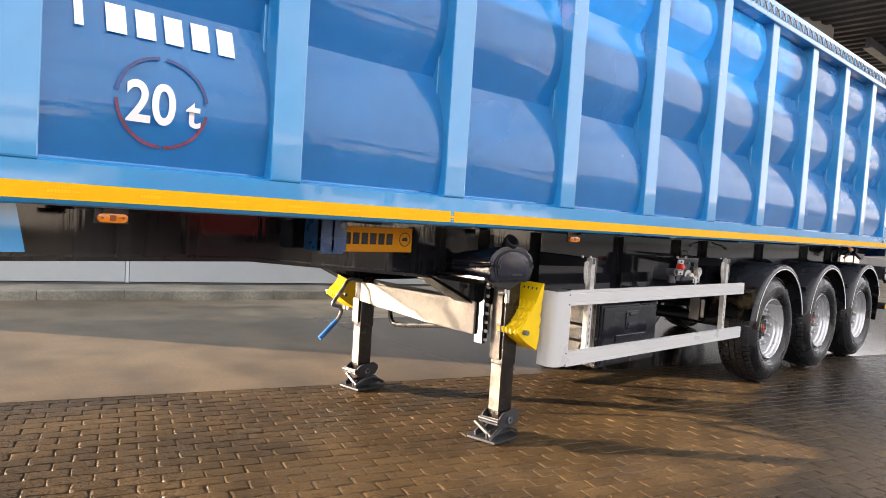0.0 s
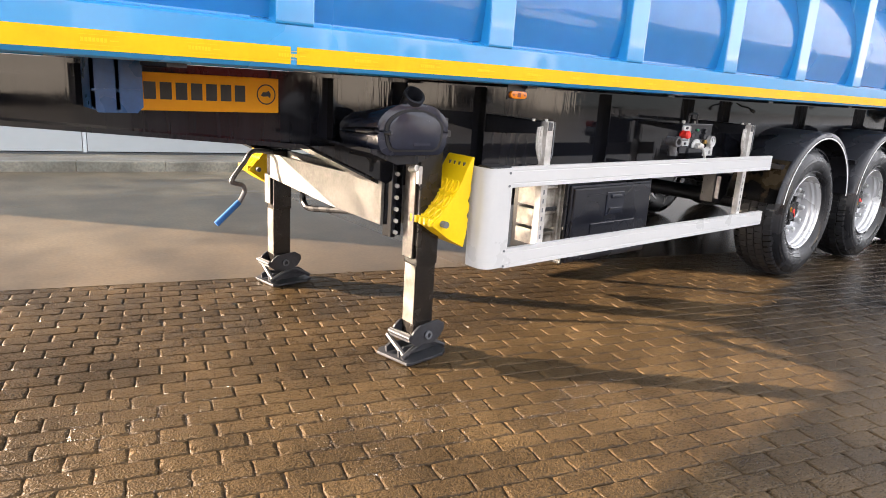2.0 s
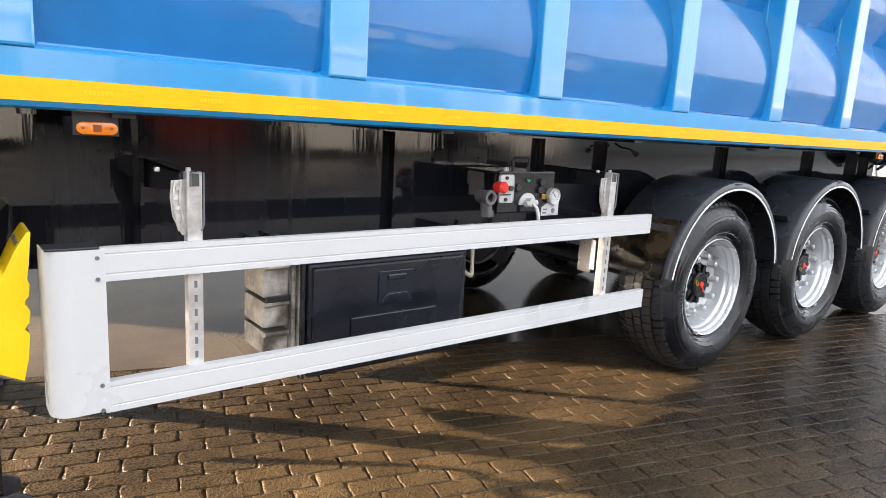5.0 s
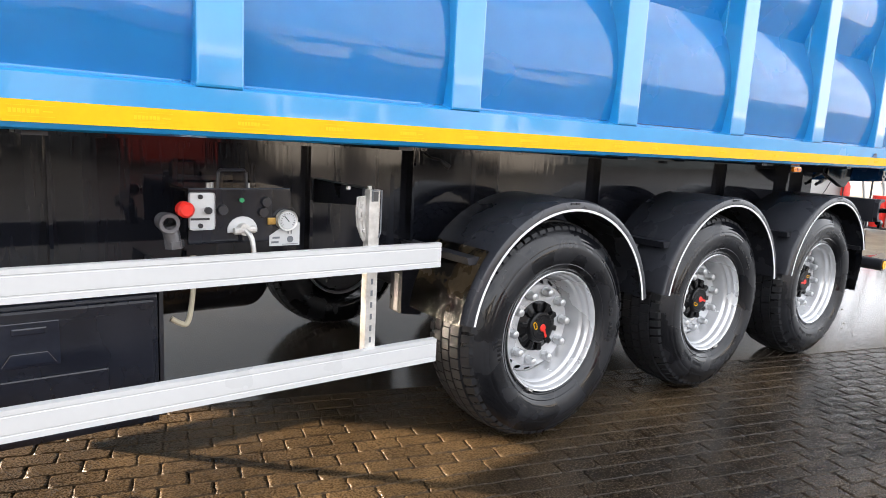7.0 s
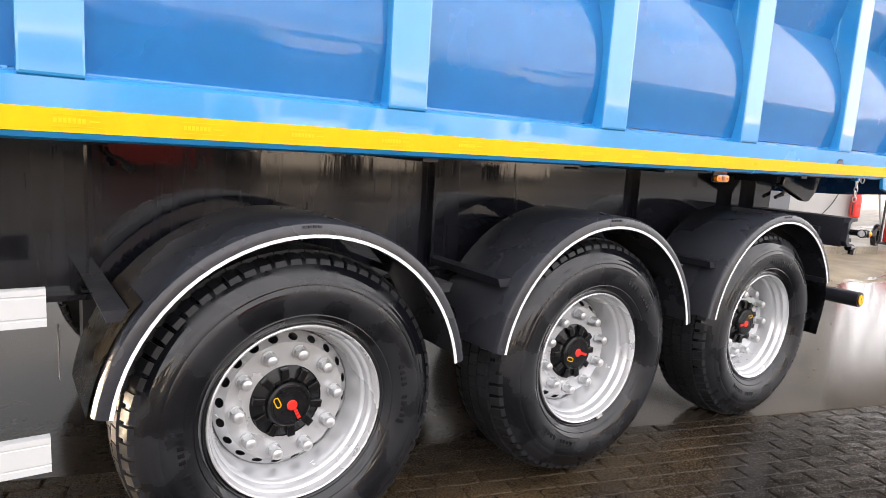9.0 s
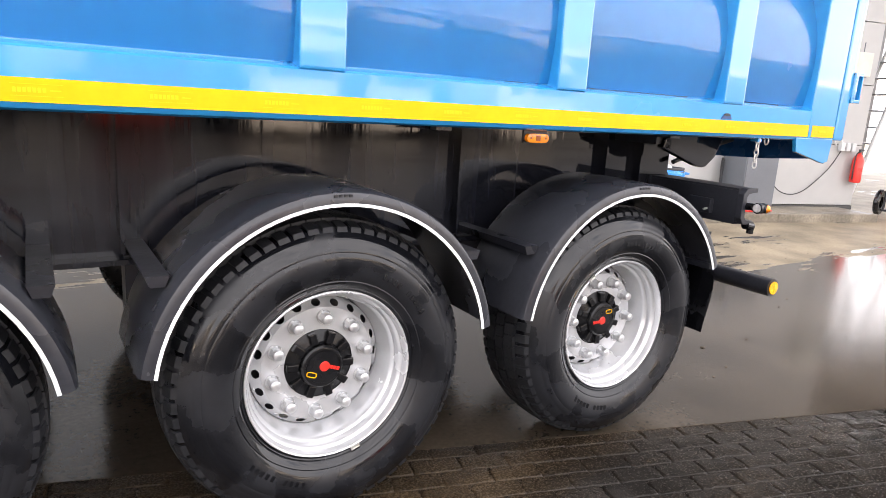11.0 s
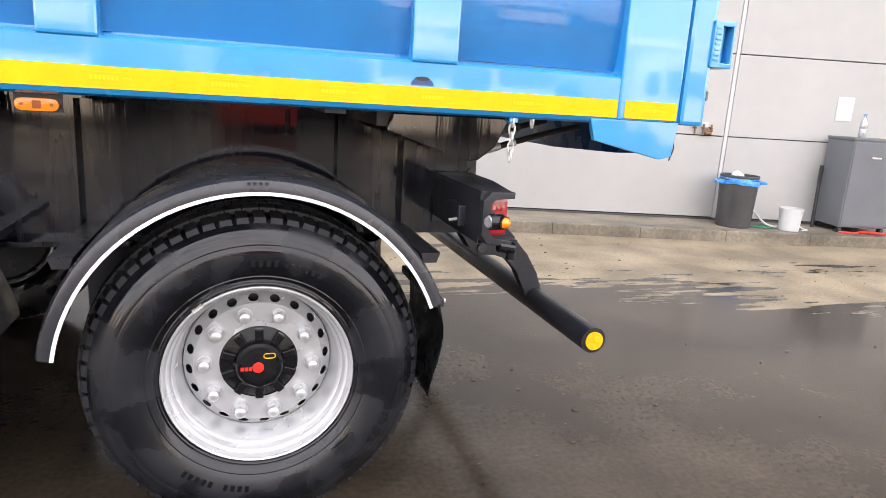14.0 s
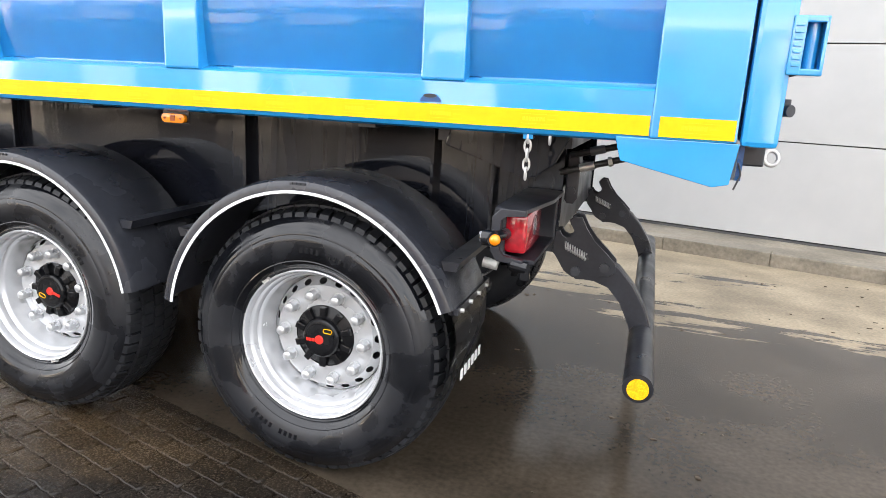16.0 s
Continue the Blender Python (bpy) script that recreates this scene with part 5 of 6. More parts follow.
# ---- landing legs ----
def build_leg(cx, y, top, plate_dx, plate_dy, sway):
    bm = B()
    box(bm, cx - 0.060, cx + 0.060, y - 0.052, y + 0.052, 0.49, top, 0.006)
    box(bm, cx - 0.072, cx - 0.058, y - 0.03, y + 0.05, 0.52, top - 0.15, 0.003)
    leg = part("landing_leg", bm, LEG_WORN, trailer, "worn black square landing leg on a tilting foot")
    # sun on the forward face, put into a paler colour over worn steel
    part("worn_lit_strip", box(B(), cx - 0.0745, cx - 0.0715, y - 0.029, y + 0.049, 0.525, top - 0.155), LEG_EDGE, leg, "worn face of the leg, paled as if sunlit")
    part("worn_lit_strip", box(B(), cx - 0.0590, cx - 0.0555, y - 0.042, y + 0.042, 0.20, 0.488), LEG_EDGE, leg, "worn face of the leg, paled as if sunlit")
    bm = B()
    box(bm, cx - 0.056, cx + 0.056, y - 0.046, y + 0.046, 0.12, 0.52, 0.005)
    part("inner_tube", bm, LEG_WORN, leg, "rust-stained inner tube")
    m = Matrix.Translation((cx, y, 0)) @ Matrix.Rotation(radians(sway), 4, "Z")
    bm = B()
    # cheeks with the pivot pin, and the rocker under them
    for s in (-1, 1):
        prism(bm, [(-0.115, 0.135), (-0.085, 0.175), (-0.055, 0.195), (0.075, 0.205), (0.115, 0.180), (0.120, 0.150), (0.095, 0.115), (0.05, 0.092), (-0.07, 0.10)], "y", s * 0.066 - 0.006, s * 0.066 + 0.006, 0.002)
    box(bm, -0.112, -0.10, -0.07, 0.07, 0.125, 0.165, 0.003)
    bmesh.ops.transform(bm, matrix=m, verts=bm.verts[:])
    foot = part("foot", bm, FOOT_GREY, leg, "grey cast cheeks of the foot")
    bm = B()
    cyl(bm, (0.0, -0.082, 0.145), (0.0, 0.082, 0.145), 0.021, 16)
    cyl(bm, (-0.11, -0.075, 0.15), (-0.11, 0.075, 0.15), 0.013, 12)
    bmesh.ops.transform(bm, matrix=m, verts=bm.verts[:])
    part("pivot_pin", bm, BLACK_MATT, leg, "round pivot pin")
    bm = B()
    lathe(bm, [(0.013, -0.084), (0.013, -0.090), (0.021, -0.090), (0.021, -0.080)], (0.0, 0.0, 0.145), "y", 20, True)
    bmesh.ops.transform(bm, matrix=m, verts=bm.verts[:])
    part("pin_ring", bm, STEEL_GREY, leg, "worn ring round the pin", smooth=True)
    bm = B()
    m2 = m @ Matrix.Translation((plate_dx, plate_dy, 0))
    for s in (-1, 1):
        prism(bm, [(-0.13, 0.02), (0.125, 0.02), (0.145, 0.045), (0.09, 0.085), (0.03, 0.095), (-0.03, 0.055), (-0.10, 0.07), (-0.135, 0.05)], "y", s * 0.045 - 0.007, s * 0.045 + 0.007, 0.002)
    tube(bm, bend([(-0.14, -0.08, 0.03), (-0.06, -0.085, 0.07), (0.02, -0.085, 0.085), (0.09, -0.08, 0.06), (0.15, -0.08, 0.03)]), 0.012, 8)
    tube(bm, [(-0.12, -0.09, 0.03), (-0.10, 0.07, 0.10)], 0.014, 8)
    bmesh.ops.transform(bm, matrix=m2, verts=bm.verts[:])
    part("rocker", bm, FOOT_GREY, leg, "bent rocker of the foot")
    bm = B()
    prism(bm, [(-0.14, -0.115), (-0.11, -0.125), (0.10, -0.125), (0.155, -0.09), (0.16, 0.07), (0.12, 0.115), (-0.11, 0.12), (-0.15, 0.09)], "z", 0.0, 0.014, 0.002)
    bmesh.ops.transform(bm, matrix=m2 @ Matrix.Rotation(radians(1.0), 4, "Y"), verts=bm.verts[:])
    for v in bm.verts:
        v.co.z = max(v.co.z, -0.004)
    part("base_plate", bm, FOOT_GREY, leg, "flat steel base plate")
    return leg


LEG_EDGE = material("worn_sunlit_steel", (0.085, 0.066, 0.050), 0.4, metal=0.3, var=0.5, scale=9, fine=40, bump=0.1, second=(0.20, 0.185, 0.165))
near_leg = build_leg(-3.493, 0.332, 1.15, 0.03, 0.06, 8)
build_leg(-3.55, 1.775, 0.86, 0.04, 0.02, 6)
bm = B()
box(bm, -3.625, -3.60, 0.40, 0.47, 0.61, 0.985, 0.003)
box(bm, -3.605, -3.535, 0.445, 0.46, 0.605, 0.985, 0.003)
part("mount_plate", bm, BLACK, near_leg, "black drilled mounting plate")
for k in range(7):
    z = 0.635 + k * 0.055
    part("mount_bolt", cyl(B(), (-3.605, 0.385, z), (-3.60, 0.43, z), 0.0105, 6), ZINC, near_leg, "silver bolt head")
bm = B()
prism(bm, [(-3.53, 0.86), (-3.50, 0.86), (-3.50, 0.655), (-3.53, 0.655)], "y", 0.46, 1.70, 0.004)
prism(bm, [(0.46, 0.872), (1.70, 0.845), (1.70, 0.70), (0.95, 0.665), (0.46, 0.66)], "x", -3.645, -3.628, 0.002)
part("cross_plate", bm, DULL_GREY, trailer, "pale galvanised cross plate between the legs")
bm = B()
tube(bm, bend([(-3.57, 1.415, 0.70), (-3.57, 1.41, 0.63), (-3.57, 1.385, 0.59), (-3.57, 1.32, 0.575), (-3.57, 1.07, 0.612), (-3.57, 0.78, 0.66)]), 0.018, 10)
part("cross_tube", bm, HUB_BLACK, trailer, "bent black cross tube", smooth=True)
bm = B()
prism(bm, [(-4.02, 1.035), (-3.60, 0.845), (-3.45, 0.845), (-3.45, 1.03)], "y", 0.45, 0.47)
part("gusset", bm, BLACK, trailer)
bm = B()
cyl(bm, (-3.60, 0.30, 0.945), (-3.60, 0.25, 0.955), 0.015, 12)
box(bm, -3.597, -3.577, 0.238, 0.262, 0.885, 0.965, 0.004)
part("leg_fitting", bm, ZINC, near_leg)
# crank on the far leg
bm = B()
tube(bm, bend([(-3.60, 1.74, 0.845), (-3.74, 1.72, 0.86), (-3.80, 1.72, 0.79), (-3.874, 1.72, 0.692), (-3.855, 1.72, 0.67), (-3.813, 1.72, 0.657), (-3.798, 1.72, 0.617), (-3.835, 1.72, 0.55)], 8), 0.0145, 10)
crank = part("crank_handle", bm, CAST_GREY, trailer, "dull grey folded crank handle with a blue grip", smooth=True)
bm = B()
cyl(bm, (-3.833, 1.72, 0.555), (-3.975, 1.72, 0.43), 0.018, 14)
part("grip", bm, BLUE_GRIP, crank, "blue rubber grip")


# ---- wheel chocks in their holders ----
def build_chock(m, label):
    root = thing("wheel_chock", label, "wheel chock", "wheel chocks")
    root.matrix_basis = m
    bm = B()
    # profile in (x, z): curved working face from the thin tip down to the ridge
    face = [(-0.005, 0.42), (-0.035, 0.37), (-0.06, 0.315), (-0.10, 0.25), (-0.145, 0.19), (-0.20, 0.14), (-0.218, 0.128)]
    back = [(-0.212, 0.112), (-0.13, 0.055), (-0.05, 0.012), (-0.03, 0.0)]
    lobes = [(-0.018, 0.06), (-0.010, 0.135), (-0.028, 0.150), (-0.010, 0.165), (-0.006, 0.20), (-0.014, 0.215), (-0.026, 0.222), (-0.008, 0.24), (-0.004, 0.275), (-0.014, 0.292), (-0.004, 0.33), (0.005, 0.42)]
    prism(bm, face + back + lobes, "y", 0.0, 0.18, 0.004)
    wedge = part("wedge", bm, CHOCK_YELLOW, None, "", smooth=False)
    wedge.parent = root
    bm = B()
    # raised lips of the pockets on the curved face
    for i in range(3):
        (xa, za), (xb, zb) = face[i + 2], face[i + 3]
        for k in range(4):
            y = 0.025 + k * 0.042
            mid = Vector(((xa + xb) / 2, y, (za + zb) / 2))
            d = Vector((xb - xa, 0, zb - za)).normalized()
            nrm = Vector((d.z, 0, -d.x))
            if nrm.x > 0:
                nrm = -nrm
            ring = [mid + d * 0.030 * math.cos(t * math.pi / 8) + Vector((0, 0.016 * math.sin(t * math.pi / 8), 0)) + nrm * 0.002 for t in range(17)]
            tube(bm, ring, 0.0045, 6)
    for k in range(5):
        y = 0.012 + k * 0.034
        box(bm, -0.225, -0.200, y, y + 0.016, 0.112, 0.146, 0.002)
    lips = part("pocket_rim", bm, CHOCK_YELLOW, None)
    lips.parent = root
    for k in range(4):
        hole = part("slot", box(B(), -0.031, -0.020, 0.03 + k * 0.034, 0.038 + k * 0.034, 0.372, 0.392), SEAM, None)
        hole.parent = root
    bm = B()
    tube(bm, [(-0.165, -0.03, 0.125), (-0.165, 0.26, 0.125)], 0.011, 10)
    cyl(bm, (-0.165, -0.035, 0.125), (-0.165, -0.005, 0.125), 0.016, 8)
    rod = part("holding_rod", bm, STEEL_GREY, None)
    rod.parent = root
    return root


build_chock(pose(-3.345, 0.165, 0.59), "yellow plastic wheel chock on a rod beside the near leg")
build_chock(pose(-3.44, 1.99, 0.585), "yellow plastic wheel chock hung beside the far leg")

# ---- tail: lamps, underrun bar, chain ----
bm = B()
outer = [(3.388, 1.112), (3.31, 1.112), (3.283, 1.085), (3.283, 0.975), (3.305, 0.945), (3.388, 0.94)]
prism(bm, outer + [(3.388, 0.955), (3.322, 0.962), (3.308, 0.98), (3.308, 1.075), (3.322, 1.09), (3.388, 1.092)], "y", 0.0, 0.03, 0.003)
lamp_box = part("lamp_bracket", bm, BLACK_MATT, trailer, "black steel bracket round the tail lamp")
bm = B()
prism(bm, [(3.285, 0.03), (3.388, 0.03), (3.43, 0.30), (3.43, 0.54), (3.285, 0.54)], "z", 1.098, 1.110)
box(bm, 3.285, 3.42, 0.03, 0.42, 0.942, 0.954)
box(bm, 3.283, 3.297, 0.03, 0.54, 0.945, 1.10)
part("lamp_shelf", bm, BLACK_MATT, lamp_box)
part("rear_cross_beam", box(B(), 3.284, 3.41, 0.545, BODY_W - 0.545, 0.91, 1.108, 0.008), BLACK_MATT, lamp_box, "black rear cross beam")
part("junction_box", box(B(), 3.255, 3.283, 0.15, 0.28, 0.975, 1.045, 0.005), BLACK_MATT, lamp_box)
part("stud", cyl(B(), (3.225, 0.16, 0.995), (3.258, 0.165, 0.998), 0.0055, 8), ZINC, lamp_box)
bm = B()
cyl(bm, (3.35, 0.015, 0.938), (3.40, 0.015, 0.93), 0.020, 14)
cyl(bm, (3.395, 0.015, 0.942), (3.395, 0.015, 0.895), 0.016, 14)
part("rubber_buffer", bm, RUBBER, lamp_box)
for y0 in (0.04, BODY_W - 0.40):
    lamp = part("tail_lamp", box(B(), 3.298, 3.320, y0, y0 + 0.28, 0.958, 1.096, 0.012), BLACK_MATT, trailer, "red tail lamp in a black housing")
    part("red_lens", box(B(), 3.314, 3.388, y0 + 0.006, y0 + 0.27, 0.964, 1.090, 0.016), RED_LENS, lamp, "ribbed red lens", smooth=True)
    part("clear_lens", cyl(B(), (3.383, y0 + 0.14, 1.035), (3.389, y0 + 0.14, 1.035), 0.032, 20), CLEAR, lamp)
bm = B()
tube(bm, [(3.325, 0.03, 1.03), (3.318, -0.02, 1.032), (3.30, -0.062, 1.034)], 0.017, 12)
cyl(bm, (3.276, -0.078, 1.034), (3.316, -0.078, 1.034), 0.024, 20)
cyl(bm, (3.30, -0.055, 1.034), (3.318, -0.10, 1.034), 0.021, 20)
stalk = part("marker_stalk", bm, RUBBER, trailer, "rubber stalk lamp, amber behind and clear in front", smooth=True)
bm = B()
bmesh.ops.create_uvsphere(bm, u_segments=16, v_segments=10, radius=0.0175, matrix=Matrix.Translation((3.318, -0.097, 1.034)))
part("amber_lens", bm, AMBER, stalk, smooth=True)
part("clear_lens", cyl(B(), (3.277, -0.078, 1.034), (3.268, -0.082, 1.034), 0.021, 20, 0.016), CLEAR, stalk)
# underrun bar on two curved arms
bm = B()
cyl(bm, (3.772, 0.075, 0.572), (3.772, BODY_W - 0.075, 0.572), 0.048, 32)
bar = part("underrun_bar", bm, BLACK_MATT, trailer, "black round underrun bar on curved arms with amber end reflectors", smooth=True)
for y in (0.072, BODY_W - 0.072):
    s = -1 if y < 1 else 1
    bm = B()
    cyl(bm, (3.772, y, 0.572), (3.772, y + s * 0.006, 0.572), 0.034, 24)
    for k in range(4):
        box(bm, -0.033, 0.033, -0.0012, 0.0012, -0.001, 0.001, 0, Matrix.Translation((3.772, y + s * 0.0065, 0.572)) @ Matrix.Rotation(radians(45 * k), 4, "Y"))
    part("end_reflector", bm, YELLOW_REFLEX, bar, "round amber reflector")
for y in (0.60, 1.94):
    bm = B()
    outer = [(3.47, 0.80), (3.52, 0.845), (3.60, 0.86), (3.66, 0.835), (3.72, 0.77), (3.77, 0.69), (3.80, 0.61), (3.80, 0.55)]
    inn = [(3.735, 0.55), (3.72, 0.62), (3.68, 0.70), (3.63, 0.755), (3.57, 0.775), (3.50, 0.765)]
    prism(bm, outer + inn, "y", y - 0.03, y + 0.03, 0.006)
    part("arm", bm, BLACK_MATT, bar, "curved flat arm")
    bm = B()
    plate_pts = [(3.405, 0.87), (3.41, 0.955), (3.428, 0.957), (3.435, 0.936), (3.456, 0.926), (3.477, 0.937), (3.484, 0.964), (3.466, 0.984), (3.460, 1.002), (3.478, 1.018), (3.506, 1.016),
                 (3.527, 0.975), (3.56, 0.925), (3.61, 0.885), (3.645, 0.85), (3.65, 0.815), (3.62, 0.795), (3.575, 0.80), (3.54, 0.79), (3.49, 0.778), (3.455, 0.80), (3.43, 0.845)]
    prism(bm, plate_pts, "y", y - 0.052, y - 0.036, 0.003)
    prism(bm, plate_pts, "y", y + 0.036, y + 0.05, 0.003)
    part("pivot_plate", bm, BLACK_MATT, bar, "notched pivot plate")
    for px, pz in ((3.608, 0.832), (3.50, 0.806)):
        part("pivot_bolt", cyl(B(), (px, y - 0.066, pz), (px, y + 0.06, pz), 0.019, 8), FOOT_GREY, bar)
    bm = B()
    coil = [(3.452 + 0.0011 * k, y - 0.062 + 0.014 * math.cos(k * 0.75), 0.905 - 0.0005 * k + 0.014 * math.sin(k * 0.75)) for k in range(78)]
    tube(bm, coil, 0.0032, 5)
    part("return_spring", bm, ZINC, bar, "small coil spring")
    bm = B()
    prism(bm, [(3.445, 0.92), (3.53, 0.882), (3.548, 0.858), (3.53, 0.848), (3.45, 0.89)], "y", y - 0.0525, y - 0.0515)
    part("spring_slot", bm, SEAM, bar)


def chain(points, name="chain"):
    bm = B()
    for i, (a, b) in enumerate(zip(points, points[1:])):
        a, b = Vector(a), Vector(b)
        d = (b - a)
        mid, d = (a + b) / 2, d.normalized()
        side = (Vector((1, 0, 0)) if i % 2 else Vector((0, 1, 0)))
        side = (side - d * side.dot(d)).normalized()
        ring = []
        for t in range(13):
            c, s = math.cos(t * math.pi / 6), math.sin(t * math.pi / 6)
            ring.append(mid + d * (0.019 * c) + side * (0.0095 * s))
        tube(bm, ring, 0.0035, 6)
    return part(name, bm, ZINC, trailer, "short hanging silver chain", smooth=True)


chain([(3.37, 0.03, 1.345 - 0.0275 * k) for k in range(6)])
chain([(3.435, 0.03, 1.345), (3.435, 0.03, 1.318)])
bm = B()
box(bm, 3.355, 3.385, 0.02, 0.06, 1.325, 1.345, 0.003)
part("chain_lug", bm, BLUE, body)
# plain silver cylinder standing in for pale clamp rods
bm = B()
cyl(bm, (3.17, 0.40, 0.835), (3.225, 0.40, 0.828), 0.020, 16)
part("clamp_stub", bm, ZINC, trailer, "short round silver clamp rod below the beam")

# ---- things along the wall ----
def wall_place(x, out, z=0.0, turn=0.0):
    return wall_m(x, out, z) @ pose(0, 0, 0, 0, 0, turn)


def child(name, bm, mat, root, label="", smooth=False):
    ob = part(name, bm, mat, None, label, smooth)
    ob.parent = root
    return ob


bin_root = thing("waste_bin", "dark grey plastic waste bin lined with a blue bag", "bin")
bin_root.matrix_basis = wall_place(8.26, 0.37, KERB_H)
bm = B()
lathe(bm, [(0.0, 0.0), (0.185, 0.0), (0.192, 0.01), (0.215, 0.52), (0.222, 0.525), (0.222, 0.56), (0.208, 0.56), (0.18, 0.05), (0.0, 0.04)], (0, 0, 0), "z", 36)
child("tub", bm, BIN_GREY, bin_root, smooth=True)
bm = B()
lathe(bm, [(0.195, 0.575), (0.214, 0.575), (0.218, 0.59), (0.214, 0.605), (0.195, 0.605)], (0, 0, 0), "z", 36, True)
child("rim", bm, BIN_GREY, bin_root, "dark rim over the bag", smooth=True)
bm = B()
lathe(bm, [(0.228, 0.50), (0.232, 0.515), (0.228, 0.55), (0.205, 0.572), (0.19, 0.55), (0.18, 0.40)], (0, 0, 0), "z", 40)
for v in bm.verts:
    r = math.hypot(v.co.x, v.co.y)
    k = 1 + 0.08 * noise.noise(v.co * 9)
    v.co = Vector((v.co.x * k, v.co.y * k, v.co.z + 0.018 * noise.noise(v.co * 7 + Vector((5, 0, 0)))))
for sx in (-1, 1):
    prism(bm, [(sx * 0.21, 0.55), (sx * 0.31, 0.535), (sx * 0.30, 0.51), (sx * 0.22, 0.505)], "y", -0.08, 0.02, 0.004)
child("bag", bm, BAG_BLUE, bin_root, "crumpled blue bag folded over the rim", smooth=True)
bm = B()
bmesh.ops.create_icosphere(bm, subdivisions=2, radius=0.08, matrix=Matrix.Translation((-0.03, 0, 0.565)))
for v in bm.verts:
    v.co += v.normal * 0.03 * noise.noise(v.co * 16)
child("paper_waste", bm, WHITE, bin_root, "crumpled white paper waste")

bucket = thing("bucket", "small white plastic bucket on the kerb walk", "bucket")
bucket.matrix_basis = wall_place(8.86, 0.50, KERB_H)
bm = B()
lathe(bm, [(0.0, 0.0), (0.108, 0.0), (0.113, 0.006), (0.126, 0.235), (0.131, 0.238), (0.131, 0.262), (0.122, 0.262), (0.108, 0.02), (0, 0.015)], (0, 0, 0), "z", 32)
child("pail", bm, WHITE, bucket, smooth=True)
bm = B()
tube(bm, bend([(0.12, 0, 0.06), (0.16, -0.02, 0.03), (0.22, -0.02, 0.012), (0.13, -0.05, 0.01)]), 0.008)
child("bail", bm, WHITE, bucket, "white handle fallen to one side")

cab = thing("steel_cabinet", "dark grey steel cabinet on castors", "cabinet")
cab.matrix_basis = wall_place(9.72, 0.28, KERB_H)
bm = B()
box(bm, -0.30, 0.30, -0.25, 0.22, 0.07, 1.08, 0.008)
child("carcass", bm, STEEL_GREY, cab)
bm = B()
box(bm, -0.31, 0.31, -0.26, 0.23, 1.08, 1.11, 0.006)
child("top", bm, STEEL_GREY, cab)
bm = B()
box(bm, -0.285, 0.285, -0.262, -0.25, 0.09, 1.06, 0.004)
door = child("door", bm, STEEL_GREY, cab)
bm = B()
box(bm, -0.06, 0.05, -0.275, -0.262, 0.88, 0.90, 0.003)
h = part("handle", bm, ZINC, None, "small silver handle")
h.parent = door
for x in (-0.26, 0.26):
    for y in (-0.2, 0.18):
        child("castor", cyl(B(), (x - 0.02, y, 0.035), (x + 0.02, y, 0.035), 0.035, 14), BLACK_MATT, cab, "black castor")

lead = thing("red_cable", "red cable lying in loops under the cabinet", "cable")
lead.matrix_basis = wall_place(9.75, 0.55, KERB_H)
bm = B()
tube(bm, bend([(-0.30, 0.05, 0.012), (-0.15, -0.03, 0.014), (-0.02, 0.04, 0.02), (0.10, -0.02, 0.014), (0.16, 0.06, 0.012), (0.05, 0.09, 0.02), (-0.06, 0.0, 0.026), (0.12, -0.05, 0.03), (0.28, 0.02, 0.012)]), 0.011, 8)
child("cord", bm, RED, lead, smooth=True)

bottle = thing("plastic_bottle", "clear plastic bottle standing on the cabinet", "bottle")
bottle.matrix_basis = wall_place(9.66, 0.30, KERB_H + 1.11)
bm = B()
lathe(bm, [(0.0, 0.0), (0.036, 0.0), (0.04, 0.01), (0.04, 0.09), (0.037, 0.10), (0.04, 0.11), (0.04, 0.17), (0.018, 0.225), (0.014, 0.23), (0.014, 0.255), (0.0, 0.255)], (0, 0, 0), "z", 20)
child("flask", bm, CLEAR, bottle, smooth=True)
bm = B()
cyl(bm, (0, 0, 0.25), (0, 0, 0.272), 0.016, 14)
child("cap", bm, BAG_BLUE, bottle, "blue screw cap")

broom = thing("hose_rod", "dark rod with a coiled red cable leaning by the cabinet", "rod")
broom.matrix_basis = wall_place(9.33, 0.2, KERB_H)
bm = B()
tube(bm, [(0, 0, 0.0), (0.03, 0.06, 0.75)], 0.02, 10)
child("rod", bm, BLACK_MATT, broom)
bm = B()
for k in range(9):
    z = 0.55 + k * 0.022
    lathe(bm, [(0.024, z), (0.03, z + 0.006), (0.024, z + 0.012)], (0.024, 0.048, 0), "z", 12)
child("coil", bm, CABLE, broom)

paper = thing("notice_sheet", "blank white notice sheet fixed to the wall", "notice")
paper.matrix_basis = wall_place(9.59, 0.014, 1.41)
bm = B()
box(bm, -0.105, 0.105, -0.004, 0.0, 0, 0.285, 0.001)
child("sheet", bm, WHITE, paper)

tap = thing("wall_tap", "pair of brass taps on white wall plates", "tap")
tap.matrix_basis = wall_place(7.9, 0.012, 1.19) @ Matrix.Diagonal((0.8, 0.8, 0.8, 1))
BRASS = material("old_brass", (0.22, 0.13, 0.08), 0.4, metal=0.7, bump=0.02)
bm = B()
for x, z in ((-0.13, 0.09), (0.03, 0.09)):
    box(bm, x - 0.05, x + 0.05, -0.03, 0.0, z - 0.03, z + 0.05, 0.006)
child("back_plate", bm, WHITE, tap)
bm = B()
for x in (-0.13, 0.0, 0.12):
    cyl(bm, (x, -0.05, 0.11), (x, -0.05, -0.04), 0.014, 12)
    cyl(bm, (x, -0.0, 0.06), (x, -0.09, 0.05), 0.012, 12)
cyl(bm, (0.0, -0.05, 0.0), (0.14, -0.05, 0.02), 0.018, 12)
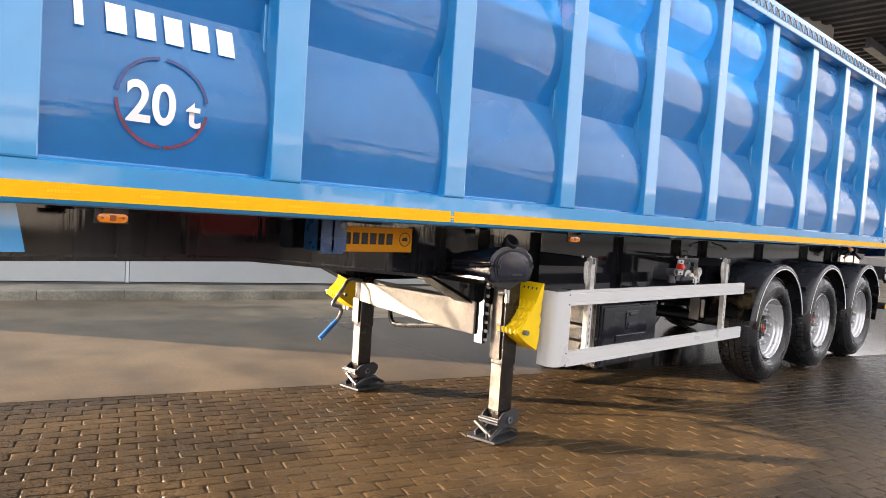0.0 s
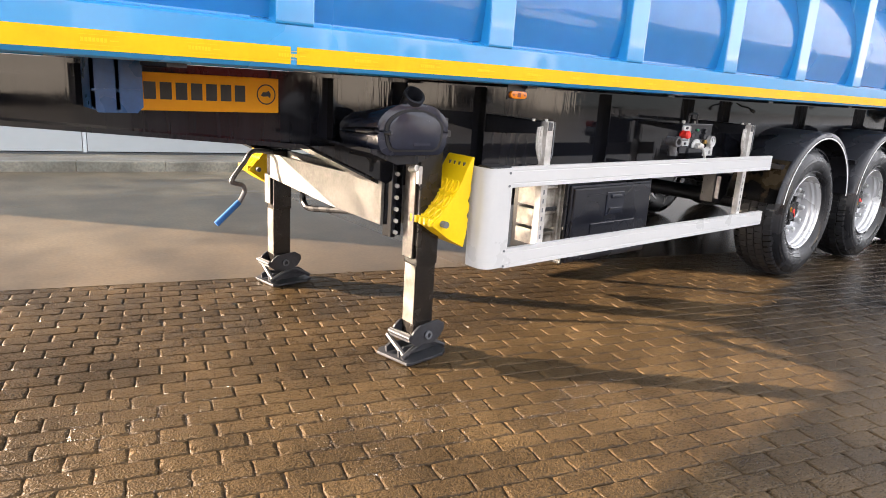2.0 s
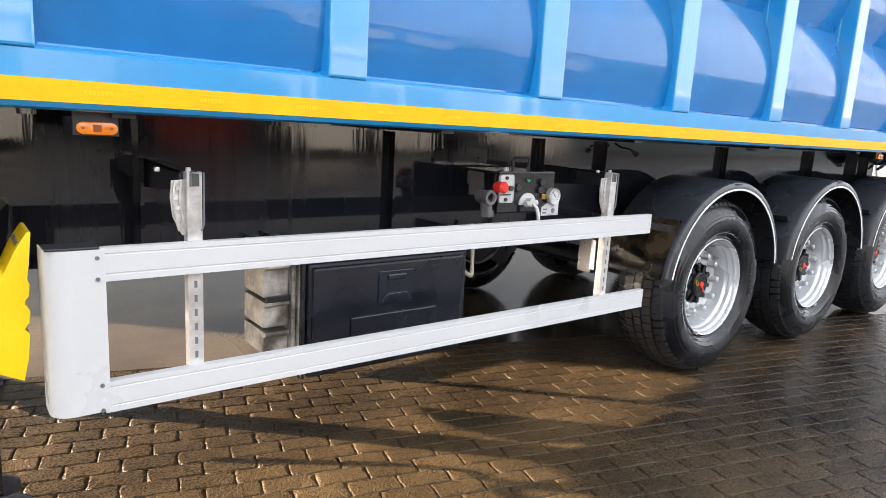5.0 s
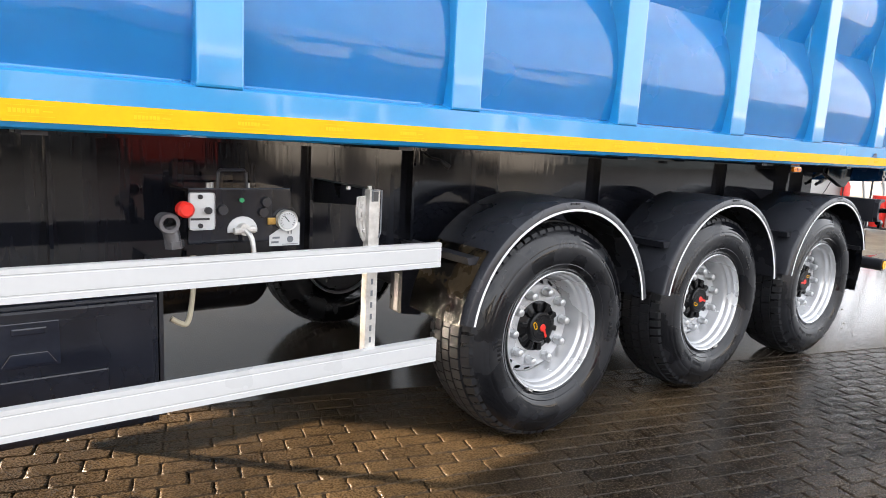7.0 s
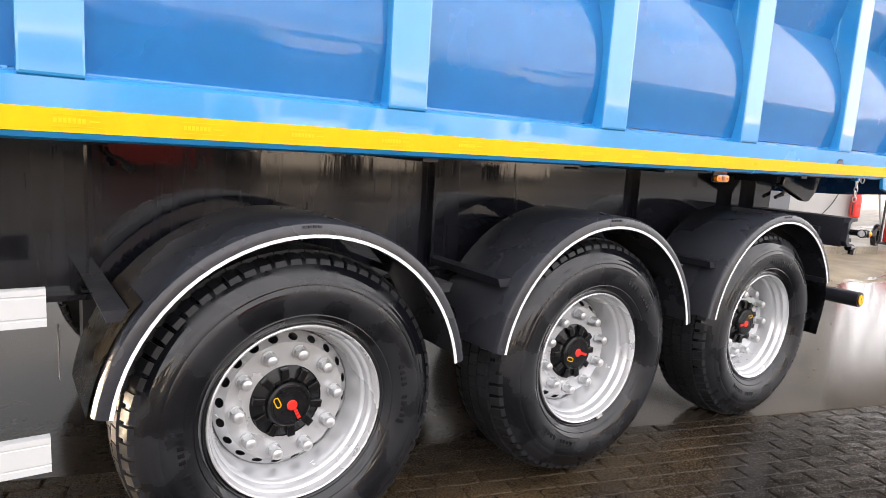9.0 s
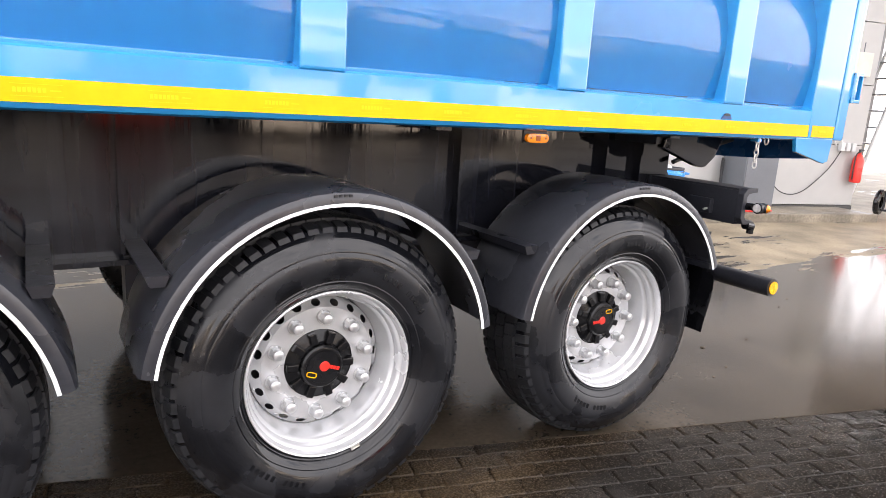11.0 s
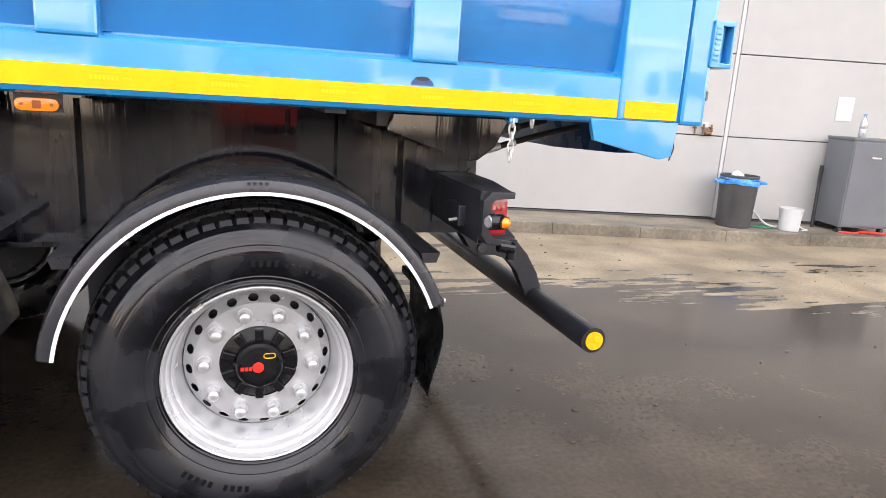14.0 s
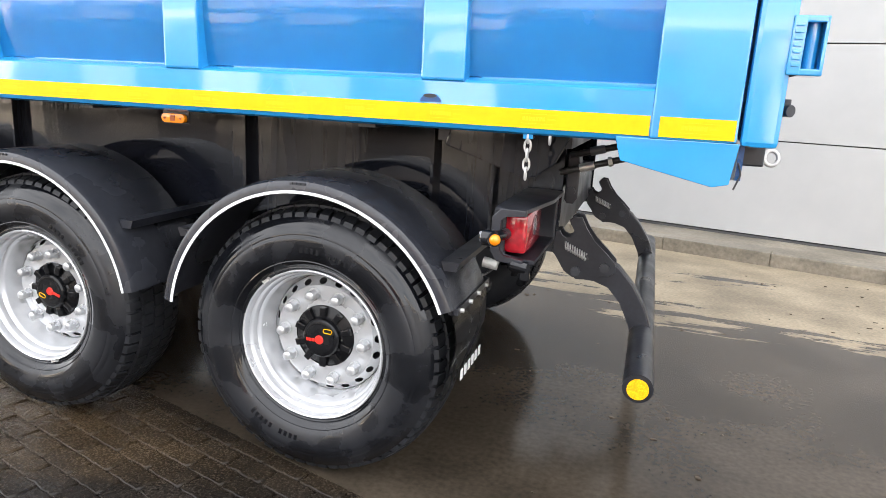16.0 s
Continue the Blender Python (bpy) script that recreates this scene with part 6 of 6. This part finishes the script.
cyl(bm, (0.03, -0.05, -0.02), (0.11, -0.05, -0.02), 0.026, 12)
child("valve", bm, BRASS, tap, smooth=True)

hose = thing("garden_hose", "white and green hose lying on the kerb walk", "hose")
hose.matrix_basis = wall_place(8.55, 0.45, KERB_H)
bm = B()
tube(bm, bend([(-0.02, 0.35, 0.32), (0.0, 0.25, 0.2), (0.1, 0.1, 0.05), (0.22, 0.02, 0.014), (0.3, 0.05, 0.014), (0.26, 0.12, 0.014)]), 0.012)
child("white_hose", bm, WHITE, hose, smooth=True)
bm = B()
tube(bm, bend([(-0.1, 0.05, 0.012), (0.03, -0.02, 0.012), (0.15, 0.0, 0.012), (0.2, 0.1, 0.012), (0.05, 0.12, 0.012)]), 0.011)
child("green_hose", bm, material("green_hose", (0.02, 0.2, 0.1), 0.4, bump=0), hose, smooth=True)

ebox = thing("switch_box", "beige electrical box with white conduits on the wall", "switch box")
ebox.matrix_basis = wall_place(11.65, 0.012, 2.22)
bm = B()
box(bm, -0.2, 0.22, -0.16, 0, 0.0, 0.36, 0.006)
child("case", bm, material("beige_enamel", (0.55, 0.54, 0.47), 0.45, var=0.06, bump=0.01), ebox)
for x in (-0.1, 0.0, 0.12):
    child("lead", cyl(B(), (x, -0.06, 0.36), (x, -0.06, 0.52), 0.008, 8), STEEL_GREY, ebox)
child("mount_rail", box(B(), -0.25, 0.3, -0.03, -0.01, -0.01, 0.01), STEEL_GREY, ebox)
for x in (-0.16, 0.0):
    bm = B()
    tube(bm, [(x, -0.03, 0.0), (x, -0.03, -0.95), (x + 0.1, -0.03, -1.1)], 0.012, 8)
    child("conduit", bm, WHITE, ebox)
for x in (0.0, 0.12, 0.24):
    child("socket", box(B(), x, x + 0.08, -0.08, -0.01, -1.17, -1.04, 0.006), WHITE, ebox, "white socket box")
bm = B()
tube(bm, bend([(0.05, -0.04, -1.17), (-0.2, -0.05, -1.5), (-0.7, -0.06, -1.86), (-1.15, -0.06, -1.82), (-1.55, -0.08, -1.4)]), 0.008, 8)
child("loose_cable", bm, CABLE, ebox, "thin cable hanging in a bow along the wall", smooth=True)

ext = thing("fire_extinguisher", "red fire extinguisher hung at the end of the wall", "extinguisher")
ext.matrix_basis = wall_place(12.02, 0.12, 0.55)
bm = B()
lathe(bm, [(0.0, 0.0), (0.07, 0.0), (0.085, 0.02), (0.085, 0.36), (0.06, 0.43), (0.025, 0.46), (0.025, 0.5), (0, 0.5)], (0, 0, 0), "z", 24)
child("cylinder", bm, RED, ext, smooth=True)
bm = B()
cyl(bm, (0, 0, 0.5), (0, 0, 0.53), 0.02, 12)
box(bm, -0.02, 0.09, -0.012, 0.012, 0.52, 0.54, 0.003)
tube(bm, bend([(0, -0.02, 0.5), (-0.1, -0.03, 0.45), (-0.11, -0.03, 0.2), (-0.1, -0.03, 0.05)]), 0.01)
child("valve_hose", bm, BLACK_MATT, ext)

lad = thing("platform_ladder", "white aluminium platform ladder standing past the wall", "ladder")
lad.matrix_basis = pose(13.0, 4.3, 0, 0, 0, -20)
bm = B()
for y in (0, 0.5):
    tube(bm, [(0.0, y, 0.0), (0.75, y, 2.9)], 0.03, 8)
    tube(bm, [(1.5, y, 0.0), (0.75, y, 2.9)], 0.025, 8)
child("stile", bm, WHITE, lad)
for k in range(9):
    bm = B()
    z = 0.28 + k * 0.29
    box(bm, 0.75 * z / 2.9 - 0.05, 0.75 * z / 2.9 + 0.06, 0.0, 0.5, z, z + 0.03, 0.004)
    child("tread", bm, ALU, lad)

cart = thing("gas_cart", "two-wheeled black cart with a red drum and grey bottle", "cart")
cart.matrix_basis = pose(12.75, 3.3, 0, 0, 0, 10)
bm = B()
for y in (-0.25, 0.25):
    tube(bm, [(0, y, 0.1), (0, y, 1.0), (-0.1, y, 1.15)], 0.018, 8)
box(bm, -0.05, 0.35, -0.27, 0.27, 0.08, 0.11)
child("cart_body", bm, BLACK_MATT, cart)
for y in (-0.33, 0.33):
    bm = B()
    lathe(bm, [(0.10, -0.03), (0.2, -0.04), (0.22, -0.02), (0.22, 0.02), (0.2, 0.04), (0.10, 0.03)], (0.02, y, 0.22), "y", 28)
    child("wheel", bm, RUBBER, cart, smooth=True)
bm = B()
cyl(bm, (0.15, 0.1, 0.12), (0.15, 0.1, 0.75), 0.14, 24)
child("drum", bm, RED, cart, "red drum")
bm = B()
cyl(bm, (0.12, -0.14, 0.12), (0.12, -0.14, 0.9), 0.1, 20)
child("bottle", bm, ZINC, cart, "grey bottle")


# ---- parked lorries on the other side of the yard ----
def build_lorry(x, y, paint, cargo, label, length=7.5, turn=0.0):
    root = thing("lorry", label, "lorry", "parked lorries")
    root.matrix_basis = pose(x, y, 0, 0, 0, turn)
    bm = B()
    prism(bm, [(0, 0.9), (0.05, 0.65), (-2.0, 0.65), (-2.0, 3.3), (-0.9, 3.5), (-0.2, 2.9), (-0.02, 1.9)], "x", -1.22, 1.22, 0.06)
    child("cab", bm, paint, root)
    bm = B()
    prism(bm, [(0.0, 1.95), (-0.18, 2.85), (-0.30, 2.85), (-0.3, 1.95)], "x", -1.1, 1.1)
    for s in (-1, 1):
        box(bm, s * 1.235 - 0.01, s * 1.235 + 0.01, -1.1, -0.3, 1.95, 2.75)
    child("window", bm, GLASS_DARK, root)
    bm = B()
    box(bm, -1.15, 1.15, -0.15, 0.08, 0.28, 0.85, 0.04)
    child("bumper", bm, paint, root)
    bm = B()
    box(bm, -1.27, 1.27, -2.2 - length, -2.2, 1.15, 3.75, 0.03)
    child("cargo_box", bm, cargo, root)
    bm = B()
    box(bm, -0.45, 0.45, -2.2 - length, -0.3, 0.75, 1.12)
    child("underframe", bm, BLACK_MATT, root)
    for yy in (-1.0, -length * 0.75 - 1.6, -length * 0.75 - 2.8):
        for s in (-1, 1):
            bm = B()
            lathe(bm, [(0.0, 0.12), (0.26, 0.13), (0.3, 0.16), (0.5, 0.16), (0.5, -0.14), (0.0, -0.14)], (0, 0, 0), "y", 24)
            bmesh.ops.transform(bm, matrix=Matrix.Translation((s * 1.08, yy, 0.5)) @ Matrix.Rotation(radians(-90 * s), 4, "Z"), verts=bm.verts[:])
            child("wheel", bm, RUBBER, root, smooth=True)
    return root


LORRY_WHITE = material("white_lorry_paint", (0.46, 0.46, 0.455), 0.3, var=0.05, scale=1, bump=0.01)
LORRY_RED = material("red_lorry_paint", (0.080, 0.010, 0.009), 0.3, var=0.08, scale=1, bump=0.01)
LORRY_GREY = material("grey_tarpaulin", (0.20, 0.21, 0.23), 0.6, var=0.12, scale=1, bump=0.02)
LORRY_TAN = material("tan_tarpaulin", (0.24, 0.20, 0.15), 0.6, var=0.1, scale=1, bump=0.02)
yard = [(-21, LORRY_WHITE, LORRY_WHITE, "white"), (-16.5, LORRY_GREY, LORRY_GREY, "grey"), (-12, LORRY_WHITE, LORRY_GREY, "white and grey"),
        (-7.2, LORRY_GREY, LORRY_WHITE, "grey and white"), (-2.6, LORRY_WHITE, LORRY_TAN, "white and tan"), (3.2, LORRY_RED, LORRY_RED, "red"),
        (8.0, LORRY_WHITE, LORRY_TAN, "white and tan"), (12.5, LORRY_WHITE, LORRY_WHITE, "white"), (18, LORRY_WHITE, LORRY_GREY, "white and grey")]
for i, (x, a, b, word) in enumerate(yard):
    build_lorry(x, -18.5 if word == "red" else -17.5 - (i * 37 % 5) * 0.7, a, b, word + " box lorry parked across the yard", 7.0 + (i * 13 % 4) * 0.6, (i * 29 % 7 - 3) * 1.5)
build_lorry(26, 5.5, LORRY_WHITE, LORRY_WHITE, "white box lorry parked beyond the end of the hall", 6.5, 75)
build_lorry(29, -3.5, LORRY_GREY, LORRY_WHITE, "grey and white lorry parked under the canopy", 6.5, 80)

# ---- litter on the concrete ----
rnd = random.Random(11)
bm = B()
for k in range(90):
    x, y = rnd.uniform(2.6, 8.0), rnd.uniform(0.2, 5.0)
    if y < PAVE_A + PAVE_S * x + 0.1 or y > WALL_A + WALL_S * x - 1.0:
        continue
    a, s = rnd.uniform(0, 6.28), rnd.uniform(0.004, 0.014)
    pts = [(x + s * r * math.cos(a + t), y + s * r * 0.6 * math.sin(a + t)) for t, r in ((0, 1.6), (1.1, 0.8), (2.2, 1.0), (3.3, 1.4), (4.4, 0.7), (5.4, 1.0))]
    prism(bm, pts, "z", 0.0005, rnd.uniform(0.003, 0.007))
litter = part("litter", bm, material("wet_leaf_bits", (0.05, 0.033, 0.018), 0.5, var=0.4, scale=30, bump=0.2), None, "scattered wet leaf bits and grit on the concrete")
tagged(litter, category="litter", kind="stuff")

# ---- pavers ----
PL, PW, GAP = 0.200, 0.0995, 0.0028
TURN_P = math.atan(PAVE_S)
ROW_SHIFT = 0.13


def paver_shape(seed, lumpy):
    """Worn block: wavy chipped outline, rounded shoulder, uneven top."""
    rnd = random.Random(seed)
    L, W = PL / 2 - GAP / 2, PW / 2 - GAP / 2
    xs = [-L + L * i / 3 for i in range(7)]
    out = [(x, -W) for x in xs] + [(L, -W / 3), (L, W / 3)] + [(x, W) for x in xs[::-1]] + [(-L, W / 3), (-L, -W / 3)]
    out = [(x + rnd.gauss(0, 0.0020), y + rnd.gauss(0, 0.0015)) for x, y in out]
    n = len(out)
    rough = 0.0011 if lumpy else 0.0005
    tops = []
    for x, y in out:
        cut = 0.0018 + abs(rnd.gauss(0, 0.0044 if lumpy else 0.0027)) + (0.0014 if abs(abs(x) - L) < 0.006 and abs(abs(y) - W) < 0.006 else 0.0)
        cx = cut * 1.8 + 0.0022 if abs(abs(x) - L) < 0.006 else 0.0
        cy = cut if abs(abs(y) - W) < 0.006 else 0.0
        tops.append((x - math.copysign(cx, x), y - math.copysign(cy, y), rnd.gauss(-0.0004, rough)))
    verts = tops + [(x, y, -0.0050) for x, y in out] + [(x, y, -0.014) for x, y in out]
    mid = len(verts)
    verts += [(-L * 0.5, rnd.uniform(-0.008, 0.008), 0.0002 + rnd.gauss(0, rough)), (L * 0.5, rnd.uniform(-0.008, 0.008), 0.0002 + rnd.gauss(0, rough))]
    faces = []
    for i in range(n):
        j = (i + 1) % n
        a, b = (mid if tops[i][0] < 0 else mid + 1), (mid if tops[j][0] < 0 else mid + 1)
        faces.append((i, j, a))
        if a != b:
            faces.append((j, b, a))
        faces.append((j, i, n + i, n + j))
        faces.append((n + j, n + i, 2 * n + i, 2 * n + j))
    return verts, faces


shapes = {lum: [paver_shape(s * 7 + lum * 300, lum) for s in range(7)] for lum in (0, 1)}
bm = B()
prism(bm, [(-9.0, -4.2), (8.5, -4.2), (8.5, PAVE_A + PAVE_S * 8.5 - 0.01), (-9.0, PAVE_A - PAVE_S * 9.0 - 0.01)], "z", -0.2, -0.0125)
pavement = tagged(part("pavement", bm, BED, None, "wet brown concrete block paving laid in running bond"), category="paving", kind="structure")
origin = Vector((0.0, PAVE_A, 0.0))
u = Vector((math.cos(TURN_P), math.sin(TURN_P), 0))
w = Vector((math.sin(TURN_P), -math.cos(TURN_P), 0))
rest_v, rest_f, near_count = [], [], 0
near_meshes = {}
for key, kinds in shapes.items():
    for k, (vs, fs) in enumerate(kinds):
        me = bpy.data.meshes.new("paver")
        me.from_pydata(vs, [], fs)
        me.polygons.foreach_set("use_smooth", [len(f) == 4 for f in fs])
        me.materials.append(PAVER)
        near_meshes[key, k] = me
rnd = random.Random(5)
for row in range(0, 62):
    run = -10.0 + ROW_SHIFT + (row % 2) * PL / 2 + rnd.gauss(0, 0.004)
    while run < 9.3:
        c = origin + u * (run + PL / 2) + w * ((row + 0.5) * PW - 0.0264)
        run += PL
        if not (-8.8 < c.x < 8.3 and -4.0 < c.y):
            continue
        wave = 0.0022 * noise.noise(Vector((c.x * 0.9, c.y * 0.9, 2.0)))
        lumpy = 1 if noise.noise(Vector((c.x * 0.8, c.y * 1.6, 7.0))) + 0.35 * noise.noise(Vector((c.x * 4, c.y * 6, 1.0))) > 0.13 and c.x < -2.2 else 0
        m = Matrix.Translation((c.x, c.y, wave - 0.002 + rnd.uniform(-0.0008, 0.0008))) @ Euler((rnd.gauss(0, 0.006), rnd.gauss(0, 0.004), TURN_P + rnd.gauss(0, 0.005))).to_matrix().to_4x4()
        k = rnd.randrange(7)
        if near_count < 300 and -4.9 < c.x < -2.6 and -1.3 < c.y < 0.9:
            ob = new("paver", near_meshes[lumpy, k])
            ob.matrix_basis = m
            ob.parent = pavement
            near_count += 1
        else:
            base = len(rest_v)
            vs, fs = shapes[lumpy][k]
            rest_v += [tuple(m @ Vector(p)) for p in vs]
            rest_f += [tuple(base + i for i in f) for f in fs]
me = bpy.data.meshes.new("pavers")
me.from_pydata(rest_v, [], rest_f)
me.polygons.foreach_set("use_smooth", [len(f) == 4 for f in rest_f])
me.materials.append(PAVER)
rest = new("paver_field", me)
rest.parent = pavement
tagged(rest, kind="stuff")

# washed grit lying in patches on the pavers
rnd = random.Random(21)
GRIT_PATCHES = ((-4.78, 0.42, 0.32, 0.24), (-3.90, -0.15, 0.50, 0.22), (-5.6, 0.55, 0.5, 0.2), (-5.2, -0.2, 0.6, 0.2), (-3.1, -0.42, 0.4, 0.15), (-6.3, 0.2, 0.4, 0.2))
grit_v, grit_f = [], []
while len(grit_v) < 6 * 6500:
    x, y = rnd.uniform(-7.0, -2.4), rnd.uniform(-1.6, 1.6)
    if y > PAVE_A + PAVE_S * x - 0.05:
        continue
    dense = max(math.exp(-((x - px) / pa) ** 2 - ((y - py) / pb) ** 2) for px, py, pa, pb in GRIT_PATCHES)
    dense += 0.5 * noise.noise(Vector((x * 4, y * 6, 1.0)))
    if dense < 0.25 + rnd.random() * 0.5:
        continue
    d = Vector((x, y, 0)) - origin
    across, along = d.dot(w) + 0.0264, d.dot(u) - ROW_SHIFT - (math.floor((d.dot(w) + 0.0264) / PW) % 2) * PL / 2
    off_row, off_end = abs((across / PW + 0.5) % 1 - 0.5) * PW, abs((along / PL + 0.5) % 1 - 0.5) * PL
    if min(off_row * 1.6, off_end) > 0.012 and rnd.random() < 0.8:
        continue
    r, flat, a = rnd.uniform(0.0012, 0.0036) * (1.5 if rnd.random() < 0.08 else 1.0), rnd.uniform(0.5, 0.9), rnd.uniform(0, 6.28)
    z = -0.003 + r * flat * 0.5
    base = len(grit_v)
    grit_v += [(x + r * math.cos(a + t) * rnd.uniform(0.7, 1.3), y + r * math.sin(a + t) * rnd.uniform(0.7, 1.3), z) for t in (0, 1.57, 3.14, 4.71)]
    grit_v += [(x, y, z + r * flat), (x, y, z - r * flat)]
    for k in range(4):
        grit_f += [(base + k, base + (k + 1) % 4, base + 4), (base + (k + 1) % 4, base + k, base + 5)]
me = bpy.data.meshes.new("grit")
me.from_pydata(grit_v, [], grit_f)
me.materials.append(material("wet_grit", (0.075, 0.056, 0.040), 0.30, var=0.4, scale=60, bump=0.0, spec=0.5, per_object=0.4))
grit = new("grit", me)
tagged(grit, "scattered wet grit in the joints of the paving", "grit", kind="stuff")
